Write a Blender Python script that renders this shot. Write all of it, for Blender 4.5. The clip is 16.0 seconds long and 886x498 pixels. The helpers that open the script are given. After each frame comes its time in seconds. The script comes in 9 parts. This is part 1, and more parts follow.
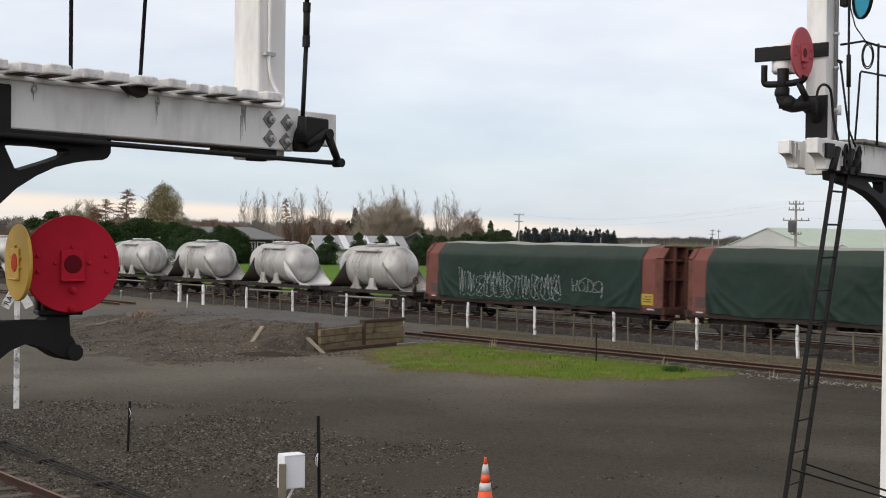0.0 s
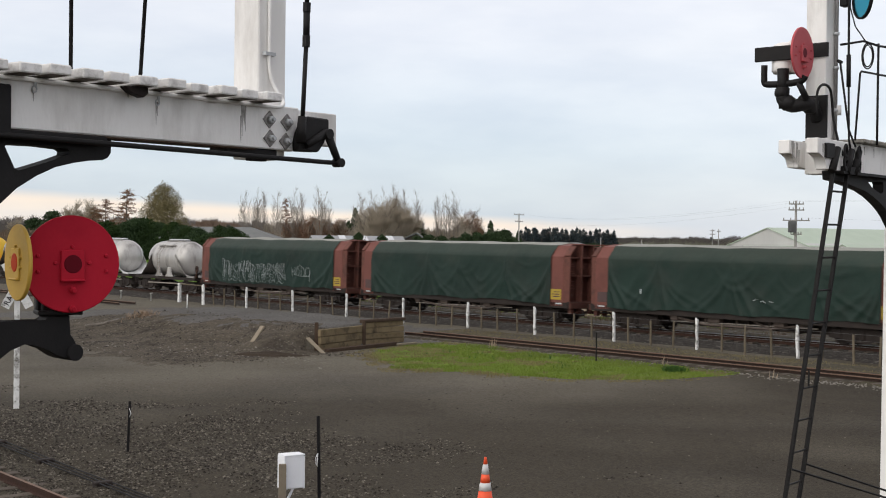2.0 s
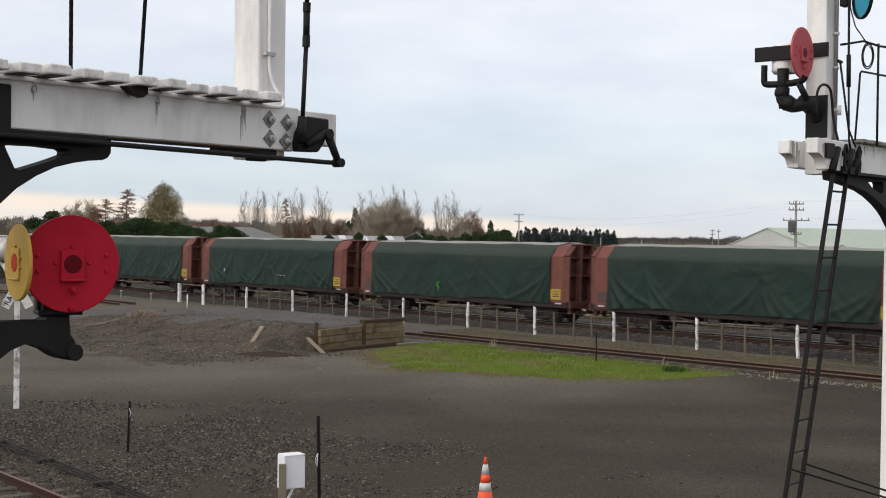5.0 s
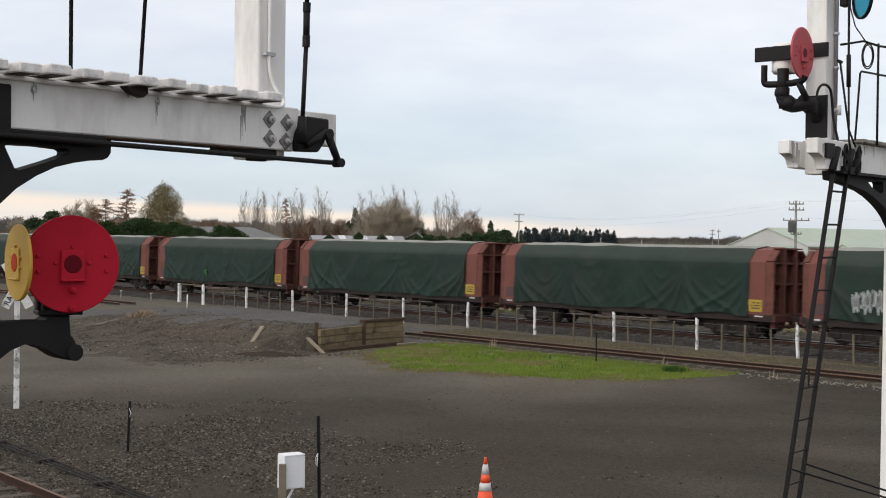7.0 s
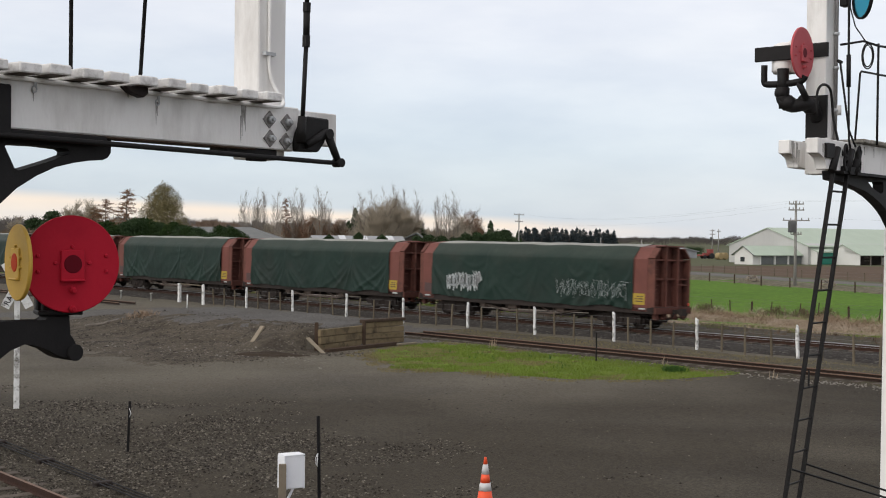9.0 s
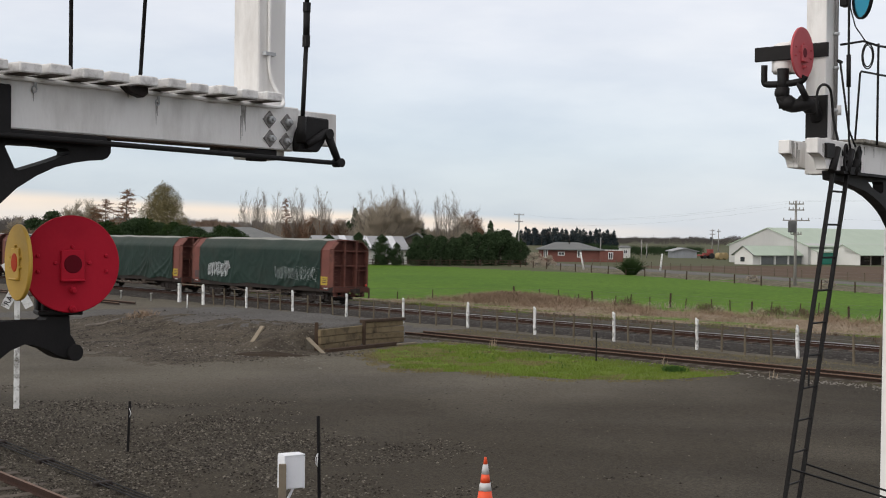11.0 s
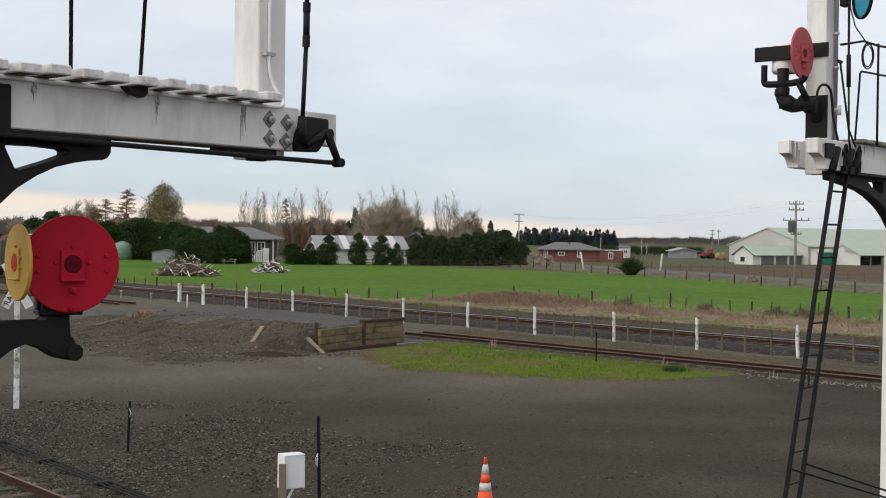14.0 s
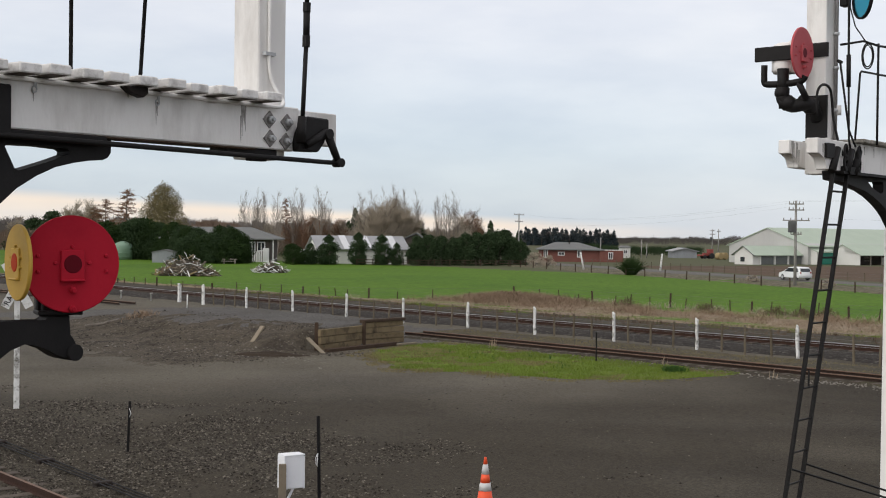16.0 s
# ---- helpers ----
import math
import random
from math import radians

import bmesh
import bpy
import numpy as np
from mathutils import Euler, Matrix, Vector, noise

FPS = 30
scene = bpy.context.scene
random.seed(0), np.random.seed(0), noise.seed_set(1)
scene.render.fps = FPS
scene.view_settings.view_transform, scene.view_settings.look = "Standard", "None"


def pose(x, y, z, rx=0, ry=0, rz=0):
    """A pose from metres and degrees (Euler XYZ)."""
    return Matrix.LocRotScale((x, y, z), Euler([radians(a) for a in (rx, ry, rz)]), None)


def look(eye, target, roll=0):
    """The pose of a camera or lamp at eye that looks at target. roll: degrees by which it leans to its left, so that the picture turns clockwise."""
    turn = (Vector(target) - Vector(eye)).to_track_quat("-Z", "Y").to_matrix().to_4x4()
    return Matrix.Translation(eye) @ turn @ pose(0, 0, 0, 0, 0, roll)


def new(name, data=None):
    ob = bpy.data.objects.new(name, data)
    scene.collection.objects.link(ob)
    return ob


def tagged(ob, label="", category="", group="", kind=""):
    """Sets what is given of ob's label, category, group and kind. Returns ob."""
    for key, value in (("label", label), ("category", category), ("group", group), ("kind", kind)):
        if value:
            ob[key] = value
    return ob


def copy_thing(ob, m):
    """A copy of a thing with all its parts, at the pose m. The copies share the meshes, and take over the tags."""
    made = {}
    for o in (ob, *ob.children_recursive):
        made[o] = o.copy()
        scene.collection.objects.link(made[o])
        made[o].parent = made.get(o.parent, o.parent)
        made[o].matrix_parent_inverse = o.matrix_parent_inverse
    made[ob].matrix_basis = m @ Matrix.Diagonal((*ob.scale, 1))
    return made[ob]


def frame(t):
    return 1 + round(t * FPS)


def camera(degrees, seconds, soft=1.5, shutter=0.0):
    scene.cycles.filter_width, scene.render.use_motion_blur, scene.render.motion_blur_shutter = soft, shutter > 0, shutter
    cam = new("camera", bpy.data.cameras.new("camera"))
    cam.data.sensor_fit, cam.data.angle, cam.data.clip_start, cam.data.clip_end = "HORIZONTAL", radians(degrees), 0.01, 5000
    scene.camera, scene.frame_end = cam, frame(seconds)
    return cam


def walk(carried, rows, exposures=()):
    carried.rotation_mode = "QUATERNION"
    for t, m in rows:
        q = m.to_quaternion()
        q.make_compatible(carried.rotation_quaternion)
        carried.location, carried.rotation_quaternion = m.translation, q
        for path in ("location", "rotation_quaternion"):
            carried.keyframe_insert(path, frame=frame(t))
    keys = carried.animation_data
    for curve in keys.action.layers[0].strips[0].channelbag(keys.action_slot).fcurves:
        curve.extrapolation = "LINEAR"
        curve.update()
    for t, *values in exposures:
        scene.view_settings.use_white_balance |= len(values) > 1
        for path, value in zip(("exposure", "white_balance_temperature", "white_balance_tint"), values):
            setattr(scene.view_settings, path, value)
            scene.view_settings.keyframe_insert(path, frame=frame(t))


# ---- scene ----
cam = camera(38.0, 16.0, soft=1.05, shutter=0.3)
EYE = (0.0, 0.0, 4.2)
STAND = look(EYE, (0.0, 100.0, 4.2 - 1.12), roll=0.67)
walk(cam, [(0.0, STAND), (16.0, STAND)], exposures=[(0.0, 0.09), (8.0, 0.07), (11.5, 0.0), (16.0, -0.01)])

# ---- sky and light: an even overcast with a pale strip low over the horizon ----
SUN_TURN, SUN_RISE = radians(230), radians(33)
world = bpy.data.worlds.new("overcast_sky")
scene.world = world
world.use_nodes = True
wn, wl = world.node_tree.nodes, world.node_tree.links
wn.clear()


def wnode(kind, **values):
    n = wn.new(kind)
    for key, value in values.items():
        n.inputs[key].default_value = value
    return n


out = wn.new("ShaderNodeOutputWorld")
add = wn.new("ShaderNodeAddShader")
clear_sky = wn.new("ShaderNodeBackground")
clear_sky.inputs["Strength"].default_value = 0.03
nishita = wn.new("ShaderNodeTexSky")
nishita.sky_type, nishita.sun_disc = "NISHITA", False
nishita.sun_elevation, nishita.sun_rotation = SUN_RISE, SUN_TURN
cloud = wn.new("ShaderNodeBackground")
cloud.inputs["Strength"].default_value = 0.835
where = wn.new("ShaderNodeTexCoord")
split = wn.new("ShaderNodeSeparateXYZ")
stretch = wn.new("ShaderNodeMapping")
stretch.inputs["Scale"].default_value = (3.0, 3.0, 11.0)
noise_a = wnode("ShaderNodeTexNoise", Scale=2.2, Detail=5.0, Roughness=0.55)
ramp = wn.new("ShaderNodeValToRGB")
el = ramp.color_ramp.elements
el[0].position, el[0].color = 0.0, (0.86, 0.80, 0.76, 1)
el[1].position, el[1].color = 1.0, (0.92, 0.88, 0.86, 1)
for pos, col in ((0.021, (1.0, 0.86, 0.74, 1)), (0.034, (0.60, 0.68, 0.77, 1)), (0.14, (0.65, 0.72, 0.81, 1)), (0.30, (0.83, 0.84, 0.885, 1)), (0.6, (0.92, 0.89, 0.90, 1))):
    e = el.new(pos)
    e.color = col
wob = wn.new("ShaderNodeMath")
wob.operation = "MULTIPLY_ADD"
wob.inputs[1].default_value = 0.016
height = wn.new("ShaderNodeMath")
height.operation = "MULTIPLY_ADD"
height.inputs[1].default_value = 2.0
streak = wn.new("ShaderNodeMixRGB")
streak.blend_type = "MULTIPLY"
streak.inputs[0].default_value = 0.34
streak_ramp = wn.new("ShaderNodeValToRGB")
streak_ramp.color_ramp.elements[0].position, streak_ramp.color_ramp.elements[0].color = 0.34, (0.80, 0.80, 0.86, 1)
streak_ramp.color_ramp.elements[1].position, streak_ramp.color_ramp.elements[1].color = 0.66, (1.05, 1.02, 1.03, 1)
wl.new(where.outputs["Generated"], stretch.inputs["Vector"])
wl.new(where.outputs["Generated"], split.inputs[0])
wl.new(stretch.outputs[0], noise_a.inputs["Vector"])
wl.new(noise_a.outputs["Fac"], wob.inputs[0])
tilt = wn.new("ShaderNodeMath")
tilt.operation = "MULTIPLY_ADD"
tilt.inputs[1].default_value, tilt.inputs[2].default_value = 0.088, -0.008
wl.new(split.outputs["X"], tilt.inputs[0])
wl.new(tilt.outputs[0], wob.inputs[2])
wl.new(split.outputs["Z"], height.inputs[0])
wl.new(wob.outputs[0], height.inputs[2])
wl.new(height.outputs[0], ramp.inputs[0])
wl.new(noise_a.outputs["Fac"], streak_ramp.inputs[0])
# towards the other side of the sky the pale strip gives way to even grey-blue cloud
even = wn.new("ShaderNodeValToRGB")
even.color_ramp.elements[0].position, even.color_ramp.elements[0].color = 0.0, (0.70, 0.75, 0.83, 1)
even.color_ramp.elements[1].position, even.color_ramp.elements[1].color = 0.14, (0.68, 0.735, 0.82, 1)
for pos, col in ((0.30, (0.86, 0.86, 0.89, 1)), (0.6, (0.92, 0.89, 0.90, 1))):
    even.color_ramp.elements.new(pos).color = col
across = wn.new("ShaderNodeMapRange")
across.inputs["From Min"].default_value, across.inputs["From Max"].default_value = 0.05, 0.22
sides = wn.new("ShaderNodeMixRGB")
wl.new(split.outputs["X"], across.inputs["Value"])
wl.new(across.outputs[0], sides.inputs[0])
wl.new(height.outputs[0], even.inputs[0])
wl.new(ramp.outputs[0], sides.inputs[1])
wl.new(even.outputs[0], sides.inputs[2])
wl.new(sides.outputs[0], streak.inputs[1])
wl.new(streak_ramp.outputs[0], streak.inputs[2])
# soft large mottling of the cloud sheet
noise_b = wnode("ShaderNodeTexNoise", Scale=4.2, Detail=4.0, Roughness=0.5)
wl.new(stretch.outputs[0], noise_b.inputs["Vector"])
mottle_ramp = wn.new("ShaderNodeValToRGB")
mottle_ramp.color_ramp.elements[0].position, mottle_ramp.color_ramp.elements[0].color = 0.36, (0.93, 0.945, 0.97, 1)
mottle_ramp.color_ramp.elements[1].position, mottle_ramp.color_ramp.elements[1].color = 0.64, (1.05, 1.045, 1.03, 1)
wl.new(noise_b.outputs["Fac"], mottle_ramp.inputs[0])
mottle = wn.new("ShaderNodeMixRGB")
mottle.blend_type = "MULTIPLY"
mottle.inputs[0].default_value = 0.55
wl.new(streak.outputs[0], mottle.inputs[1])
wl.new(mottle_ramp.outputs[0], mottle.inputs[2])
wl.new(mottle.outputs[0], cloud.inputs["Color"])
wl.new(nishita.outputs[0], clear_sky.inputs["Color"])
wl.new(cloud.outputs[0], add.inputs[0])
wl.new(clear_sky.outputs[0], add.inputs[1])
wl.new(add.outputs[0], out.inputs["Surface"])

sun = new("sun", bpy.data.lights.new("sun", "SUN"))
sun.data.energy, sun.data.angle, sun.data.color = 1.5, radians(70), (1.0, 0.96, 0.9)
sun.matrix_world = look((-64, -54, 54), (0, 0, 0))


# ---- materials ----
def surf(name, a, b, scale=4.0, rough=0.7, bump=0.15, fine=40.0, metal=0.0, stain=None, stain_scale=0.7, stain_amount=0.5, spec=0.4, per_piece=0.0, stretch_z=1.0, bump_dist=0.02, speck=None, speck_scale=20.0, speck_share=0.15):
    """A surface whose colour wanders between a and b, with fine grain, relief and, where given, stains."""
    m = bpy.data.materials.new(name)
    m.use_nodes = True
    nt = m.node_tree
    N, L = nt.nodes, nt.links
    bsdf = N["Principled BSDF"]
    bsdf.inputs["Roughness"].default_value = rough
    bsdf.inputs["Metallic"].default_value = metal
    bsdf.inputs["Specular IOR Level"].default_value = spec
    tc = N.new("ShaderNodeTexCoord")
    info = N.new("ShaderNodeObjectInfo")
    mp = N.new("ShaderNodeMapping")
    mp.inputs["Scale"].default_value = (1, 1, stretch_z)
    shift = N.new("ShaderNodeVectorMath")
    shift.operation = "SCALE"
    shift.inputs[0].default_value = (17.0, 31.0, 7.0)
    L.new(info.outputs["Random"], shift.inputs["Scale"])
    L.new(shift.outputs[0], mp.inputs["Location"])
    L.new(tc.outputs["Object"], mp.inputs["Vector"])

    def noise_at(s, detail=6.0, r=0.6):
        n = N.new("ShaderNodeTexNoise")
        n.inputs["Scale"].default_value, n.inputs["Detail"].default_value, n.inputs["Roughness"].default_value = s, detail, r
        L.new(mp.outputs[0], n.inputs["Vector"])
        return n

    big, small = noise_at(scale), noise_at(fine, 3.0)
    mixv = N.new("ShaderNodeMath")
    mixv.operation = "MULTIPLY_ADD"
    L.new(small.outputs["Fac"], mixv.inputs[0])
    mixv.inputs[1].default_value = 0.45
    half = N.new("ShaderNodeMath")
    half.operation = "MULTIPLY_ADD"
    L.new(big.outputs["Fac"], half.inputs[0])
    half.inputs[1].default_value = 1.2
    half.inputs[2].default_value = -0.32
    L.new(half.outputs[0], mixv.inputs[2])
    fac = mixv.outputs[0]
    if per_piece:
        pp = N.new("ShaderNodeMath")
        pp.operation = "MULTIPLY_ADD"
        L.new(info.outputs["Random"], pp.inputs[0])
        pp.inputs[1].default_value = per_piece
        L.new(fac, pp.inputs[2])
        fac = pp.outputs[0]
    col = N.new("ShaderNodeMixRGB")
    col.inputs[1].default_value, col.inputs[2].default_value = (*a, 1), (*b, 1)
    col.use_clamp = True
    L.new(fac, col.inputs[0])
    colour = col.outputs[0]
    if stain:
        st = noise_at(stain_scale, 8.0, 0.65)
        sr = N.new("ShaderNodeValToRGB")
        sr.color_ramp.elements[0].position, sr.color_ramp.elements[1].position = 0.5, 0.68
        sm = N.new("ShaderNodeMath")
        sm.operation = "MULTIPLY"
        sm.inputs[1].default_value = stain_amount
        L.new(st.outputs["Fac"], sr.inputs[0])
        L.new(sr.outputs[0], sm.inputs[0])
        c2 = N.new("ShaderNodeMixRGB")
        L.new(sm.outputs[0], c2.inputs[0])
        L.new(colour, c2.inputs[1])
        c2.inputs[2].default_value = (*stain, 1)
        colour = c2.outputs[0]
    if speck:
        vo = N.new("ShaderNodeTexVoronoi")
        vo.inputs["Scale"].default_value = speck_scale
        L.new(mp.outputs[0], vo.inputs["Vector"])
        sep = N.new("ShaderNodeSeparateColor")
        L.new(vo.outputs["Color"], sep.inputs[0])
        pick = N.new("ShaderNodeMapRange")
        pick.inputs["From Min"].default_value, pick.inputs["From Max"].default_value = 1 - speck_share, 1.0
        L.new(sep.outputs[0], pick.inputs["Value"])
        dark = N.new("ShaderNodeMapRange")
        dark.inputs["From Min"].default_value, dark.inputs["From Max"].default_value = 0.0, 1.0
        dark.inputs["To Min"].default_value, dark.inputs["To Max"].default_value = 0.72, 1.22
        L.new(sep.outputs[1], dark.inputs["Value"])
        shade = N.new("ShaderNodeVectorMath")
        shade.operation = "SCALE"
        L.new(colour, shade.inputs[0])
        L.new(dark.outputs[0], shade.inputs["Scale"])
        c3 = N.new("ShaderNodeMixRGB")
        L.new(pick.outputs[0], c3.inputs[0])
        L.new(shade.outputs[0], c3.inputs[1])
        c3.inputs[2].default_value = (*speck, 1)
        colour = c3.outputs[0]
    L.new(colour, bsdf.inputs["Base Color"])
    if bump:
        bp = N.new("ShaderNodeBump")
        bp.inputs["Strength"].default_value, bp.inputs["Distance"].default_value = bump, bump_dist
        L.new(small.outputs["Fac"], bp.inputs["Height"])
        L.new(bp.outputs[0], bsdf.inputs["Normal"])
    return m


M = {}
M["gravel"] = surf("yard_gravel", (0.090, 0.080, 0.0615), (0.140, 0.125, 0.097), 0.22, 0.95, 0.45, 34.0, stain=(0.056, 0.051, 0.044), stain_scale=0.09, stain_amount=0.5, spec=0.1, bump_dist=0.03, speck=(0.13, 0.12, 0.11), speck_scale=24.0, speck_share=0.06)
M["bank_gravel"] = surf("grey_bank_gravel", (0.076, 0.073, 0.068), (0.118, 0.112, 0.104), 0.35, 0.95, 0.45, 34.0, stain=(0.062, 0.054, 0.042), stain_scale=0.25, stain_amount=0.6, spec=0.1, bump_dist=0.03, speck=(0.14, 0.13, 0.12), speck_scale=22.0, speck_share=0.08)
M["stones"] = surf("loose_stones", (0.022, 0.019, 0.016), (0.200, 0.183, 0.160), 13.0, 0.95, 0.3, 60.0, spec=0.1)
M["earth"] = surf("bank_earth", (0.050, 0.042, 0.031), (0.108, 0.091, 0.069), 1.3, 0.95, 1.0, 5.0, stain=(0.034, 0.028, 0.022), stain_scale=0.8, stain_amount=0.8, spec=0.1, bump_dist=0.14, speck=(0.20, 0.18, 0.155), speck_scale=20.0, speck_share=0.06)
M["ballast_stone"] = surf("dusty_ballast_stone", (0.022, 0.020, 0.018), (0.105, 0.095, 0.085), 7.0, 0.95, 0.3, 60.0, spec=0.1)
M["ballast"] = surf("track_ballast", (0.022, 0.0198, 0.0178), (0.060, 0.054, 0.048), 1.2, 0.95, 1.0, 12.0, spec=0.1, bump_dist=0.05, speck=(0.125, 0.115, 0.105), speck_scale=11.0, speck_share=0.14)
M["lawn"] = surf("lawn_patch", (0.080, 0.128, 0.012), (0.145, 0.208, 0.022), 0.7, 0.9, 0.6, 18.0, stain=(0.15, 0.118, 0.052), stain_scale=0.4, stain_amount=0.65, spec=0.1, speck=(0.06, 0.08, 0.012), speck_scale=14.0, speck_share=0.3)
M["field"] = surf("pasture", (0.060, 0.126, 0.008), (0.098, 0.184, 0.014), 0.06, 0.9, 0.2, 3.2, stain=(0.048, 0.108, 0.009), stain_scale=0.05, stain_amount=0.7, spec=0.1, bump_dist=0.1, speck=(0.058, 0.122, 0.008), speck_scale=3.5, speck_share=0.2)
M["dry"] = surf("dry_verge", (0.14, 0.107, 0.074), (0.25, 0.196, 0.142), 0.5, 0.95, 0.8, 7.0, stain=(0.085, 0.10, 0.025), stain_scale=0.2, stain_amount=0.8, spec=0.1, bump_dist=0.08, speck=(0.30, 0.23, 0.15), speck_scale=5.0, speck_share=0.3)
M["rough_verge"] = surf("rough_roadside_grass", (0.078, 0.070, 0.044), (0.150, 0.132, 0.092), 0.25, 0.95, 0.6, 3.0, stain=(0.055, 0.075, 0.018), stain_scale=0.15, stain_amount=0.6, spec=0.1, bump_dist=0.1, speck=(0.23, 0.20, 0.15), speck_scale=3.0, speck_share=0.2)
M["plough"] = surf("ploughed_soil", (0.068, 0.045, 0.031), (0.125, 0.088, 0.060), 0.15, 0.95, 0.8, 1.6, spec=0.1, bump_dist=0.15)
M["asphalt"] = surf("road_asphalt", (0.11, 0.105, 0.098), (0.165, 0.157, 0.148), 0.3, 0.95, 0.3, 12.0, spec=0.05)
M["plain"] = surf("far_plain", (0.060, 0.078, 0.034), (0.115, 0.100, 0.064), 0.01, 0.95, 0.0, 0.3, spec=0.1)
M["rust_head"] = surf("rust_brown_rail_head", (0.10, 0.062, 0.043), (0.19, 0.118, 0.08), 2.0, 0.7, 0.2, 50.0, spec=0.3)
M["rail_side_shade"] = surf("shaded_rail_side_steel", (0.012, 0.008, 0.006), (0.036, 0.021, 0.015), 3.0, 0.85, 0.3, 50.0, spec=0.2)
M["rust_rail"] = surf("rusty_rail", (0.020, 0.011, 0.008), (0.060, 0.028, 0.018), 3.0, 0.8, 0.3, 50.0, spec=0.25)
M["rail_head"] = surf("worn_rail_head", (0.24, 0.235, 0.23), (0.40, 0.395, 0.39), 1.5, 0.5, 0.05, 60.0, metal=0.6)
M["moss"] = surf("mossy_cess", (0.048, 0.042, 0.030), (0.092, 0.080, 0.055), 0.5, 0.95, 0.6, 9.0, stain=(0.05, 0.047, 0.043), stain_scale=0.5, stain_amount=0.8, spec=0.1, speck=(0.14, 0.13, 0.11), speck_scale=12.0, speck_share=0.12)
M["mossy_board"] = surf("mossy_weathered_deck_board", (0.09, 0.08, 0.055), (0.42, 0.40, 0.36), 5.0, 0.9, 0.4, 50.0, stain=(0.05, 0.05, 0.03), stain_scale=4.0, stain_amount=0.8, spec=0.2, per_piece=0.2)
M["dull_pipe"] = surf("dull_grey_conduit", (0.20, 0.19, 0.19), (0.34, 0.33, 0.32), 6.0, 0.6, 0.1, 40.0, metal=0.3)
M["chipped_white"] = surf("chipped_white_plank_paint", (0.66, 0.64, 0.61), (0.86, 0.85, 0.83), 3.0, 0.65, 0.2, 50.0, stain=(0.12, 0.10, 0.085), stain_scale=11.0, stain_amount=0.5)
M["washer"] = surf("dirty_galvanised_washer", (0.05, 0.045, 0.04), (0.40, 0.38, 0.36), 26.0, 0.6, 0.2, 60.0)
M["streak"] = surf("black_mould_streak", (0.12, 0.11, 0.10), (0.62, 0.60, 0.57), 30.0, 0.8, 0.0, 60.0, spec=0.2)
M["bare_board_and_shade"] = surf("weathered_board_and_deck_shade", (0.11, 0.095, 0.08), (0.24, 0.21, 0.18), 4.0, 0.9, 0.4, 50.0, spec=0.15)
M["cess"] = surf("dirty_siding_bed", (0.030, 0.026, 0.020), (0.075, 0.064, 0.046), 0.9, 0.95, 0.7, 12.0, stain=(0.07, 0.065, 0.03), stain_scale=0.6, stain_amount=0.6, spec=0.1, speck=(0.13, 0.12, 0.11), speck_scale=12.0, speck_share=0.12)
M["sleeper"] = surf("old_sleeper", (0.045, 0.036, 0.03), (0.12, 0.10, 0.08), 5.0, 0.9, 0.7, 40.0, spec=0.2, per_piece=0.3)
M["post_white"] = surf("white_painted_post", (0.55, 0.55, 0.53), (0.80, 0.80, 0.78), 4.0, 0.7, 0.2, 40.0, stain=(0.12, 0.11, 0.09), stain_scale=5.0, stain_amount=1.0)
M["post_brown"] = surf("weathered_batten", (0.062, 0.052, 0.036), (0.145, 0.12, 0.085), 6.0, 0.9, 0.5, 60.0, spec=0.2, per_piece=0.3)
M["wire"] = surf("fence_wire", (0.12, 0.12, 0.12), (0.22, 0.21, 0.20), 6.0, 0.5, 0.0, 60.0, metal=0.6)
M["tarp"] = surf("green_tarpaulin", (0.0040, 0.0132, 0.0094), (0.0114, 0.0318, 0.0234), 0.45, 0.62, 0.12, 60.0, stain=(0.020, 0.022, 0.0175), stain_scale=0.3, stain_amount=0.55, spec=0.26)
# creases in the cloth
nt = M["tarp"].node_tree
crease = nt.nodes.new("ShaderNodeTexNoise")
crease.inputs["Scale"].default_value, crease.inputs["Detail"].default_value, crease.inputs["Distortion"].default_value = 1.5, 3.0, 1.6
fold = nt.nodes.new("ShaderNodeBump")
fold.inputs["Strength"].default_value, fold.inputs["Distance"].default_value = 0.16, 0.10
nt.links.new(nt.nodes["Mapping"].outputs[0], crease.inputs["Vector"])
nt.links.new(crease.outputs["Fac"], fold.inputs["Height"])
nt.links.new(nt.nodes["Bump"].outputs[0], fold.inputs["Normal"])
nt.links.new(fold.outputs[0], nt.nodes["Principled BSDF"].inputs["Normal"])
# the upper part of the cloth is paler, ending in a wavy line
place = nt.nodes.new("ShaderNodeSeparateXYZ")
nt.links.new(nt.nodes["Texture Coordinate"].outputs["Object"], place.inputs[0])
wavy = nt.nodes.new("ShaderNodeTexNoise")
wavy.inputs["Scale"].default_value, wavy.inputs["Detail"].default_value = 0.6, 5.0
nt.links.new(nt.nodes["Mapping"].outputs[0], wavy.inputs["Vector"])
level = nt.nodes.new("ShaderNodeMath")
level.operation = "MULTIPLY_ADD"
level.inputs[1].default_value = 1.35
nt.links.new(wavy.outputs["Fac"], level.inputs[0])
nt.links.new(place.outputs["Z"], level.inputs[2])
upper_pale = nt.nodes.new("ShaderNodeMapRange")
upper_pale.inputs["From Min"].default_value, upper_pale.inputs["From Max"].default_value = 3.50, 4.15
upper_pale.inputs["To Max"].default_value = 0.62
nt.links.new(level.outputs[0], upper_pale.inputs["Value"])
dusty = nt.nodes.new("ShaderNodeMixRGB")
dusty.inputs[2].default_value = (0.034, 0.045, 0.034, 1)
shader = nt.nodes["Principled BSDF"]
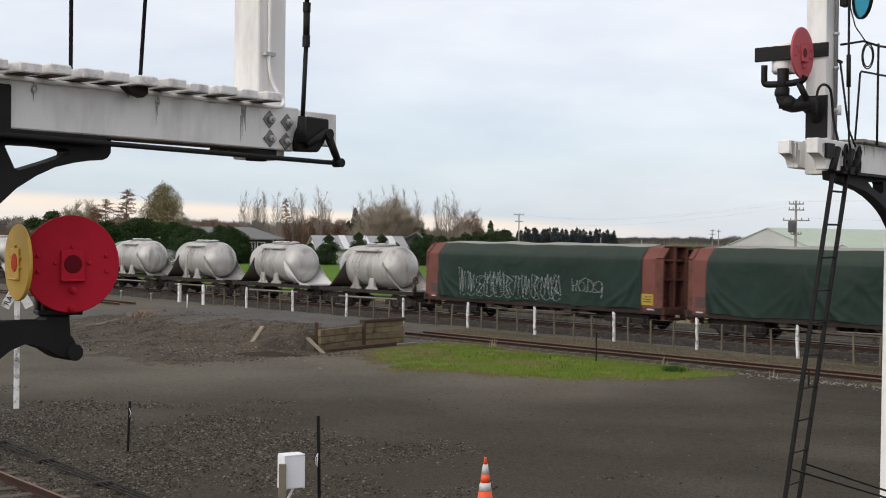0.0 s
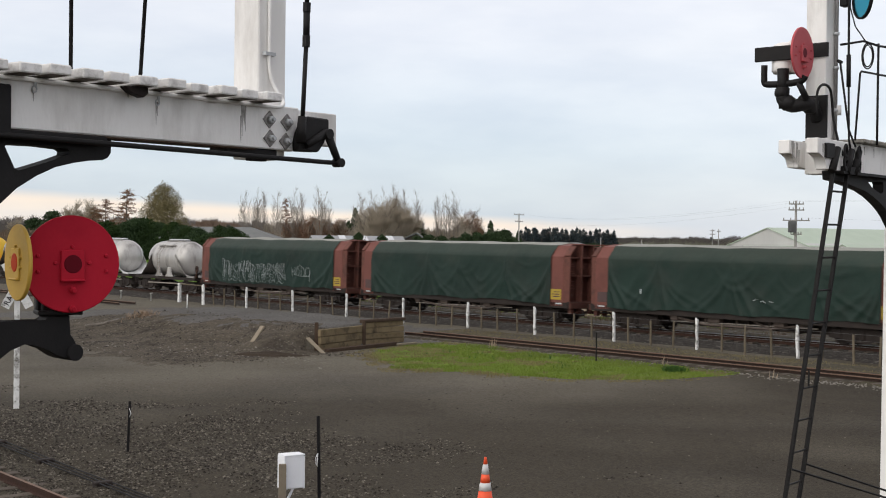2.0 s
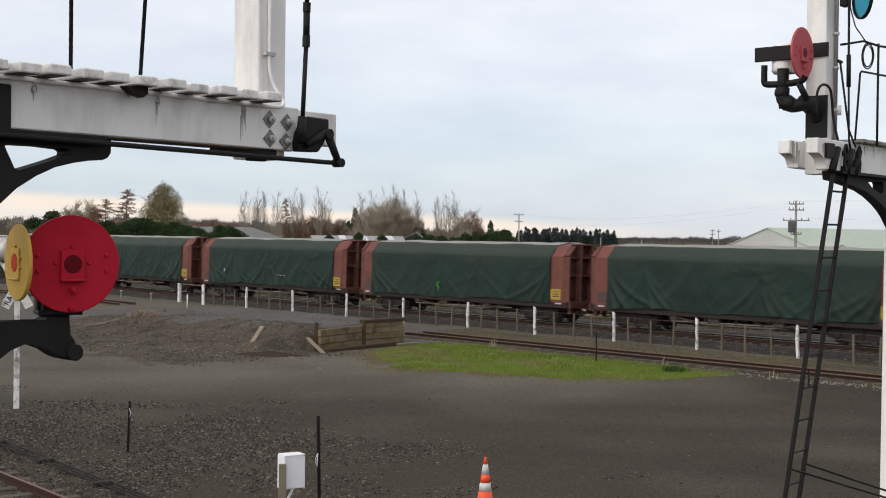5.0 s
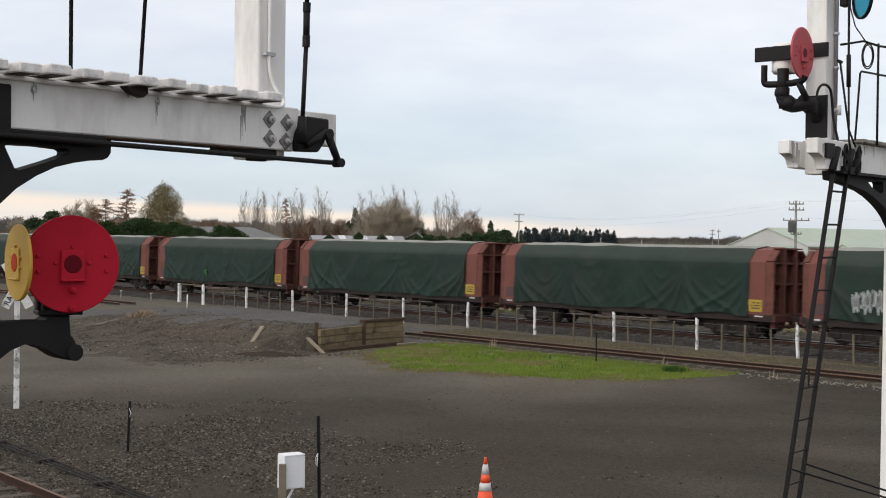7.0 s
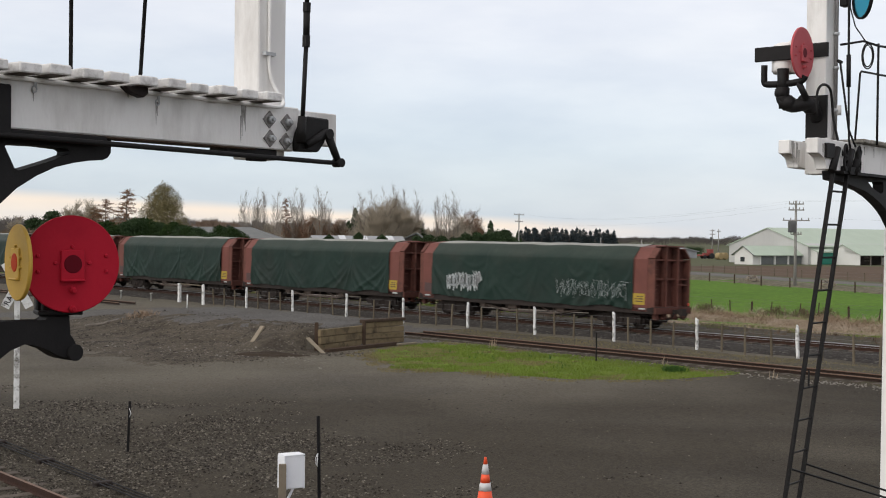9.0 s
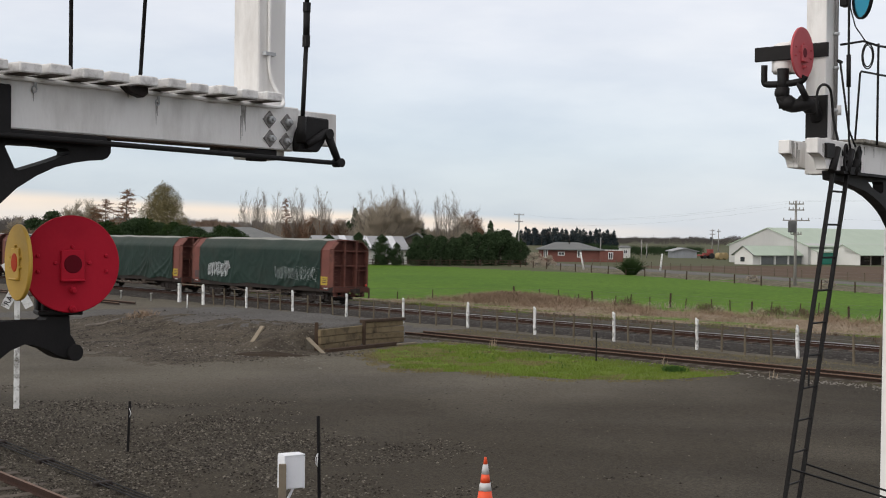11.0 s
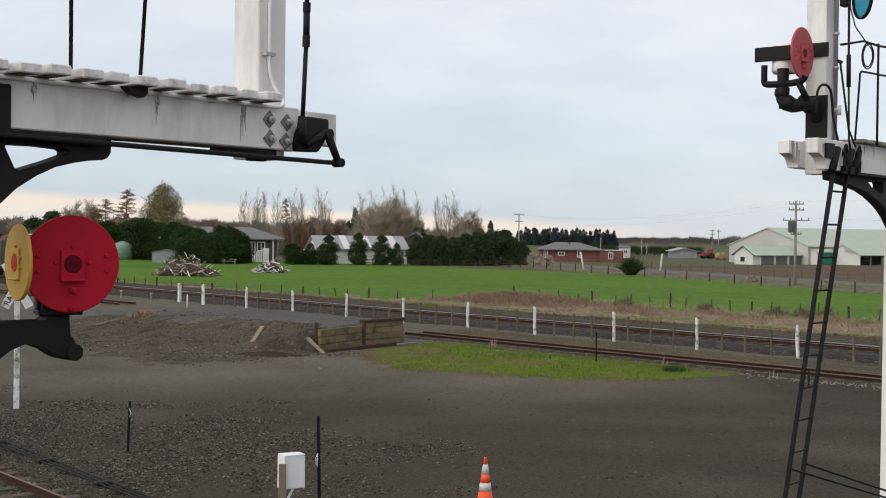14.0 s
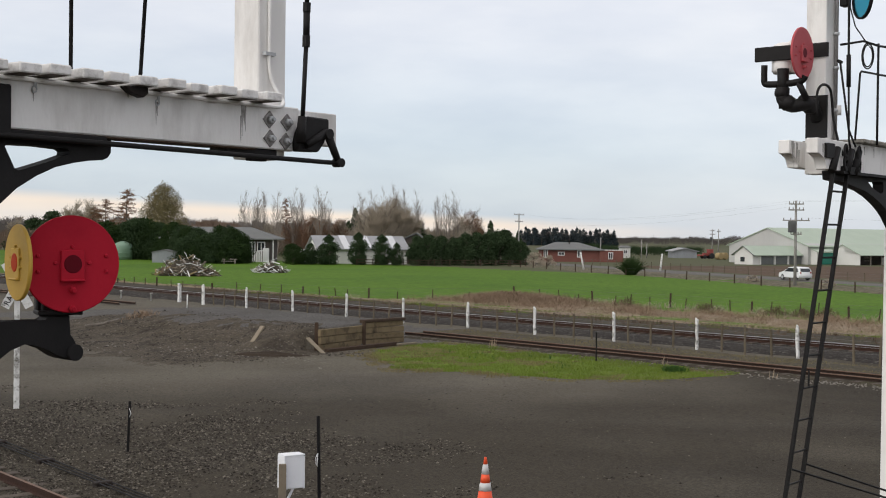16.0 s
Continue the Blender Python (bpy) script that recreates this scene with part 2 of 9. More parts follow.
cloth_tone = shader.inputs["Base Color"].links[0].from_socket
nt.links.new(upper_pale.outputs[0], dusty.inputs[0])
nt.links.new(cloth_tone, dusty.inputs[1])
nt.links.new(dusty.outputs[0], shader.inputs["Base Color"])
M["dust_brown"] = surf("brown_dusted_steel", (0.055, 0.042, 0.035), (0.14, 0.11, 0.092), 3.0, 0.85, 0.2, 40.0, spec=0.2)
M["lime_mark"] = surf("sprayed_lime_paint", (0.03, 0.15, 0.03), (0.06, 0.26, 0.05), 4.0, 0.6, 0.0, 60.0)
M["silver_mark"] = surf("sprayed_silver_paint", (0.02, 0.022, 0.022), (0.30, 0.30, 0.30), 4.5, 0.6, 0.0, 60.0)
M["tarp_top"] = surf("pale_tarpaulin_top", (0.20, 0.20, 0.175), (0.32, 0.32, 0.29), 0.8, 0.8, 0.2, 30.0, spec=0.2)
M["oxide"] = surf("faded_red_oxide_paint", (0.118, 0.041, 0.032), (0.182, 0.066, 0.051), 1.2, 0.7, 0.12, 40.0, stain=(0.10, 0.036, 0.028), stain_scale=0.9, stain_amount=0.6, spec=0.3)
M["oxide_dirty"] = surf("grimy_red_oxide_steel", (0.085, 0.033, 0.025), (0.17, 0.064, 0.047), 2.0, 0.8, 0.2, 40.0, stain=(0.05, 0.028, 0.022), stain_scale=1.4, stain_amount=0.8, spec=0.3)
M["end_grime_and_shade"] = surf("grimy_shaded_red_steel", (0.055, 0.024, 0.018), (0.125, 0.050, 0.038), 1.6, 0.85, 0.2, 40.0, spec=0.2)
M["reflector_red"] = surf("red_reflector", (0.5, 0.03, 0.02), (0.6, 0.05, 0.03), 8.0, 0.3, 0.0, 40.0)
M["frame_dark"] = surf("grimy_underframe", (0.012, 0.0095, 0.0085), (0.036, 0.026, 0.021), 3.0, 0.8, 0.2, 40.0, spec=0.3)
M["pipe"] = surf("dusty_pipe", (0.22, 0.19, 0.16), (0.34, 0.30, 0.26), 3.0, 0.7, 0.2, 40.0)
M["patch"] = surf("dark_patch_paint", (0.05, 0.03, 0.03), (0.09, 0.05, 0.045), 6.0, 0.7, 0.0, 60.0)
M["yellow"] = surf("yellow_plate", (0.30, 0.21, 0.02), (0.44, 0.31, 0.035), 6.0, 0.6, 0.0, 60.0, stain=(0.35, 0.25, 0.05), stain_scale=5.0)
M["black"] = surf("black_paint", (0.006, 0.0055, 0.006), (0.017, 0.0155, 0.015), 5.0, 0.6, 0.1, 60.0, spec=0.22)
M["paint_mark"] = surf("sprayed_white_paint", (0.34, 0.37, 0.37), (0.60, 0.63, 0.63), 4.0, 0.7, 0.0, 60.0, spec=0.2)
M["tank"] = surf("cement_dusted_white_tank", (0.29, 0.275, 0.255), (0.58, 0.565, 0.54), 0.9, 0.34, 0.1, 30.0, stain=(0.13, 0.12, 0.11), stain_scale=1.1, stain_amount=0.85, stretch_z=0.3, spec=0.6, metal=0.22)
M["tank_yellow"] = surf("yellow_tank_paint", (0.62, 0.38, 0.02), (0.75, 0.48, 0.05), 0.8, 0.6, 0.1, 30.0)
M["apron"] = surf("white_cement_coated_plate", (0.58, 0.58, 0.57), (0.74, 0.74, 0.73), 1.2, 0.8, 0.3, 30.0, stain=(0.42, 0.42, 0.40), stain_scale=1.2)
M["white_wood"] = surf("white_painted_timber", (0.79, 0.77, 0.74), (0.87, 0.86, 0.835), 2.5, 0.6, 0.15, 50.0, stain=(0.40, 0.37, 0.335), stain_scale=2.8, stain_amount=0.5, stretch_z=0.30)
M["grey_wood"] = surf("bare_grey_timber", (0.14, 0.12, 0.09), (0.27, 0.225, 0.165), 3.0, 0.9, 0.5, 50.0, spec=0.2, per_piece=0.3)
M["red_disc"] = surf("red_enamel_disc", (0.40, 0.010, 0.026), (0.47, 0.016, 0.035), 2.0, 0.6, 0.04, 40.0, stain=(0.32, 0.008, 0.022), stain_scale=3.0, stain_amount=0.5, spec=0.12)
M["pink_disc"] = surf("faded_red_disc", (0.42, 0.06, 0.075), (0.50, 0.09, 0.10), 2.0, 0.6, 0.04, 40.0)
M["yellow_disc"] = surf("ochre_yellow_disc", (0.52, 0.315, 0.045), (0.60, 0.38, 0.066), 3.0, 0.55, 0.04, 40.0, stain=(0.42, 0.27, 0.05), stain_scale=4.0)
M["lens_red"] = surf("dark_red_glass", (0.095, 0.004, 0.010), (0.13, 0.006, 0.013), 3.0, 0.45, 0.0, 40.0, spec=0.08)
M["lens_orange"] = surf("orange_red_glass", (0.42, 0.035, 0.006), (0.55, 0.06, 0.010), 3.0, 0.45, 0.0, 40.0, spec=0.08)
M["blue_disc"] = surf("blue_glass", (0.03, 0.26, 0.36), (0.05, 0.32, 0.42), 3.0, 0.3, 0.0, 40.0)
glass = M["blue_disc"].node_tree.nodes["Principled BSDF"]
glass.inputs["Transmission Weight"].default_value, glass.inputs["IOR"].default_value = 0.95, 1.1
M["galv"] = surf("galvanised_steel", (0.42, 0.43, 0.44), (0.58, 0.59, 0.60), 4.0, 0.45, 0.05, 40.0, metal=0.3)
M["plastic_white"] = surf("white_cabinet_paint", (0.74, 0.75, 0.78), (0.82, 0.83, 0.85), 3.0, 0.5, 0.03, 40.0, stain=(0.6, 0.6, 0.6), stain_scale=4.0, stain_amount=0.3)
M["cone"] = surf("orange_cone_plastic", (0.74, 0.075, 0.025), (0.84, 0.11, 0.035), 5.0, 0.5, 0.05, 40.0)
M["reflective"] = surf("reflective_white_band", (0.46, 0.45, 0.44), (0.66, 0.65, 0.64), 9.0, 0.4, 0.05, 60.0)

M["wall_wood"] = surf("old_sleeper_timber", (0.125, 0.093, 0.052), (0.22, 0.17, 0.10), 2.0, 0.9, 0.5, 50.0, stain=(0.035, 0.028, 0.02), stain_scale=1.6, stain_amount=0.85, spec=0.2, per_piece=0.3)
M["dark_timber"] = surf("tarred_timber", (0.035, 0.022, 0.015), (0.085, 0.058, 0.04), 3.0, 0.9, 0.5, 50.0, spec=0.2)
M["pale_stone"] = surf("pale_broken_stone", (0.10, 0.092, 0.08), (0.27, 0.25, 0.22), 6.0, 0.95, 0.3, 60.0, spec=0.1)
M["damp"] = surf("damp_dug_earth", (0.026, 0.020, 0.015), (0.062, 0.047, 0.034), 2.0, 0.95, 0.9, 12.0, spec=0.1, bump_dist=0.05)
# every loose stone has its own tone, most of them dark
nt = M["stones"].node_tree
island = nt.nodes.new("ShaderNodeNewGeometry")
power = nt.nodes.new("ShaderNodeMath")
power.operation = "POWER"
power.inputs[1].default_value = 2.2
tones = nt.nodes.new("ShaderNodeMixRGB")
tones.inputs[1].default_value = (0.22, 0.21, 0.20, 1)
tones.inputs[2].default_value = (1.5, 1.48, 1.40, 1)
tint = nt.nodes.new("ShaderNodeMixRGB")
tint.blend_type = "MULTIPLY"
tint.inputs[0].default_value = 1.0
shader = nt.nodes["Principled BSDF"]
plain = shader.inputs["Base Color"].links[0].from_socket
nt.links.new(island.outputs["Random Per Island"], power.inputs[0])
nt.links.new(power.outputs[0], tones.inputs[0])
nt.links.new(plain, tint.inputs[1])
nt.links.new(tones.outputs[0], tint.inputs[2])
nt.links.new(tint.outputs[0], shader.inputs["Base Color"])
# the yard's gravel is darker towards its near side: the ground carries how much
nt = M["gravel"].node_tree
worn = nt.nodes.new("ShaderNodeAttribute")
worn.attribute_name = "near_dark"
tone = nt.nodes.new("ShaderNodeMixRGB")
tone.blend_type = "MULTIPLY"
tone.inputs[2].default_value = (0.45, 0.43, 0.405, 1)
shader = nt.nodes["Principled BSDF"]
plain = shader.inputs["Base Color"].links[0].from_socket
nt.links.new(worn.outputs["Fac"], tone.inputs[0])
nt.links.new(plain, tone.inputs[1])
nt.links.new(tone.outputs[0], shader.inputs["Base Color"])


# ---- building helpers ----
def box(bm, c, size, rot=None):
    m = Matrix.Translation(c) @ (rot if rot is not None else Matrix()) @ Matrix.Diagonal((*size, 1))
    vs = [bm.verts.new(m @ Vector((x, y, z))) for x in (-.5, .5) for y in (-.5, .5) for z in (-.5, .5)]
    for f in ((0, 1, 3, 2), (4, 6, 7, 5), (0, 4, 5, 1), (2, 3, 7, 6), (0, 2, 6, 4), (1, 5, 7, 3)):
        bm.faces.new([vs[i] for i in f])


def rod(bm, a, b, ra, rb=None, n=10, caps=True):
    """A round bar from a to b, tapering from ra to rb."""
    a, b = Vector(a), Vector(b)
    rb = ra if rb is None else rb
    d = (b - a).normalized()
    u = d.orthogonal().normalized()
    v = d.cross(u)
    rings = []
    for p, r in ((a, ra), (b, rb)):
        rings.append([bm.verts.new(p + r * (math.cos(2 * math.pi * i / n) * u + math.sin(2 * math.pi * i / n) * v)) for i in range(n)])
    for i in range(n):
        f = bm.faces.new((rings[0][i], rings[0][(i + 1) % n], rings[1][(i + 1) % n], rings[1][i]))
        f.smooth = n > 6
    if caps:
        bm.faces.new(list(reversed(rings[0])))
        bm.faces.new(rings[1])


def path(bm, pts, r, n=8):
    """A bent round bar through the points, mitred at its bends."""
    pts = [Vector(p) for p in pts]
    rings, u = [], None
    for i, p in enumerate(pts):
        d = (pts[min(i + 1, len(pts) - 1)] - pts[max(i - 1, 0)]).normalized()
        u = d.orthogonal().normalized() if u is None else (u - d * u.dot(d)).normalized()
        v = d.cross(u)
        rings.append([bm.verts.new(p + r * (math.cos(2 * math.pi * k / n) * u + math.sin(2 * math.pi * k / n) * v)) for k in range(n)])
    for A, B in zip(rings, rings[1:]):
        for k in range(n):
            bm.faces.new((A[k], A[(k + 1) % n], B[(k + 1) % n], B[k])).smooth = n > 4
    bm.faces.new(list(reversed(rings[0])))
    bm.faces.new(rings[-1])


def lathe(bm, profile, m=None, n=24):
    """Turn (radius, height) pairs about the local z axis."""
    m = m if m is not None else Matrix()
    rings = []
    for r, h in profile:
        rings.append([bm.verts.new(m @ Vector((r * math.cos(2 * math.pi * i / n), r * math.sin(2 * math.pi * i / n), h))) for i in range(n)])
    for A, B in zip(rings, rings[1:]):
        for i in range(n):
            f = bm.faces.new((A[i], A[(i + 1) % n], B[(i + 1) % n], B[i]))
            f.smooth = True
    bm.faces.new(list(reversed(rings[0])))
    bm.faces.new(rings[-1])


def ring(bm, profile, m, n=24):
    """Turn a closed (radius, height) outline about the local z axis: an open ring."""
    rows = [[bm.verts.new(m @ Vector((r * math.cos(2 * math.pi * i / n), r * math.sin(2 * math.pi * i / n), h))) for i in range(n)] for r, h in profile]
    for A, B in zip(rows, rows[1:] + rows[:1]):
        for i in range(n):
            bm.faces.new((A[i], A[(i + 1) % n], B[(i + 1) % n], B[i])).smooth = True


def prism(bm, outline, a, b, m=None):
    """Extrude an (x, y) outline from z=a to z=b."""
    m = m if m is not None else Matrix()
    lo = [bm.verts.new(m @ Vector((x, y, a))) for x, y in outline]
    hi = [bm.verts.new(m @ Vector((x, y, b))) for x, y in outline]
    k = len(outline)
    for i in range(k):
        bm.faces.new((lo[i], lo[(i + 1) % k], hi[(i + 1) % k], hi[i]))
    bm.faces.new(list(reversed(lo)))
    bm.faces.new(hi)


def mesh_of(name, bm, material, bevel=0.0):
    if bevel:
        bmesh.ops.bevel(bm, geom=list(bm.edges), offset=bevel, segments=1, affect="EDGES", clamp_overlap=True)
    bmesh.ops.recalc_face_normals(bm, faces=list(bm.faces))
    me = bpy.data.meshes.new(name)
    bm.to_mesh(me)
    bm.free()
    me.materials.append(material)
    return me


def part(name, bm, material, parent=None, label="", bevel=0.0):
    ob = new(name, mesh_of(name, bm, material, bevel))
    ob.parent = parent
    if label:
        ob["label"] = label
    return ob


def piece(name, me, parent, m):
    ob = new(name, me)
    ob.parent = parent
    ob.matrix_basis = m
    return ob


def thing(name, label, category, m=None, group="", kind=""):
    ob = new(name)
    ob.empty_display_size = 0.1
    if m is not None:
        ob.matrix_basis = m
    return tagged(ob, label, category, group, kind)


def grid_mesh(name, verts, rows, cols, material, smooth=True):
    faces = [(r * cols + c, r * cols + c + 1, (r + 1) * cols + c + 1, (r + 1) * cols + c) for r in range(rows - 1) for c in range(cols - 1)]
    me = bpy.data.meshes.new(name)
    me.from_pydata(verts, [], faces)
    me.polygons.foreach_set("use_smooth", [smooth] * len(faces))
    me.materials.append(material)
    return me


# ---- the plan: s along the main line (the way the train goes), n across it (away from the camera) ----
O = Vector((6.75, 61.6))
TURN = 2.306
ALONG = Vector((math.cos(TURN), math.sin(TURN)))
ACROSS = Vector((-ALONG.y, ALONG.x)) * -1.0


def sn(s, n):
    p = O + float(s) * ALONG + float(n) * ACROSS
    return p.x, p.y


def to_sn(x, y):
    d = Vector((x, y)) - O
    return d.dot(ALONG), d.dot(ACROSS)


STEP = 0.25
line = []
px, py = O
for i in range(int(330 / STEP)):
    s = i * STEP
    line.append((px, py))
    a = TURN - 1.76e-5 * min(s + STEP / 2, 95) ** 2
    px, py = px + math.cos(a) * STEP, py + math.sin(a) * STEP


def track(s, n=0.0):
    """The main line's middle (or a line n beside it) at s, and its heading."""
    if s <= 0:
        x, y, a = O.x + s * ALONG.x, O.y + s * ALONG.y, TURN
    else:
        i = min(int(s / STEP), len(line) - 2)
        k = s / STEP - i
        x = line[i][0] * (1 - k) + line[i + 1][0] * k
        y = line[i][1] * (1 - k) + line[i + 1][1] * k
        a = TURN - 1.76e-5 * min(s, 95) ** 2
    return x + math.sin(a) * n, y - math.cos(a) * n, a


def smooth(pts, k=5):
    """Round the corners of a chain of points."""
    pts = [Vector(p) for p in pts]
    out_ = []
    for i in range(len(pts) - 1):
        a, b, c, d = pts[max(i - 1, 0)], pts[i], pts[i + 1], pts[min(i + 2, len(pts) - 1)]
        for j in range(k):
            q = j / k
            out_.append(0.5 * ((2 * b) + (c - a) * q + (2 * a - 5 * b + 4 * c - d) * q * q + (3 * b - a - 3 * c + d) * q ** 3))
    return out_ + [pts[-1]]


def ease(a, b, v):
    t = min(1.0, max(0.0, (v - a) / (b - a)))
    return t * t * (3 - 2 * t)


def ground_z(x, y):
    s, n = to_sn(x, y)
    z = -0.30 - 0.30 * ease(5, 14, n)
    near = noise.noise((x * 0.25, y * 0.25, 0)) * 0.05 + noise.noise((x * 0.9, y * 0.9, 3)) * 0.015
    # the loading bank: a flat-topped heap of spoil behind the sleeper wall
    w = noise.noise((x * 0.3, y * 0.3, 9)) * 1.2
    edge = -1.30 + 0.27 * (min(max(n, -16.7), -11.4) + 16.7) + 3.6 * ease(-11.4, -10.6, n) + 0.9 * max(0.0, min(n, -4.5) + 10.6) - 1.6 * (1 - ease(-18.5, -17.0, n))
    soft_edge = 0.35 + 1.6 * (1 - ease(-18.5, -16.9, n)) + 1.0 * ease(-11.0, -10.0, n)
    bank = ease(-21.3 + w * 0.8, -16.0 + w * 0.4, n) * (1 - ease(-11.6, -6.2, n)) * ease(edge, edge + soft_edge, s) * (1 - ease(11 + w, 24 + w, s - 0.35 * (n + 12)))
    rough = noise.noise((x * 1.1, y * 1.1, 21)) * 0.10 + noise.noise((x * 2.6, y * 2.6, 5)) * 0.07
    return z + near + bank * 0.80 + rough * min(1.0, bank * 3)


# ---- ground ----
def axis(lo, fine_lo, fine_hi, hi, step):
    vals = list(np.arange(fine_lo, fine_hi + 1e-6, step))
    d, v = step, fine_hi
    while v < hi:
        d *= 1.25
        v += d
        vals.append(v)
    d, v = step, fine_lo
    while v > lo:
        d *= 1.25
        v -= d
        vals.insert(0, v)
    return vals


gx, gy = axis(-3500, -30, 24, 3500, 0.34), axis(-200, 14, 90, 4500, 0.34)
verts = [(x, y, ground_z(x, y) if abs(x) < 200 and -50 < y < 300 else -0.6) for y in gy for x in gx]
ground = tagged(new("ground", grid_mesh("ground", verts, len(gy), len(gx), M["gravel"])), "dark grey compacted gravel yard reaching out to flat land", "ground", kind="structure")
# the bank's slope is bare brown earth, its top gravel; land past the railway is plain
ground.data.materials.append(M["earth"])
ground.data.materials.append(M["plain"])
ground.data.materials.append(M["bank_gravel"])
index = []
for r in range(len(gy) - 1):
    for c in range(len(gx) - 1):
        x, y = (gx[c] + gx[c + 1]) / 2, (gy[r] + gy[r + 1]) / 2
        s, n = to_sn(x, y)
        w = noise.noise((x * 0.5, y * 0.5, 4)) * 1.5 + noise.noise((x * 2.1, y * 2.1, 7)) * 0.5
        k = 0
        if n > 6 or y > 250:
            k = 2
        elif -24.5 + w * 1.3 < n < -16.4 + w * 1.5 + 0.9 * math.sin(s * 0.45 + 0.6) and -3 < s < 16 + w:
            k = 1
        elif -18.5 + w < n < -5.2 + 0.5 * w and -1 < s < 26 + 2 * w:
            k = 3
        index.append(k)
ground.data.polygons.foreach_set("material_index", index)
near_dark = ground.data.attributes.new("near_dark", "FLOAT", "POINT")
near_dark.data.foreach_set("value", [max(0.0, min(1.0, 1 - ease(31, 43, y + 5 * noise.noise((x * 0.12, y * 0.12, 30)) - 0.12 * x - 1.0 * max(0.0, x - 3)) + 0.5 * noise.noise((x * 0.3, y * 0.3, 31)))) for x, y, z in verts])


def sheet(name, label, category, material, s0, s1, n0, n1, lift, step=2.0, wave=0.6, turned=0.0, origin=(0.0, 0.0), seed=0.0, outer=None):
    """A strip of ground cover from s0 to s1 along and n0 to n1 across, with uneven edges."""
    ks, kn = max(2, int((s1 - s0) / step) + 1), 9
    vs = []
    c, d = math.cos(turned), math.sin(turned)
    for i in range(ks):
        s = s0 + (s1 - s0) * i / (ks - 1)
        a = n0 + wave * noise.noise((s * 0.21, seed, 1.0))
        b = (outer(s) if outer else n1) + wave * noise.noise((s * 0.17, seed, 8.0))
        for j in range(kn):
            n = a + (b - a) * j / (kn - 1)
            ss, nn = origin[0] + s * c - n * d, origin[1] + s * d + n * c
            x, y = sn(ss, nn)
            vs.append((x, y, ground_z(x, y) + (lift if 0 < j < kn - 1 else -0.05)))
    return tagged(new(name, grid_mesh(name, vs, ks, kn, material)), label, category, kind="structure")


def verge_edge(s):
    """How far the dry verge reaches from the line: widest beside the bend, thin past it."""
    return 20.8 - 11.0 * ease(24, 31, s)


def field_edge(s):
    """The old field fence, which closes up to the line past the bend."""
    return 22.9 - 12.2 * ease(22, 32, s) - 3.8 * ease(34, 46, s) + 0.3 * math.sin(s * 0.2)


sheet("pasture", "bright green grazed pasture beyond the railway", "field", M["field"], -120, 260, 6.5, 86.0, 0.05, 4.0, 0.8, seed=2.0)
sheet("dry_verge", "strip of straw-coloured dry grass beside the railway", "grass verge", M["dry"], -90, 190, 8.3, 20.8, 0.10, 0.7, 1.6, seed=5.0, outer=verge_edge)
sheet("far_cess", "dark bare earth and ballast beyond the main line", "ground cover", M["cess"], -90, 190, 2.6, 9.2, 0.075, 0.8, 0.7, seed=6.0)
sheet("mossy_cess", "olive-brown mossy strip between siding and fence", "ground cover", M["moss"], -70, 3.5, -8.3, -3.9, 0.02, 0.8, 0.5, seed=9.0)
ROAD_O, ROAD_T = to_sn(41.5, 146.7), radians(24.6)
sheet("road", "narrow grey asphalt country road along the fields", "road", M["asphalt"], -160, 260, -3.0, 3.0, 0.10, 6.0, 0.1, ROAD_T, ROAD_O)
sheet("road_verge", "rough grey-brown grass verge between pasture and road", "grass verge", M["rough_verge"], -160, 260, -14.3, -3.0, 0.08, 3.0, 0.6, ROAD_T, ROAD_O, 3.0)
sheet("ploughed_field", "brown ploughed field across the road", "field", M["plough"], -220, 64, 4.0, 70.0, 0.08, 8.0, 1.0, ROAD_T, ROAD_O, 4.0)

# the lawn patch beside the siding
vs, rows_, cols_ = [], 13, 60
for r in range(rows_):
    for c in range(cols_):
        u, v = c / (cols_ - 1), r / (rows_ - 1)
        s = -1.7 - u * 14.6
        hi = -10.6 + 0.35 * noise.noise((s * 0.8, 7.5, 0))
        lo = hi - 0.3 - 7.4 * math.sqrt(max(0.0, 1 - ((s + 8.9) / 7.4) ** 2)) * (1 + 0.14 * noise.noise((s * 0.55, 1.5, 0)))
        x, y = sn(s, lo + (hi - lo) * v)
        vs.append((x, y, ground_z(x, y) + (0.03 if 0 < r < rows_ - 1 and 0 < c < cols_ - 1 else -0.03)))
tagged(new("lawn", grid_mesh("lawn", vs, rows_, cols_, M["lawn"])), "bright green patch of short grass on the gravel", "lawn", kind="structure")


# ---- railway lines ----
def bed(name, label, fn, s0, s1, half, top, foot, step=1.0, mat="ballast"):
    ks = int((s1 - s0) / step) + 1
    prof = [(-half - foot, -0.42), (-half, top - 0.02), (-half * 0.5, top), (half * 0.5, top), (half, top - 0.02), (half + foot, -0.55)]
    vs = []
    for i in range(ks):
        s = s0 + (s1 - s0) * i / (ks - 1)
        for n, z in prof:
            x, y, a = fn(s, n + 0.12 * noise.noise((s * 0.9, n, 5)))
            vs.append((x, y, z + 0.03 * noise.noise((s * 1.7, n * 3, 2))))
    return tagged(new(name, grid_mesh(name, vs, ks, len(prof), M[mat])), label, "track bed", kind="structure")


def side_line(s, n=0.0):
    """The siding, nearly parallel to the main line."""
    x, y = sn(s, -8.95 + n)
    return x, y, TURN


def yard_line(s, n=0.0):
    """The near track that crosses the yard's corner."""
    x, y = sn(s, n + 0.043 * (s + 18.8))
    return x, y, TURN - 0.043


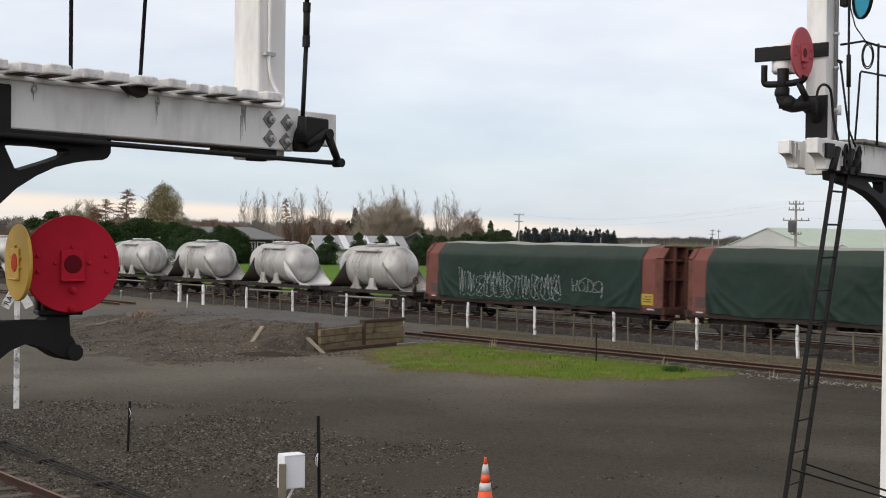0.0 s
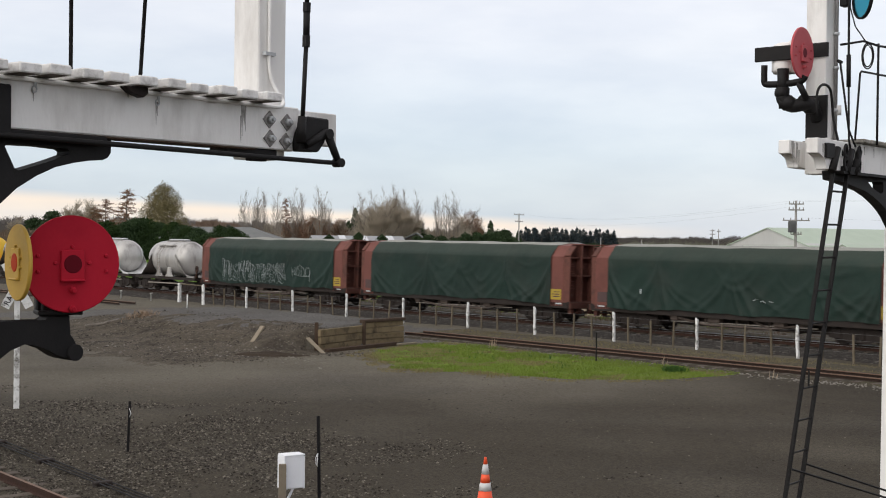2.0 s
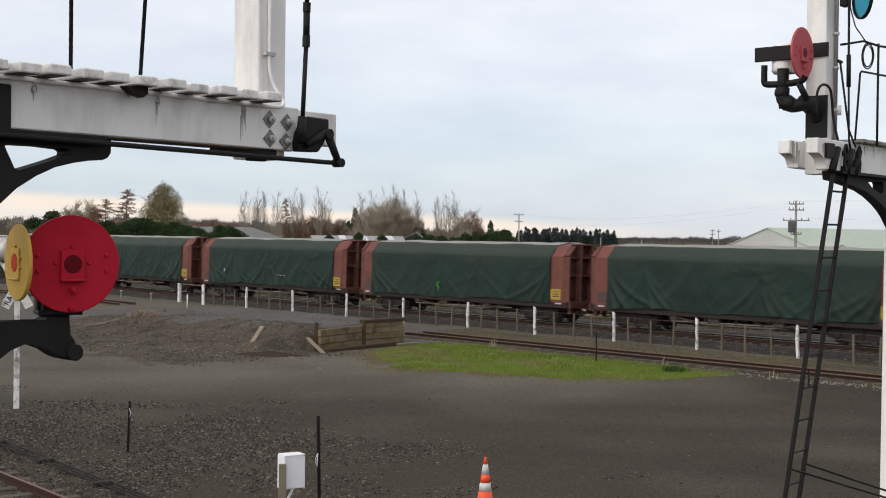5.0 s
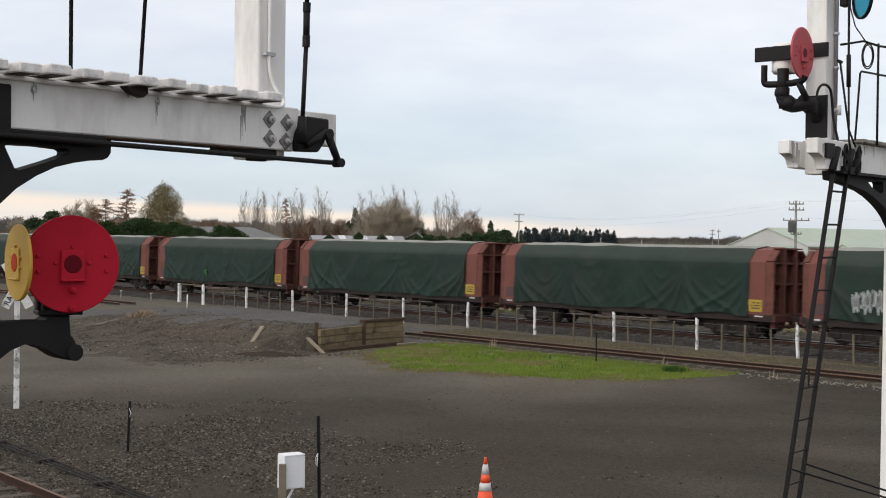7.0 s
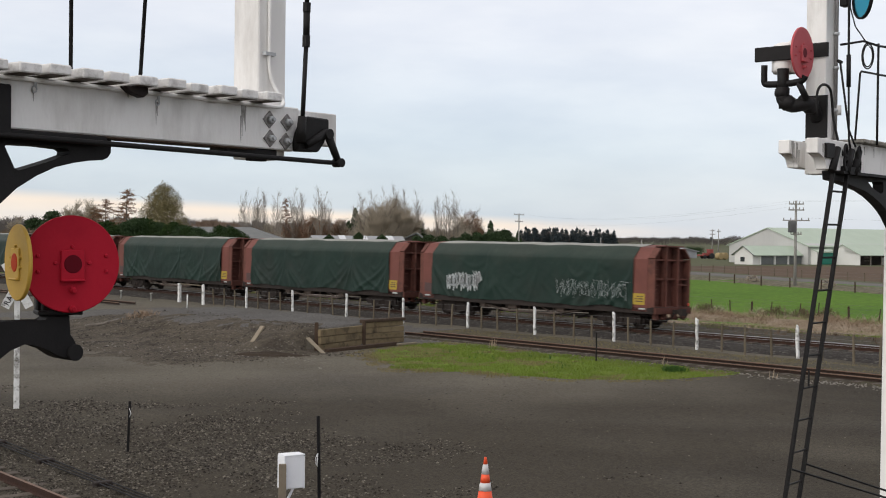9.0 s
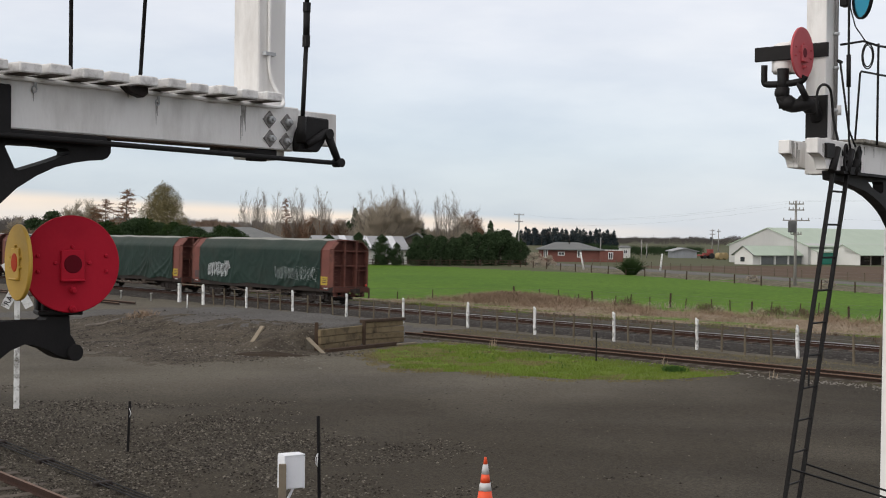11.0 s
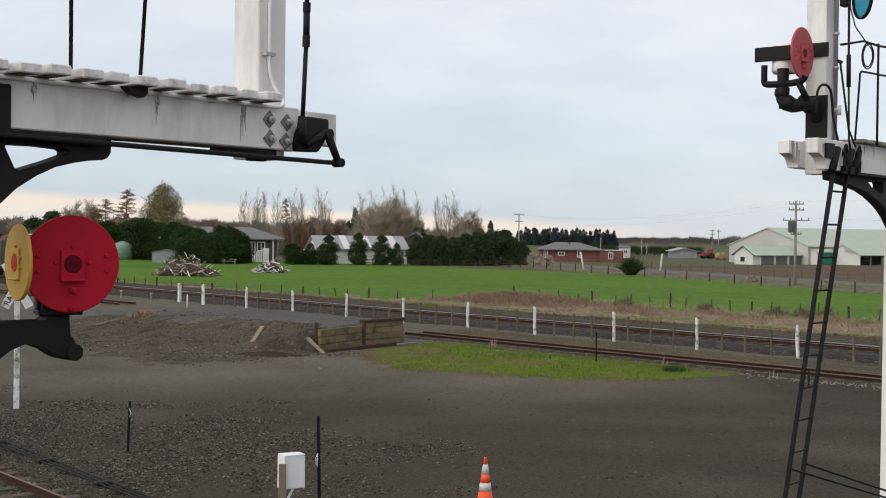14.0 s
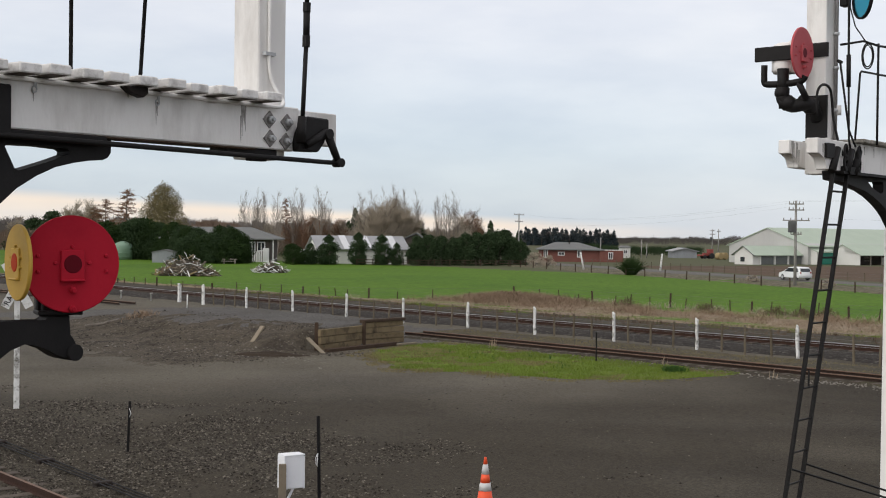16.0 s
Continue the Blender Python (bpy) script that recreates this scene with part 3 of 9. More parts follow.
def rail(name, label, fn, s0, s1, off, z, rusty, step=2.0):
    """One rail: foot, web and a head worn bright on top and on the side that the flanges rub."""
    ks = int(round((s1 - s0) / step)) + 1
    prof = [(-0.06, -0.14), (-0.06, -0.125), (-0.012, -0.11), (-0.012, -0.04), (-0.033, -0.03), (-0.033, 0.0), (0.033, 0.0), (0.033, -0.03), (0.012, -0.04), (0.012, -0.11), (0.06, -0.125), (0.06, -0.14)]
    vs, fs, k = [], [], len(prof)
    for i in range(ks):
        s = s0 + (s1 - s0) * i / (ks - 1)
        for n, h in prof:
            x, y, a = fn(s, off + n)
            vs.append((x, y, z + h))
    for i in range(ks - 1):
        for j in range(k):
            fs.append((i * k + j, i * k + (j + 1) % k, (i + 1) * k + (j + 1) % k, (i + 1) * k + j))
    me = bpy.data.meshes.new(name)
    me.from_pydata(vs, [], fs)
    # on the siding the shade below the rail head is painted as near-black steel
    me.materials.append(M["rail_side_shade"] if name == "siding_rail" else M["rust_rail"])
    me.materials.append(M["rust_head"] if rusty else M["rail_head"])
    me.polygons.foreach_set("material_index", [1 if j % k == 5 or (name == "siding_rail" and j % k == 4) or (not rusty and j % k == (4 if off > 0 else 6)) else 0 for j in range(len(fs))])
    return tagged(new(name, me), label, "rail", kind="structure")


def sleepers(name, label, fn, s0, s1, z, pitch=0.66):
    bm = bmesh.new()
    box(bm, (0, 0, 0), (0.22, 2.1, 0.14))
    me = mesh_of("sleeper", bm, M["sleeper"], 0.01)
    home = tagged(new(name), label, "sleepers", kind="structure")
    s = s0
    while s < s1:
        x, y, a = fn(s)
        m = pose(x, y, z - 0.14 - 0.055, 0, 0, math.degrees(a) + random.uniform(-1, 1))
        piece("sleeper", me, home, m)
        s += pitch
    return home


bed("main_line_bed", "dark stone ballast under the main line", track, -40, 200, 2.9, -0.17, 0.8)
for off in (-0.535, 0.535):
    rail("main_rail", "rusty main line rail with a shiny worn head", track, -60, 230, off, 0.0, False)
sleepers("main_line_sleepers", "old timber sleepers sunk in dark ballast", track, -24, 75, 0.0)
bed("siding_bed", "dirty ballast and earth under the disused siding", side_line, -60, 1.5, 1.0, -0.222, 0.5, mat="cess")
for off in (-0.535, 0.535):
    rail("siding_rail", "rust-brown rail of the disused siding", side_line, -60, 2.0, off, -0.10, True)
for off in (-0.535, 0.535):
    rail("siding_rail", "rust-brown rail of the siding beyond the loading bank", side_line, 29, 71, off + 0.5, -0.10, True)
sleepers("siding_sleepers", "old timber sleepers of the siding", side_line, -34, 1.6, -0.10)


# ---- the train ----
SPEED, GAIN = 11.603, 0.0432
PITCH, FIRST = 17.1, -16.9


def run(t):
    return SPEED * (t - 8) + GAIN * (t - 8) ** 2 / 2


TRAIN = []


def wheelset(name="wheelset"):
    bm = bmesh.new()
    for side in (-1, 1):
        m = pose(0, side * 0.535, 0, -90 * side)
        lathe(bm, [(0.10, -0.05), (0.34, -0.05), (0.42, -0.06), (0.45, -0.06), (0.45, -0.03), (0.425, -0.025), (0.42, 0.07), (0.37, 0.075), (0.35, 0.03), (0.14, 0.03), (0.12, 0.10)], m, 20)
    rod(bm, (0, -0.8, 0), (0, 0.8, 0), 0.07, n=10)
    return mesh_of(name, bm, M["frame_dark"])


WHEELS = wheelset()


def bogie_mesh():
    bm = bmesh.new()
    for side in (-1, 1):
        y = side * 0.86
        m = pose(0, y, 0, 90)
        prism(bm, [(-1.25, 0.30), (-1.25, 0.60), (-0.75, 0.70), (-0.35, 0.80), (0.35, 0.80), (0.75, 0.70), (1.25, 0.60), (1.25, 0.30), (0.8, 0.30), (0.42, 0.16), (-0.42, 0.16), (-0.8, 0.30)], -0.06, 0.06, m)
        for dx in (-0.9, 0.9):
            box(bm, (dx, y + side * 0.02, 0.45), (0.28, 0.2, 0.26))
        for dx in (-0.16, 0.16):
            lathe(bm, [(0.09, 0.27), (0.10, 0.35), (0.09, 0.43), (0.10, 0.51), (0.09, 0.58)], Matrix.Translation((dx, y + side * 0.05, 0)), 8)
    box(bm, (0, 0, 0.6), (0.42, 1.9, 0.3))
    for dx in (-1.35, -0.45, 0.45, 1.35):
        box(bm, (dx, 0, 0.42), (0.1, 1.7, 0.2))
    return mesh_of("bogie", bm, M["frame_dark"])


BOGIE = bogie_mesh()
AXLES = []


def running_gear(wagon, centres):
    for cx in centres:
        b = piece("bogie", BOGIE, wagon, Matrix.Translation((cx, 0, 0)))
        for dx in (-0.9, 0.9):
            AXLES.append((piece("wheelset", WHEELS, b, Matrix.Translation((dx, 0, 0.45))), dx))


def coupler(bm, x, sign):
    box(bm, (x + sign * 0.3, 0, 0.86), (0.62, 0.18, 0.18))
    box(bm, (x + sign * 0.6, 0, 0.86), (0.20, 0.32, 0.30))
    for y in (-0.5, 0.5):
        pts = [(x + sign * (0.02 + 0.5 * k / 5), y, 0.85 - 0.35 * math.sin(math.pi * k / 5)) for k in range(6)]
        path(bm, pts, 0.025, 5)


HALF, PANEL, FRONT_PANEL, BW = 7.875, 1.26, 1.14, 1.30
RIB = {-1: 0.38, 1: 0.26}


def body_profile(grow=0.0, foot=1.02):
    """Side, shoulder and low-pitched roof of the covered wagon."""
    w = BW + grow
    return [(w, foot), (w, 3.20), (0.84 + grow * .5, 3.72 + grow), (0.0, 3.84 + grow), (-0.84 - grow * .5, 3.72 + grow), (-w, 3.20), (-w, foot)]


def cloth_y(me, x, z):
    """How far out the tarpaulin hangs on its camera side at x, z."""
    L, front = HALF - PANEL + 0.10, HALF - FRONT_PANEL + 0.10
    rows = len(me.vertices) // CLOTH_COLS
    i = min(max(int(round((x + L) / (L + front) * (CLOTH_COLS - 1))), 1), CLOTH_COLS - 2)
    j = min(max(int(round((z - 1.02) / 2.18 * 22)), 1), 21)
    return max(me.vertices[(i + a) * rows + j + b].co.y for a in (-1, 0, 1) for b in (-1, 0, 1)) + 0.008


CLOTH_COLS = 190


def filled_mark(wagon, me, x0, x1, z0, z1, seed):
    """Jagged silver letterforms, sprayed close together on the tarpaulin, with pale edges and a burst at the end."""
    rng = random.Random(seed)
    out_lines, fill = bmesh.new(), bmesh.new()
    count = 5
    w = (x1 - x0) / count
    for k in range(count):
        tall = 1.0 if k == count - 1 else rng.uniform(0.78, 0.92)
        a = x0 + w * (k - 0.06)
        top = [(a + w * u, z0 + (z1 - z0) * (tall - d + rng.uniform(-.04, .04))) for u, d in ((0.0, 0.05), (0.18, 0.22), (0.38, 0.0), (0.58, 0.18), (0.80, 0.02), (1.0, 0.16))]
        low = [(a + w * u, z0 + (z1 - z0) * (d + rng.uniform(-.05, .05))) for u, d in ((0.10, 0.42), (0.26, 0.10), (0.42, 0.36), (0.60, 0.14), (0.78, 0.40), (0.96, 0.30))]
        if k == count - 1:
            top[-1], low[-1] = (x1 + w * 0.25, z0 + (z1 - z0) * 0.62), (x1 + w * 0.22, z0 + (z1 - z0) * 0.58)
        cols_ = []
        for (ax, az), (bx, bz) in zip(top, low):
            cols_.append([fill.verts.new((x, cloth_y(me, x, z), z)) for x, z in [(ax + (bx - ax) * q / 5, az + (bz - az) * q / 5) for q in range(6)]])
        for a_, b_ in list(zip(cols_, cols_[1:]))[:: 1 if k == count - 1 else 2]:
            for q in range(5):
                fill.faces.new((a_[q], a_[q + 1], b_[q + 1], b_[q]))
        for chain in (top, low, [top[0], low[0]], [top[2], low[1]], [top[3], low[3]], [top[-1], low[-1]]):
            for p, q in zip(chain, chain[1:]):
                rod(out_lines, (p[0], cloth_y(me, *p) + .01, p[1]), (q[0], cloth_y(me, *q) + .01, q[1]), rng.uniform(0.010, 0.018), n=4)
    tagged(part("sprayed_field", fill, M["silver_mark"], wagon, "jagged silver sprayed shape"), kind="stuff")
    tagged(part("painted_scrawl", out_lines, M["paint_mark"], wagon, "thin white sprayed outline"), kind="stuff")


def brush(wagon, me, x0, x1, z0, z1, strokes, width=0.011):
    """Sprayed lines given in the mark's own space, 0 to 1 along and up, on the tarpaulin's camera side."""
    bm = bmesh.new()
    for pts in strokes:
        pts = [(x0 + (x1 - x0) * u, z0 + (z1 - z0) * v) for u, v in pts]
        for (ax, az), (bx, bz) in zip(pts, pts[1:]):
            last = None
            for q in range(4):
                x, z = ax + (bx - ax) * q / 3, az + (bz - az) * q / 3
                here = (x, cloth_y(me, x, z), z)
                if last:
                    rod(bm, last, here, width, n=4)
                last = here
    tagged(part("painted_scrawl", bm, M["paint_mark"], wagon, "thin white sprayed scrawl"), kind="stuff")


def loop(cx, cz, rx, rz, a0=0.0, a1=6.3):
    return [(cx + rx * math.cos(a), cz + rz * math.sin(a)) for a in np.linspace(a0, a1, 11)]


def tarp_mesh(seed):
    """The tarpaulin: drawn over the roof, with slanting folds and an uneven lower edge on each side."""
    rng = random.Random(seed)
    L, front = HALF - PANEL + 0.10, HALF - FRONT_PANEL + 0.10
    cols, vs = CLOTH_COLS, []
    # drapes: from each point where the cloth is hung on the shoulder, ridges fall and curve away to both sides
    drapes = []
    hang = [(-L, (1,), 1.0), (front, (-1,), 1.0)]
    x = -L + rng.uniform(1.8, 3.4)
    while x < front - 1.6:
        hang.append((x, (-1, 1), rng.uniform(0.12, 0.65)))
        x += rng.uniform(2.4, 4.4)
    for x, ways, strong in hang:
        for way in ways:
            for k in range(3):
                drapes.append((x, way * (0.5 + 0.95 * k) * rng.uniform(0.8, 1.25), strong * rng.uniform(0.06, 0.15) * (1.0, 0.85, 0.6)[k], rng.uniform(0.05, 0.11) + 0.02 * k, rng.uniform(1.6, 2.6)))
    sag_lines = [(rng.uniform(-L, front - 2), rng.uniform(1.2, 2.6), rng.uniform(0.3, 1.3), rng.uniform(0.025, 0.05), rng.uniform(0.05, 0.09)) for _ in range(6)]
    prof = []
    P = body_profile(0.035)
    for (ya, za), (yb, zb), k in zip(P, P[1:], (22, 4, 4, 4, 4, 22)):
        prof += [(ya + (yb - ya) * j / k, za + (zb - za) * j / k) for j in range(k)]
    prof.append(P[-1])
    for i in range(cols):
        x = -L + (L + front) * i / (cols - 1)
        hem = 0.09 * noise.noise((x * 0.7, seed * 3.1, 0)) + 0.04 * math.sin(x * 1.1 + seed) + 0.03 * noise.noise((x * 2.3, seed, 4))
        for y, z in prof:
            side = 1 if y > 0 else -1
            low = max(0.0, (3.2 - z) / 2.2)
            d = 0.0
            if abs(y) > 1.0:
                for hx, reach, amp, wid, bow in drapes:
                    e = (x - hx - reach * low ** bow - 0.10 * noise.noise((x * 0.5, z * 1.2, seed + hx))) / (wid * (0.6 + 0.9 * low))
                    if abs(e) < 3:
                        d += amp * math.exp(-e * e) * min(1.0, 0.15 + 1.3 * low) * (1 if z > 1.2 else 0.8)
                for xa, span, depth, amp, wid in sag_lines:
                    if xa < x < xa + span:
                        u = (x - xa) / span
                        e = (z - 3.12 + depth * 4 * u * (1 - u)) / wid
                        d += amp * math.exp(-e * e) * math.sin(math.pi * u) ** 0.5
                wx = x + 0.8 * noise.noise((x * 0.35, z * 0.5, seed + 3))
                d += 0.05 * (1 - abs(noise.noise((wx * 0.55 + z * 0.25, z * 0.28, seed + 5 * side)))) ** 4 * (0.35 + low)
                d += 0.04 * noise.noise((x * 0.5, z * 0.6, seed + 7 * side)) + 0.018 * noise.noise((x * 1.9 + z, z * 1.6, seed + 9 * side)) + 0.018 * (1 - abs(noise.noise((wx * 1.1 - z * 0.7, z * 0.55, seed + 11 * side)))) ** 6
                d = min(max(d, -0.04), 0.22) * (0.40 + 0.60 * min(1, low * 1.6))
            sag = 0.05 * noise.noise((x * 0.6, y, seed + 2)) if z > 3.5 else 0.0
            zz = z + sag + (hem - 0.04 if z < 1.06 else hem * (0.7 if z < 1.4 else 0) * max(0, (1.4 - z) / 0.4))
            vs.append((x, y + side * d, zz))
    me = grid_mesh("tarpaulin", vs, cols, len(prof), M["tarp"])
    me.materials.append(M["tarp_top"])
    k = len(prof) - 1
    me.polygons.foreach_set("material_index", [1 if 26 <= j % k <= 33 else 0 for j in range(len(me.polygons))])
    return me


def end_panel_mesh(sign):
    bm = bmesh.new()
    a, b = sign * (HALF - (FRONT_PANEL if sign > 0 else PANEL)), sign * (HALF - RIB[sign])
    P = body_profile(0.0, 0.84)
    m = Matrix(((0, 0, 1, 0), (1, 0, 0, 0), (0, 1, 0, 0), (0, 0, 0, 1)))
    prism(bm, P, min(a, b), max(a, b), m)
    return mesh_of("end_panel", bm, M["oxide"], 0.012)


def end_ribs(sign):
    """The ribbed end's pieces: corner posts, uprights, cross beams, head rail, steps; each its own mesh."""
    out_ = []
    x = sign * (HALF - RIB[sign] / 2)

    def rib(name, c, size, rot=None):
        bm = bmesh.new()
        box(bm, c, size, rot)
        out_.append((name, mesh_of(name, bm, M["oxide_dirty"], 0.01)))

    for y in (-BW + 0.06, -0.42, 0.42, BW - 0.06):
        top = 3.20 if abs(y) > 1 else 3.74
        rib("end_post", (x, y, (1.0 + top) / 2), (RIB[sign], 0.09, top - 1.0))
    for z, w in ((1.06, 2.44), (2.3, 2.44), (3.16, 2.44)):
        rib("cross_beam", (x - sign * 0.02, 0, z), (0.20, w, 0.08))
    rib("head_rail", (x, 0, 3.775), (RIB[sign], 1.6, 0.06))
    for side in (-1, 1):
        rib("shoulder_rail", (x, side * 1.075, 3.46), (RIB[sign] - 0.01, 0.62, 0.07), pose(0, 0, 0, -side * 47))
    for z in (1.4, 1.85, 2.5, 2.85):
        rib("step", (x + sign * 0.06, 1.12, z), (0.14, 0.26, 0.05))
    rib("end_shelf", (x + sign * 0.03, -0.8, 2.05), (0.2, 0.62, 0.05))
    for y in (-0.62, 0.68):
        bm = bmesh.new()
        rod(bm, (x + sign * 0.16, y, 1.1), (x + sign * 0.16, y, 2.35), 0.018, n=6)
        out_.append(("grab_bar", mesh_of("grab_bar", bm, M["oxide_dirty"])))
    return out_


def underframe_mesh():
    bm = bmesh.new()
    prism(bm, [(-HALF, 1.02), (HALF, 1.02), (HALF, 0.82), (4.6, 0.70), (3.6, 0.34), (-3.6, 0.34), (-4.6, 0.70), (-HALF, 0.82)], -0.16, 0.16, Matrix(((1, 0, 0, 0), (0, 0, 1, 0), (0, 1, 0, 0), (0, 0, 0, 1))))
    rg = random.Random(77)
    for _ in range(26):
        x, y_ = rg.uniform(-4.2, 4.2), rg.choice((-1, 1)) * rg.uniform(0.3, 1.05)
        q = rg.random()
        if q < 0.35:
            box(bm, (x, y_, rg.uniform(0.5, 0.8)), (rg.uniform(.12, .5), rg.uniform(.1, .3), rg.uniform(.15, .4)))
        elif q < 0.75:
            z_ = rg.uniform(0.3, 0.75)
            rod(bm, (x, y_, z_), (x + rg.uniform(-1.6, 1.6), y_ + rg.uniform(-.1, .1), z_ + rg.uniform(-.2, .25)), rg.uniform(.018, .04), n=5)
        else:
            rod(bm, (x, y_, 0.95), (x + rg.uniform(-.1, .1), y_, rg.uniform(.25, .5)), .03, n=5)
    for sign in (-1, 1):
        for x in (6.6, 7.3):
            rod(bm, (sign * x, -1.0, 0.5), (sign * x, 1.0, 0.5), 0.04, n=5)
        rod(bm, (sign * 4.4, 0.9, 0.62), (sign * 7.5, 0.9, 0.66), 0.03, n=5)
        rod(bm, (sign * 4.4, -0.9, 0.42), (sign * 7.5, -0.9, 0.5), 0.05, n=5)
    for side in (-1, 1):
        box(bm, (0, side * 1.25, 0.895), (2 * HALF - 0.05, 0.10, 0.27))
    for k in range(9):
        box(bm, (-HALF + 0.6 + k * (2 * HALF - 1.2) / 8, 0, 0.95), (0.12, 2.2, 0.14))
    rod(bm, (0.6, 0.35, 0.58), (1.7, 0.35, 0.58), 0.22, n=14)
    box(bm, (-1.4, 0.4, 0.55), (0.7, 0.5, 0.34))
    for sign in (-1, 1):
        box(bm, (sign * (HALF - 0.07), 0, 0.94), (0.14, 2.60, 0.26))
        coupler(bm, sign * HALF, sign)
    return mesh_of("underframe", bm, M["frame_dark"])


UNDER, ENDS = underframe_mesh(), {s: (end_panel_mesh(s), end_ribs(s)) for s in (-1, 1)}


bm = bmesh.new()
rod(bm, (0, -0.18, 0), (0, 0.18, 0), 0.016, n=6)
RUNG = mesh_of("rung", bm, M["oxide_dirty"])


# end sheets behind the ribs: the recess's shade is put into their darker red
SHEETS = {}
for s_ in (-1, 1):
    bm = bmesh.new()
    m = Matrix(((0, 0, 1, 0), (1, 0, 0, 0), (0, 1, 0, 0), (0, 0, 0, 1)))
    a, b = sorted((s_ * (HALF - RIB[s_] + 0.002), s_ * (HALF - RIB[s_] + 0.025)))
    prism(bm, [(1.28, 1.03), (1.28, 3.18), (0.82, 3.68), (0, 3.8), (-0.82, 3.68), (-1.28, 3.18), (-1.28, 1.03)], a, b, m)
    SHEETS[s_] = mesh_of("end_sheet", bm, M["end_grime_and_shade"])


def covered_wagon(k, label):
    w = thing("covered_wagon", label, "freight wagon", group="covered wagons of the train")
    piece("underframe", UNDER, w, Matrix())
    for s in (-1, 1):
        piece("end_panel", ENDS[s][0], w, Matrix())
        sheet_ = piece("end_sheet", SHEETS[s], w, Matrix())
        for nm, me in ENDS[s][1]:
            piece(nm, me, sheet_, Matrix())
    cloth = tarp_mesh(k + 1.0)
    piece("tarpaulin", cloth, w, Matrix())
    running_gear(w, (-5.6, 5.6))
    bm = bmesh.new()
    for side in (-1, 1):
        rod(bm, (-3.8, side * 1.0, 0.60), (3.4, side * 1.0, 0.52), 0.03, n=8)
    part("brake_pipe", bm, M["pipe"], w, "pale dusty pipe")
    for side in (-1, 1):
        bm = bmesh.new()
        path(bm, [(-4.2, side * 1.02, 0.86), (-1.6, side * 1.02, 0.46), (1.6, side * 1.02, 0.46), (4.2, side * 1.02, 0.86)], 0.055, 6)
        for x, x2 in ((-1.6, -1.6), (0.0, 0.0), (1.6, 1.6), (-1.6, -0.4), (1.6, 0.5)):
            rod(bm, (x, side * 1.02, 0.47), (x2, side * 1.02, 0.88), 0.04, n=6)
        part("truss", bm, M["dust_brown"], w, "dusty brown steel truss")
        for x, s_ in ((-2.4, 0.5), (0.8, 0.6), (2.9, 0.4)):
            bm = bmesh.new()
            box(bm, (x + side * 0.3, side * 0.98, 0.70), (s_, 0.3, 0.26))
            part("equipment_box", bm, M["dust_brown"], w, bevel=0.02)
    for side in (-1, 1):
        bm = bmesh.new()
        box(bm, (-side * (HALF - 0.84), side * (BW + 0.012), 1.40), (0.66, 0.014, 0.50))
        plate = part("notice_plate", bm, M["yellow"], w, "yellow notice plate", 0.004)
        bm = bmesh.new()
        for z, ws in ((1.52, (0.14, 0.16)), (1.41, (0.3, 0.1)), (1.30, (0.42,))):
            x = -0.24
            for v in ws:
                box(bm, (-side * (HALF - 0.84) + x + v / 2, side * (BW + 0.021), z), (v, 0.006, 0.05))
                x += v + 0.06
        part("lettering_bars", bm, M["patch"], plate)
        bm = bmesh.new()
        box(bm, (side * (HALF - 0.70), side * (BW + 0.008), 1.40), (0.56, 0.012, 0.46))
        part("dark_patch", bm, M["patch"], w, "square of darker paint")
        for e, z in ((1, 0.98), (-1, 0.97)):
            bm = bmesh.new()
            box(bm, (e * side * (HALF - 0.66), side * (BW + 0.006), z), (0.36, 0.012, 0.06))
            part("number_bar", bm, M["paint_mark"], w)
        # hand rungs up the corner
        for z in (1.35, 1.7, 2.05, 2.4, 2.75):
            piece("rung", RUNG, w, Matrix.Translation((-side * (HALF - 0.05), side * 1.10, z)))
    for sign in (-1, 1):
        bm = bmesh.new()
        box(bm, (sign * (HALF + 0.02), 0, 0.90), (0.16, 2.58, 0.30))
        for y in (-0.95, -0.3, 0.45, 1.0):
            box(bm, (sign * (HALF - 0.12), y, 0.66), (0.2, 0.22, 0.34))
        rod(bm, (sign * (HALF + 0.05), -0.9, 0.62), (sign * (HALF + 0.05), 0.9, 0.58), 0.035, n=6)
        part("headstock", bm, M["end_grime_and_shade"], w, "rust-brown grimy headstock", bevel=0.015)
        bm = bmesh.new()
        lathe(bm, [(0.07, 0), (0.07, 0.03), (0.05, 0.045)], Matrix.Translation((sign * (HALF + 0.10), -1.05, 1.18)) @ pose(0, 0, 0, 0, 90 * sign, 0), 12)
        part("reflector", bm, M["reflector_red"], w, "small red reflector")
    TRAIN.append((w, FIRST + HALF + k * PITCH))
    return w, cloth


last_wagon, last_cloth = covered_wagon(0, "last covered wagon, green tarpaulin with white scrawl, red oxide ends")
filled_mark(last_wagon, last_cloth, 5.6, 3.15, 1.20, 2.40, 4)
# a row of tall thin sprayed letterforms with hooked feet
rng = random.Random(12)
tall_marks = []
for k in range(11):
    u, w = k / 11, 1 / 11
    d = [rng.uniform(-.08, .08) for _ in range(6)]
    tall_marks.append([(u, 0.95 + d[0]), (u + w * 0.15, 0.15 + d[1]), (u + w * (0.75 + d[2]), 0.85 + d[3]), (u + w * 0.85, 0.05 + d[4])])
    if k % 3 == 1:
        tall_marks.append(loop(u + w * 0.5, 0.5, w * 0.4, 0.34, 0.8, 5.6))
    if k % 4 == 2:
        tall_marks.append([(u - w * 0.3, 0.96), (u + w * 1.3, 0.9)])
brush(last_wagon, last_cloth, -2.1, -6.45, 1.30, 2.20, tall_marks, 0.0055)
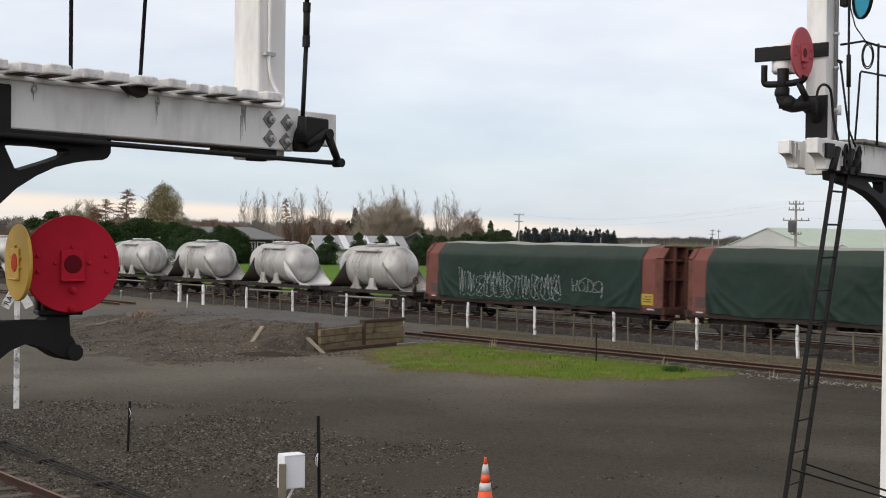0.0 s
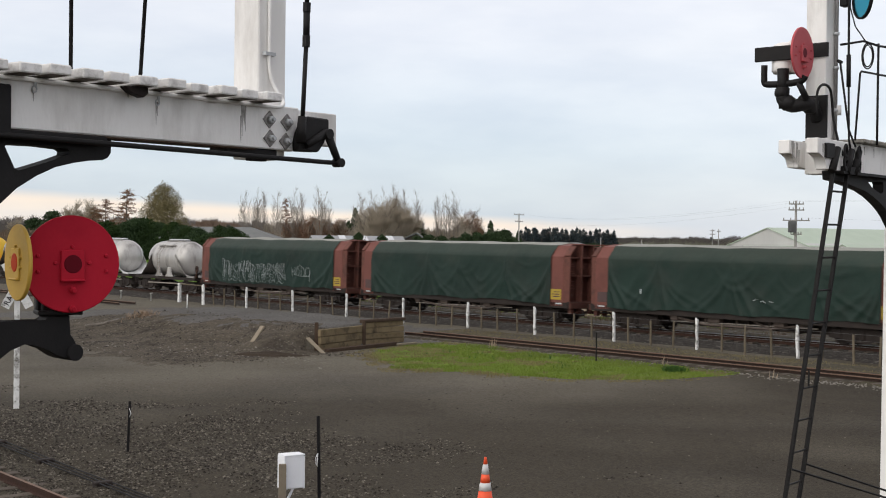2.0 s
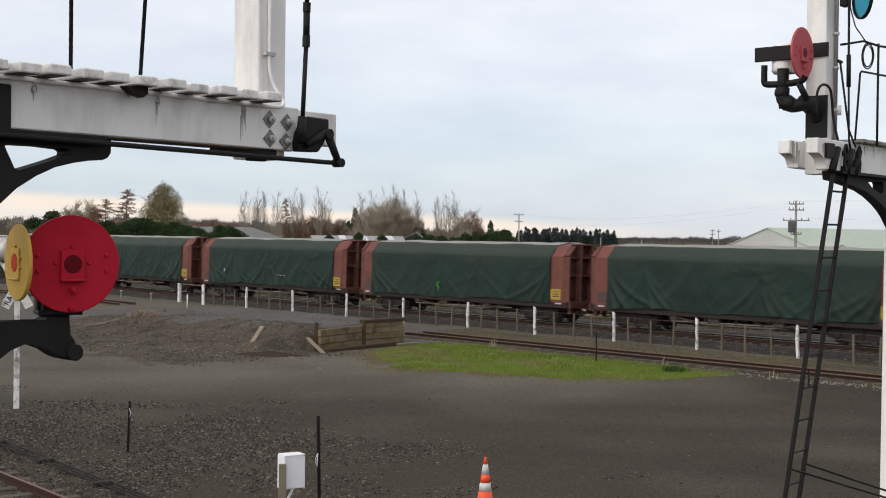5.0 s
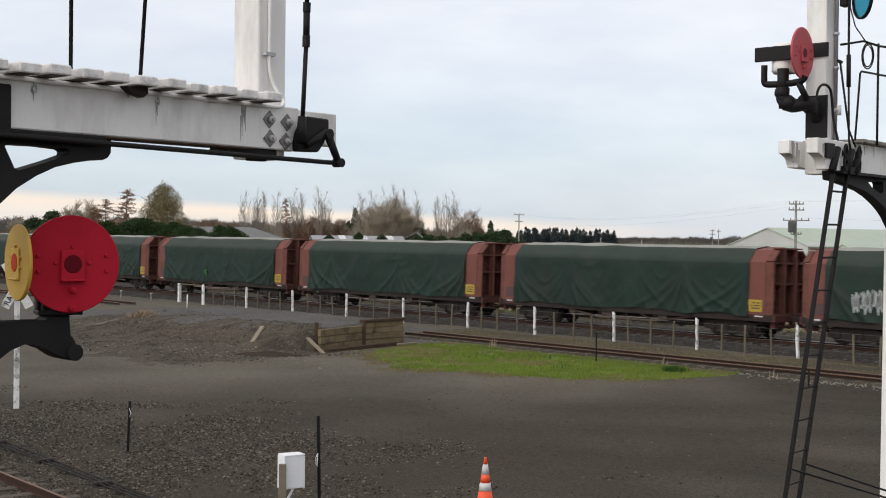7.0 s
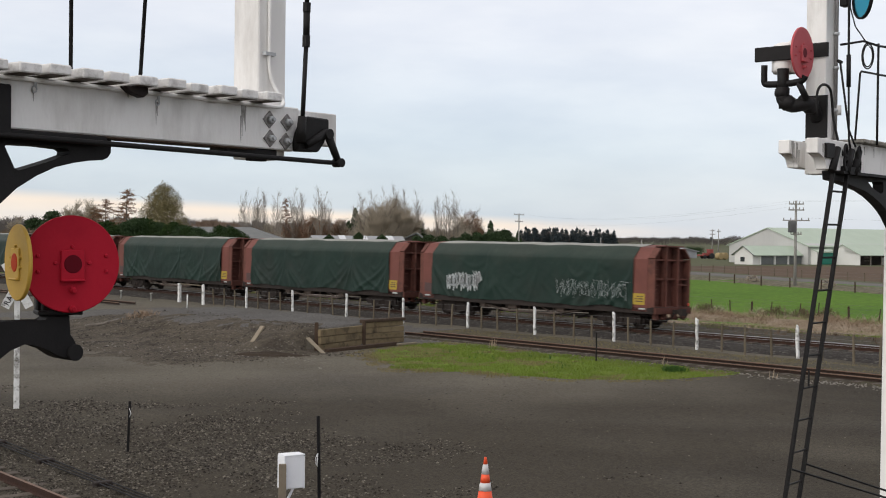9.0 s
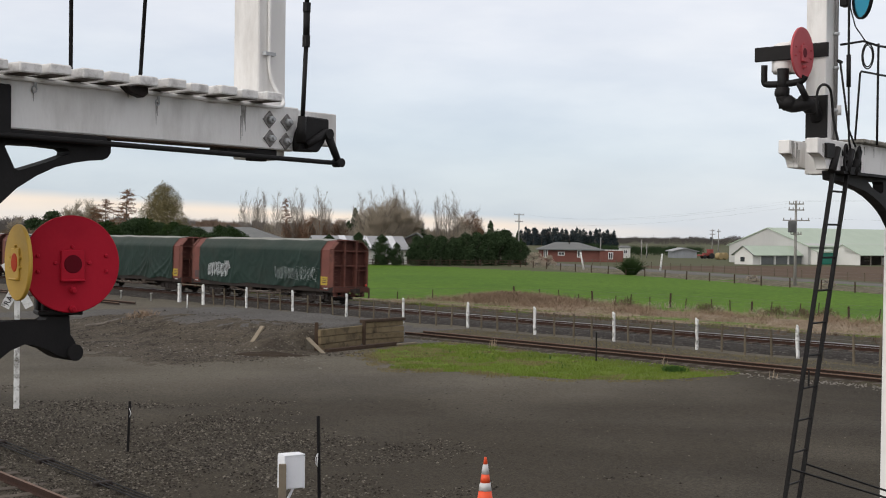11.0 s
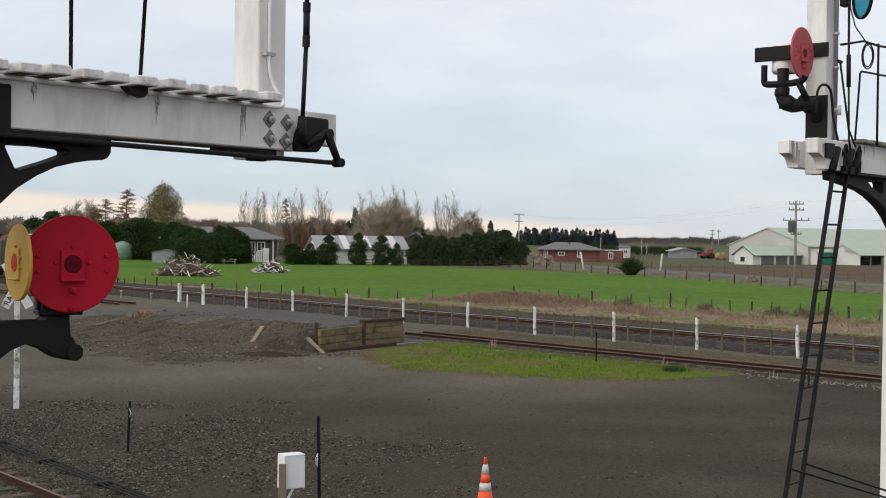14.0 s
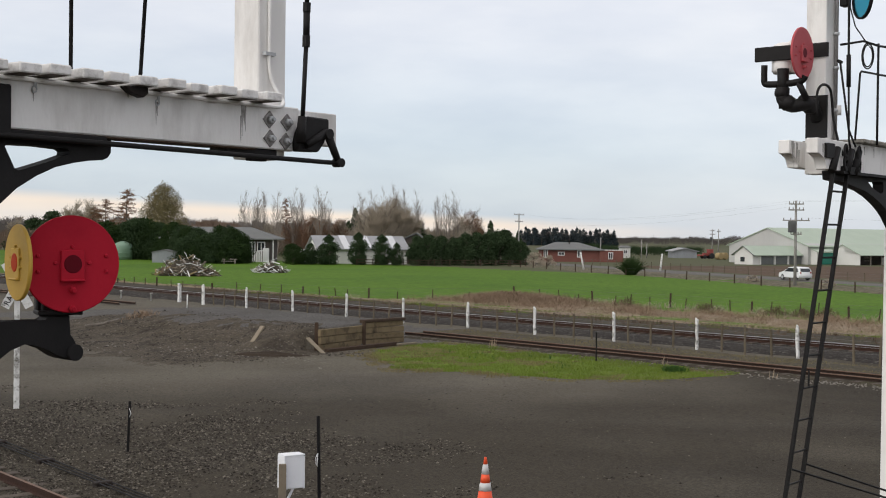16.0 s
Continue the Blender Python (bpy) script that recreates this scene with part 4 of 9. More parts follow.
for k in range(1, 6):
    plain_wagon, plain_cloth = covered_wagon(k, "covered bogie wagon with creased green tarpaulin and red ends")
    if k == 3:
        bm = bmesh.new()
        box(bm, (HALF - 0.70, BW + 0.004, 1.46), (0.87, 0.012, 1.22))
        part("dark_patch", bm, M["oxide_dirty"], plain_wagon, "lower panel in darker grimy paint")
        bm = bmesh.new()
        last = None
        for x, z in ((1.25, 1.24), (1.22, 1.42), (1.34, 1.60), (1.20, 1.72), (1.30, 1.46)):
            here = (x, cloth_y(plain_cloth, x, z), z)
            if last:
                rod(bm, last, here, 0.045, 0.03, n=5)
            last = here
        tagged(part("painted_scrawl", bm, M["lime_mark"], plain_wagon, "bright green sprayed dab"), kind="stuff")
    if k == 4:
        brush(plain_wagon, plain_cloth, -1.0, -2.0, 1.5, 1.7, [[(0.0, 0.5), (0.2, 0.8)], [(0.35, 0.3), (0.5, 0.6), (0.6, 0.2)], [(0.8, 0.5), (1.0, 0.4)]], 0.012)
        brush(plain_wagon, plain_cloth, 4.9, 4.8, 1.65, 1.85, [[(0.2, 0.0), (0.5, 1.0)], [(0.8, 0.0), (0.6, 1.0)]], 0.02)
head_wagon, head_cloth = covered_wagon(6, "covered wagon, green tarpaulin sprayed along its side, red ends")
# tall sprayed forms, each drawn twice round as an outline, with a loose line under them
forms = [[(0.1, 1.0), (0.3, 0.1), (0.5, 0.9), (0.7, 0.2)], [(0.0, 0.9), (0.9, 0.85), (0.5, 0.9), (0.45, 0.05)], [(0.2, 0.0), (0.2, 0.95), (0.8, 0.8), (0.3, 0.5), (0.9, 0.0)], [(0.0, 0.0), (0.45, 1.0), (0.8, 0.1), (0.2, 0.4)], [(0.1, 0.1), (0.15, 0.9), (0.5, 0.4), (0.8, 0.95), (0.9, 0.1)], [(0.85, 0.9), (0.2, 0.8), (0.2, 0.5), (0.7, 0.5), (0.2, 0.1), (0.9, 0.0)]]
rng = random.Random(7)
outlines = []
for k in range(11):
    form = forms[(k * 5 + 1) % 6] if k % 4 else forms[k % 6]
    tall = 1.0 if k in (0, 4) else rng.uniform(0.78, 0.92)
    for dx, dz in ((-0.16, 0.03), (0.16, -0.03)):
        outlines.append([((k + 0.5 + (u - 0.5) * 0.95 + dx + rng.uniform(-.05, .05)) / 11, (v * tall + dz + rng.uniform(-.03, .03))) for u, v in form])
    outlines.append([((k + form[0][0] - 0.15) / 11, form[0][1] * tall), ((k + form[0][0] + 0.2) / 11, form[0][1] * tall - 0.04)])
    outlines.append(loop((k + 0.5) / 11, 0.06, 0.035, 0.16, 3.3, 6.0))
brush(head_wagon, head_cloth, 5.2, -1.95, 1.22, 2.50, outlines, 0.0062)
marks = [[(0.0, 1.0), (0.03, 0.1)], [(0.17, 0.95), (0.14, 0.15)], [(0.02, 0.5), (0.18, 0.62)], loop(0.33, 0.5, 0.11, 0.36), [(0.22, 0.85), (0.45, 1.15), (0.66, 0.88)], [(0.50, 0.15), (0.54, 0.92)], loop(0.58, 0.5, 0.13, 0.38, -1.5, 1.5), loop(0.86, 0.55, 0.13, 0.40), [(0.99, 0.5), (0.96, -0.3)], [(0.45, 0.15), (0.95, 0.1)]]
brush(head_wagon, head_cloth, -2.6, -4.5, 1.52, 2.15, marks, 0.0075)

T_HALF = 4.25
R_T, T_Z = 1.18, 2.33


def tank_wagon(k, yellow):
    w = thing("tank_wagon", "yellow cement tank wagon" if yellow else "dusty white cement tank wagon on a dark bogie underframe", "tank wagon", group="tank wagons of the train")
    shell = M["tank_yellow"] if yellow else M["tank"]
    bm = bmesh.new()
    prof = [(max(0.02, R_T * math.sin(math.pi / 2 * i / 10)), -1.55 - 1.0 * math.cos(math.pi / 2 * i / 10)) for i in range(11)]
    prof += [(R_T, -0.3), (R_T, 1.0), (R_T, 1.9)]
    prof += [(max(0.02, R_T * math.cos(math.pi / 2 * i / 10)), 1.95 + 1.15 * math.sin(math.pi / 2 * i / 10)) for i in range(1, 11)]
    lathe(bm, prof, pose(0, 0, T_Z, 0, 90, 0), 40)
    tank = part("tank", bm, shell, w)
    for x in (-1.58, 1.2):
        bm = bmesh.new()
        lathe(bm, [(R_T - 0.01, -0.035), (R_T + 0.014, -0.02), (R_T + 0.014, 0.02), (R_T - 0.01, 0.035)], pose(x, 0, T_Z, 0, 90, 0), 40)
        part("seam_band", bm, shell, tank)
    # cradle skirts: from the tank's lower half they slope out to the underframe's ends
    # the front skirt's shaded inner side is coloured with the dark underframe material
    for sign, x0, x1, mat in ((-1, 1.55, 3.3, "apron"), (1, 1.75, 3.25, "frame_dark")):
        vs = []
        for lift in (0.0, 0.035):
            for i in range(17):
                a = radians(-104 + 208 * i / 16)
                y0, z0 = (R_T + 0.01 + lift) * math.sin(a), T_Z - (R_T + 0.01 + lift) * math.cos(a)
                y1 = 1.2 * max(-1.0, min(1.0, a / radians(88)))
                for j in range(7):
                    q = j / 6
                    sag = 0.10 * math.sin(math.pi * q) * abs(math.sin(a))
                    vs.append((sign * (x0 + (x1 - x0) * q), y0 + (y1 - y0) * q, z0 + (1.09 + lift - z0) * q - sag))
        n_ = 17 * 7
        me = bpy.data.meshes.new("cradle_skirt")
        fs = []
        for b in (0, n_):
            fs += [(b + i * 7 + j, b + i * 7 + j + 1, b + i * 7 + j + 8, b + i * 7 + j + 7) for i in range(16) for j in range(6)]
        for i in (0, 16):
            fs += [(i * 7 + j, i * 7 + j + 1, n_ + i * 7 + j + 1, n_ + i * 7 + j) for j in range(6)]
        me.from_pydata(vs, [], fs)
        me.materials.append((M[mat] if k == 1 or mat != "apron" else M["tank"]) if not yellow else shell)
        me.polygons.foreach_set("use_smooth", [True] * len(fs))
        piece("cradle_skirt", me, w, Matrix())
    bm = bmesh.new()
    box(bm, (-3.55, 0, 1.085), (0.9, 2.3, 0.03))
    part("end_plate", bm, (M["apron"] if k == 1 else M["tank"]) if not yellow else shell, w, "cement-coated plate")
    # splayed legs
    for x in (1.0, -0.45):
        for side in (-1, 1):
            bm = bmesh.new()
            m = Matrix(((1, 0, 0, 0), (0, 0, 1, 0), (0, 1, 0, 0), (0, 0, 0, 1)))
            prism(bm, [(x - 0.52, 1.06), (x + 0.52, 1.06), (x + 0.50, 1.12), (x + 0.24, 1.24), (x + 0.17, 1.70), (x - 0.17, 1.70), (x - 0.24, 1.24), (x - 0.50, 1.12)], side * 1.0 - 0.06, side * 1.0 + 0.06, m)
            part("saddle_leg", bm, shell, w, bevel=0.02)
    if k == 0:
        bm = bmesh.new()
        rod(bm, (-4.12, 0.95, 1.0), (-4.12, 0.95, 1.8), 0.08, 0.05, n=8)
        path(bm, [(-4.12 + 0.18 * math.cos(a), 0.95, 1.66 + 0.2 * math.sin(a)) for a in np.linspace(0, 6.28, 13)], 0.035, 6)
        rod(bm, (-4.12, 0.95, 1.3), (-3.85, 0.95, 1.06), 0.06, n=6)
        part("handbrake", bm, M["rust_rail"], w, "rust-brown handbrake stand")
    # walkway, hatches, ladder
    bm = bmesh.new()
    box(bm, (0.1, 0.0, 3.52), (2.4, 0.6, 0.04))
    for side in (-1, 1):
        box(bm, (0.1, side * 0.9, 3.22), (2.3, 0.22, 0.05))
        for x in (-1.0, 0.1, 1.2):
            rod(bm, (x, side * 0.95, 3.21), (x, side * 1.05, 2.9), 0.02, n=5)
    part("walkway", bm, M["tank"], w)
    bm = bmesh.new()
    for x in (-0.9, 0.0, 0.9):
        lathe(bm, [(0.26, 3.42), (0.26, 3.58), (0.30, 3.58), (0.30, 3.63), (0.12, 3.67)], Matrix.Translation((x, 0, 0)), 14)
    part("hatch", bm, M["galv"], w)
    for side in (-1, 1):
        bm = bmesh.new()
        for dx in (-0.17, 0.17):
            rod(bm, (0.45 + dx, side * 1.36, 1.05), (0.45 + dx, side * 1.36, 2.6), 0.02, n=5)
            rod(bm, (0.45 + dx, side * 1.36, 2.6), (0.45 + dx, side * 0.92, 3.26), 0.02, n=5)
        for j in range(6):
            rod(bm, (0.28, side * 1.36, 1.2 + j * 0.27), (0.62, side * 1.36, 1.2 + j * 0.27), 0.014, n=5)
        part("ladder", bm, M["pipe"], w)
    bm = bmesh.new()
    box(bm, (0, 0, 0.93), (2 * T_HALF, 0.5, 0.22))
    for side in (-1, 1):
        box(bm, (0, side * 1.12, 0.97), (2 * T_HALF, 0.12, 0.18))
    for j in range(7):
        box(bm, (-T_HALF + 0.1 + j * (2 * T_HALF - 0.2) / 6, 0, 0.95), (0.14, 2.2, 0.16))
    for sign in (-1, 1):
        coupler(bm, sign * T_HALF, sign)
    part("underframe", bm, M["frame_dark"], w)
    bm = bmesh.new()
    for side in (-1, 1):
        rod(bm, (-2.6, side * 0.95, 0.62), (2.6, side * 0.95, 0.58), 0.05, n=8)
    part("discharge_pipe", bm, M["pipe"], w)
    running_gear(w, (-2.9, 2.9))
    return w


TANK_REAR = FIRST + 6 * PITCH + 2 * HALF + 1.1 + T_HALF
white_tank = tank_wagon(0, False)
TRAIN.append((white_tank, TANK_REAR))
for k in range(1, 7):
    TRAIN.append(((tank_wagon(k, True) if k == 4 else tank_wagon(k, False)), TANK_REAR + 9.4 * k))


# ---- fence along the yard ----
FENCE_N, BAY = -4.0, 4.67


def fence_at(s, z=-0.3):
    x, y = sn(s, FENCE_N)
    return x, y, z


yard_fence = thing("yard_fence", "post and wire fence, white posts and thin brown battens", "fence")


def ragged_post(seed, wide, low, high):
    """A hewn square post: worn, slightly crooked, its top split and slanting."""
    rp = random.Random(seed)
    bm = bmesh.new()
    rings, steps = [], 7
    for i in range(steps):
        h = low + (high - low) * i / (steps - 1)
        dx, dy, w = rp.uniform(-.012, .012), rp.uniform(-.01, .01), wide / 2 * rp.uniform(0.86, 1.04)
        rings.append([bm.verts.new((dx + w * cx * rp.uniform(.88, 1), dy + w * cy * rp.uniform(.88, 1), h + (cx * rp.uniform(.02, .05) + rp.uniform(-.02, .02) if i == steps - 1 else 0))) for cx, cy in ((-.7, -1), (.7, -1), (1, -.7), (1, .7), (.7, 1), (-.7, 1), (-1, .7), (-1, -.7))])
    for lower, upper in zip(rings, rings[1:]):
        for j in range(8):
            bm.faces.new((lower[j], lower[(j + 1) % 8], upper[(j + 1) % 8], upper[j]))
    bm.faces.new(rings[-1])
    bm.faces.new(rings[0][::-1])
    return mesh_of("post", bm, M["post_white"])


WHITE_POSTS = [ragged_post(40 + q, 0.122, -0.07, 1.23) for q in range(4)]
bm = bmesh.new()
box(bm, (0, 0, 0.5), (0.085, 0.06, 1.20))
BATTEN = mesh_of("batten", bm, M["post_brown"], 0.008)
deg = math.degrees(TURN)
for k, s in enumerate((-28.4, -23.6, -18.9, -14.3, -9.66, -5.31, -0.64, 3.82, 8.6, 13.3, 18.2, 22.9, 27.6)):
    if k >= 1:
        piece("post", WHITE_POSTS[k % 4], yard_fence, pose(*fence_at(s), random.uniform(-1.5, 1.5), random.uniform(-1.5, 1.5), deg))
    for j in (1, 2, 3):
        if s < 25:
            piece("batten", BATTEN, yard_fence, pose(*fence_at(s + BAY * j / 4 + random.uniform(-.08, .08), -0.32 + random.uniform(-.06, .04)), random.uniform(-3, 3), random.uniform(-3, 3), deg))
for z in (0.1, 0.33, 0.55, 0.78):
    bm = bmesh.new()
    path(bm, [fence_at(-33, z), fence_at(-14.3, z - 0.02), fence_at(4.4, z), fence_at(27.7, z)], 0.004, 4)
    part("wire", bm, M["wire"], yard_fence)
# white gate frame at the fence's end
frame_thing = thing("gate_frame", "white painted timber frame of a gateway at the fence end", "gate")
for s, w in ((30.5, 0.19), (27.7, 0.14)):
    bm = bmesh.new()
    box(bm, fence_at(s, 0.28), (w, w, 1.26), pose(0, 0, 0, 0, 0, deg))
    part("post", bm, M["post_white"], frame_thing, bevel=0.02)
bm = bmesh.new()
x0, y0, _ = fence_at(30.6)
x1, y1, _ = fence_at(27.6)
rod(bm, (x0, y0, 0.88), (x1, y1, 0.86), 0.035, n=6)
part("top_bar", bm, M["post_brown"], frame_thing)
for s in (37.2, 33.2):
    x, y = sn(s, -4.5)
    bm = bmesh.new()
    lathe(bm, [(0.06, -0.32), (0.06, 0.14), (0.09, 0.14), (0.09, 0.2)], Matrix.Translation((x, y, 0)), 10)
    tagged(part("marker_peg", bm, M["post_white"]), "short white marker peg beside the railway", "marker peg", "marker pegs")
bm = bmesh.new()
x, y = -14.0, 70.5
rod(bm, (x, y, ground_z(x, y) - 0.05), (x + 0.02, y, ground_z(x, y) + 0.95), 0.035, n=8)
tagged(part("marker_pole", bm, M["post_white"]), "thin white pole standing on the gravel bank", "pole")

# ---- sleeper wall at the loading bank ----
wall_t = thing("sleeper_wall", "retaining wall of grey timber sleepers at the loading bank", "retaining wall")
A, B, C = Vector((-4.70, 49.05)), Vector((-3.2, 51.9)), Vector((-1.66, 53.7))
for p, q, z0, rows, h in ((A, B, -0.34, 3, 0.285), (B, C, -0.32, 4, 0.235)):
    d = q - p
    a = math.degrees(math.atan2(d.y, d.x))
    for r in range(rows):
        bm = bmesh.new()
        box(bm, (0, 0, 0), (d.length + random.uniform(-.05, .06), 0.14, h - 0.014))
        ob = part("sleeper", bm, M["wall_wood"], wall_t, bevel=0.018)
        c = (p + q) / 2
        ob.matrix_basis = pose(c.x + random.uniform(-.02, .02), c.y + random.uniform(-.02, .02), z0 + h * (r + 0.5), 0, random.uniform(-.4, .4), a + random.uniform(-.5, .5))
for p, h in ((B, 1.02), (Vector((-4.86, 49.25)), 1.12)):
    bm = bmesh.new()
    box(bm, (p.x + 0.06, p.y - 0.1, h / 2 - 0.33), (0.14, 0.12, h))
    part("upright", bm, M["dark_timber"], wall_t, bevel=0.012)
bm = bmesh.new()
d = C - B
box(bm, ((B.x + C.x) / 2, (B.y + C.y) / 2, 0.665), (d.length + 0.15, 0.26, 0.13), pose(0, 0, 0, 0, 0, math.degrees(math.atan2(d.y, d.x))))
part("cap_board", bm, M["dark_timber"], wall_t, bevel=0.02)


def plank(label, a, b, w, t, mat="grey_wood"):
    a, b = Vector(a), Vector(b)
    bm = bmesh.new()
    m = (b - a).to_track_quat("X", "Z").to_matrix().to_4x4()
    box(bm, (a + b) / 2, ((b - a).length, w, t), m)
    return tagged(part("loose_plank", bm, M[mat], bevel=0.01), label, "plank", "loose planks")


plank("bleached plank leaning against the sleeper wall", (-4.42, 48.2, -0.33), (-5.12, 49.0, 0.20), 0.17, 0.06)
plank("bleached plank leaning on the earth bank", (-7.22, 48.4, -0.05), (-6.82, 48.9, 0.64), 0.21, 0.06)
plank("old dark timber lying at the foot of the sleeper wall", (-4.35, 48.6, -0.25), (-1.9, 52.0, -0.23), 0.22, 0.14, "dark_timber")
plank("pale thin board end lying in the grass edge", (-1.85, 51.9, -0.25), (-1.05, 52.7, -0.24), 0.14, 0.05)
for px_, py_, ang, ln in ((-16.0, 57.6, 30, 0.8), (-15.7, 57.8, 5, 0.6), (-15.2, 58.0, 40, 0.7)):
    q_ = Vector((math.cos(radians(ang)), math.sin(radians(ang)), 0)) * ln
    g_ = ground_z(px_, py_) + 0.07
    plank("short rotten grey timber lying on the earth bank", (px_, py_, g_), (px_ + q_.x, py_ + q_.y, g_ + 0.10), 0.10, 0.08, "bare_board_and_shade")

# ---- stakes, cabinet, cone ----


def stake(x, y, h, label, lean=(0, 0)):
    bm = bmesh.new()
    z = ground_z(x, y) - 0.05
    m = Matrix.Translation((x, y, z)) @ pose(0, 0, 0, *lean)
    for a in (0, 120, 240):
        box(bm, m @ Vector((0.014 * math.cos(radians(a)), 0.014 * math.sin(radians(a)), h / 2)), (0.034, 0.007, h), pose(0, 0, 0, *lean) @ pose(0, 0, 0, 0, 0, a))
    return tagged(part("steel_stake", bm, M["black"]), label, "stake", "steel stakes")


stake(-1.83, 19.5, 1.80, "black steel fence stake with a white tag wire", (0, -1.2))
stake(-6.34, 26.0, 1.08, "black steel stake in loose gravel", (0, 2))
stake(5.51, 45.9, 1.12, "thin dark steel stake beside the lawn")
stake(11.2, 39.2, 0.55, "short dark steel stake near the siding")
bm = bmesh.new()
path(bm, [(-1.865, 19.47, 0.86), (-1.89, 19.46, 0.80), (-1.885, 19.46, 0.70), (-1.865, 19.46, 0.66), (-1.86, 19.46, 0.86)], 0.005, 5)
tagged(part("insulator", bm, M["plastic_white"]), "small white wire tag hung on a stake", "tag")
bm = bmesh.new()
path(bm, [(-6.31, 25.98, 0.62), (-6.27, 25.97, 0.52), (-6.30, 25.97, 0.44)], 0.007, 5)
tagged(part("insulator", bm, M["plastic_white"]), "small white wire tag hung on a stake", "tag")

cabinet = thing("relay_cabinet", "small white steel cabinet fixed to a timber post", "cabinet", pose(-0.075, 0, 0))
CM = pose(-2.14, 19.0, 0.67, 0, 0, 32)
bm = bmesh.new()
box(bm, CM @ Vector((0.012, 0, 0)), (0.305, 0.22, 0.48), CM.to_3x3().to_4x4())
part("body", bm, M["plastic_white"], cabinet, bevel=0.012)
bm = bmesh.new()
box(bm, CM @ Vector((0.012, 0.0, 0.252)), (0.33, 0.235, 0.022), CM.to_3x3().to_4x4())
part("lid", bm, M["plastic_white"], cabinet, bevel=0.006)
bm = bmesh.new()
box(bm, CM @ Vector((0.173, 0, -0.01)), (0.016, 0.22, 0.48), CM.to_3x3().to_4x4())
part("door", bm, M["plastic_white"], cabinet, bevel=0.005)
bm = bmesh.new()
box(bm, CM @ Vector((-0.150, 0.0, 0.0)), (0.018, 0.24, 0.49), CM.to_3x3().to_4x4())
part("back_plate", bm, M["plastic_white"], cabinet, bevel=0.005)
bm = bmesh.new()
box(bm, (-2.235, 18.79, 0.235), (0.11, 0.06, 1.16), pose(0, 0, 0, 0, 0, 10))
part("post", bm, M["grey_wood"], cabinet, bevel=0.008)
bm = bmesh.new()
path(bm, [(-2.1, 18.95, 0.43), (-2.13, 18.93, 0.36), (-2.2, 18.9, 0.22), (-2.24, 18.9, -0.1), (-2.25, 18.9, -0.35)], 0.02, 8)
part("cable", bm, M["plastic_white"], cabinet)

cone = thing("traffic_cone", "orange traffic cone with two white reflective bands on gravel", "traffic cone", pose(0.735, 21.0, -0.335))
profile = lambda z: 0.155 - 0.135 * (z - 0.04) / 0.86
for name, z0, z1, mat in (("lower_sleeve", 0.04, 0.36, "cone"), ("lower_band", 0.36, 0.49, "reflective"), ("middle_sleeve", 0.49, 0.63, "cone"), ("upper_band", 0.63, 0.79, "reflective"), ("tip", 0.79, 0.90, "cone")):
    bm = bmesh.new()
    g = 0.003 if mat == "reflective" else 0.0
    lathe(bm, [(profile(z0) + g, z0), (profile(z1) + g, z1)] + ([(0.018, 0.905)] if name == "tip" else []), n=24)
    part(name, bm, M[mat], cone)
bm = bmesh.new()
box(bm, (0, 0, 0.035), (0.38, 0.38, 0.05), pose(0, 0, 0, 0, 0, 20))
part("base", bm, M["cone"], cone, bevel=0.015)

# ---- near track and cables in the yard's corner ----
NEAR_N = -36.72
for off in (0.0, -1.07):
    rail("yard_rail", "rust-brown rail at the edge of the yard", yard_line, -70, 10, NEAR_N + off, -0.15, True)
sleepers("yard_track_sleepers", "old timber sleepers in gravel", lambda s, n=0.0: yard_line(s, NEAR_N - 0.535 + n), -48, -5, -0.15)
CABLE_N = -35.30
for d in (0.0, 0.14, 0.30):
    bm = bmesh.new()
    pts = []
    for i in range(60):
        s = -45 + i * 0.9
        x, y = sn(s, CABLE_N + 0.07 * (s + 15.2) + d * 0.8 + 0.05 * noise.noise((s * 0.4, d * 9, 0)))
        pts.append((x, y, ground_z(x, y) + 0.05))
    path(bm, pts, 0.014, 6)
    tagged(part("ground_cable", bm, M["black"]), "black cable laid over the gravel", "cable", "ground cables")
for s in (-15.1, -17.7, -20.4, -23.2, -26.0):
    x, y = sn(s, CABLE_N + 0.07 * (s + 15.2) + 0.1)
    bm = bmesh.new()
    box(bm, (x, y, ground_z(x, y) + 0.03), (0.16, 0.34, 0.10), pose(0, 0, 0, 0, 0, deg + 20 * noise.noise((s, 0, 0))))
    tagged(part("cable_block", bm, M["frame_dark"], bevel=0.02), "dark block holding the ground cables", "cable block", "cable blocks")

# ---- crossing sign ----
sign = thing("crossing_sign", "weathered white railway crossing sign, crossed boards on a post", "road sign", pose(-10.68, 32.3, -0.33, 0, 0, 18))
bm = bmesh.new()
box(bm, (0, 0, 1.75), (0.14, 0.10, 3.5))
part("post", bm, M["post_white"], sign, bevel=0.012)
for a in (62, -62):
    bm = bmesh.new()
    box(bm, (0, -0.07 if a > 0 else -0.10, 3.14), (1.26, 0.025, 0.22), pose(0, 0, 0, 0, a, 0))
    board = part("board", bm, M["post_white"], sign, bevel=0.005)
for a, words in ((-62, "RAIL"),):
    cu = bpy.data.curves.new("lettering", "FONT")
    cu.body, cu.size, cu.extrude, cu.align_x, cu.align_y = words, 0.20, 0.004, "CENTER", "CENTER"
    ob = new("lettering", cu)
    ob.data.materials.append(M["black"])
    ob.parent = board
    ob.matrix_basis = Matrix.Translation((0, -0.118, 3.14)) @ pose(0, 0, 0, 0, a, 0) @ Matrix.Translation((-0.36, 0, 0)) @ pose(0, 0, 0, 90)

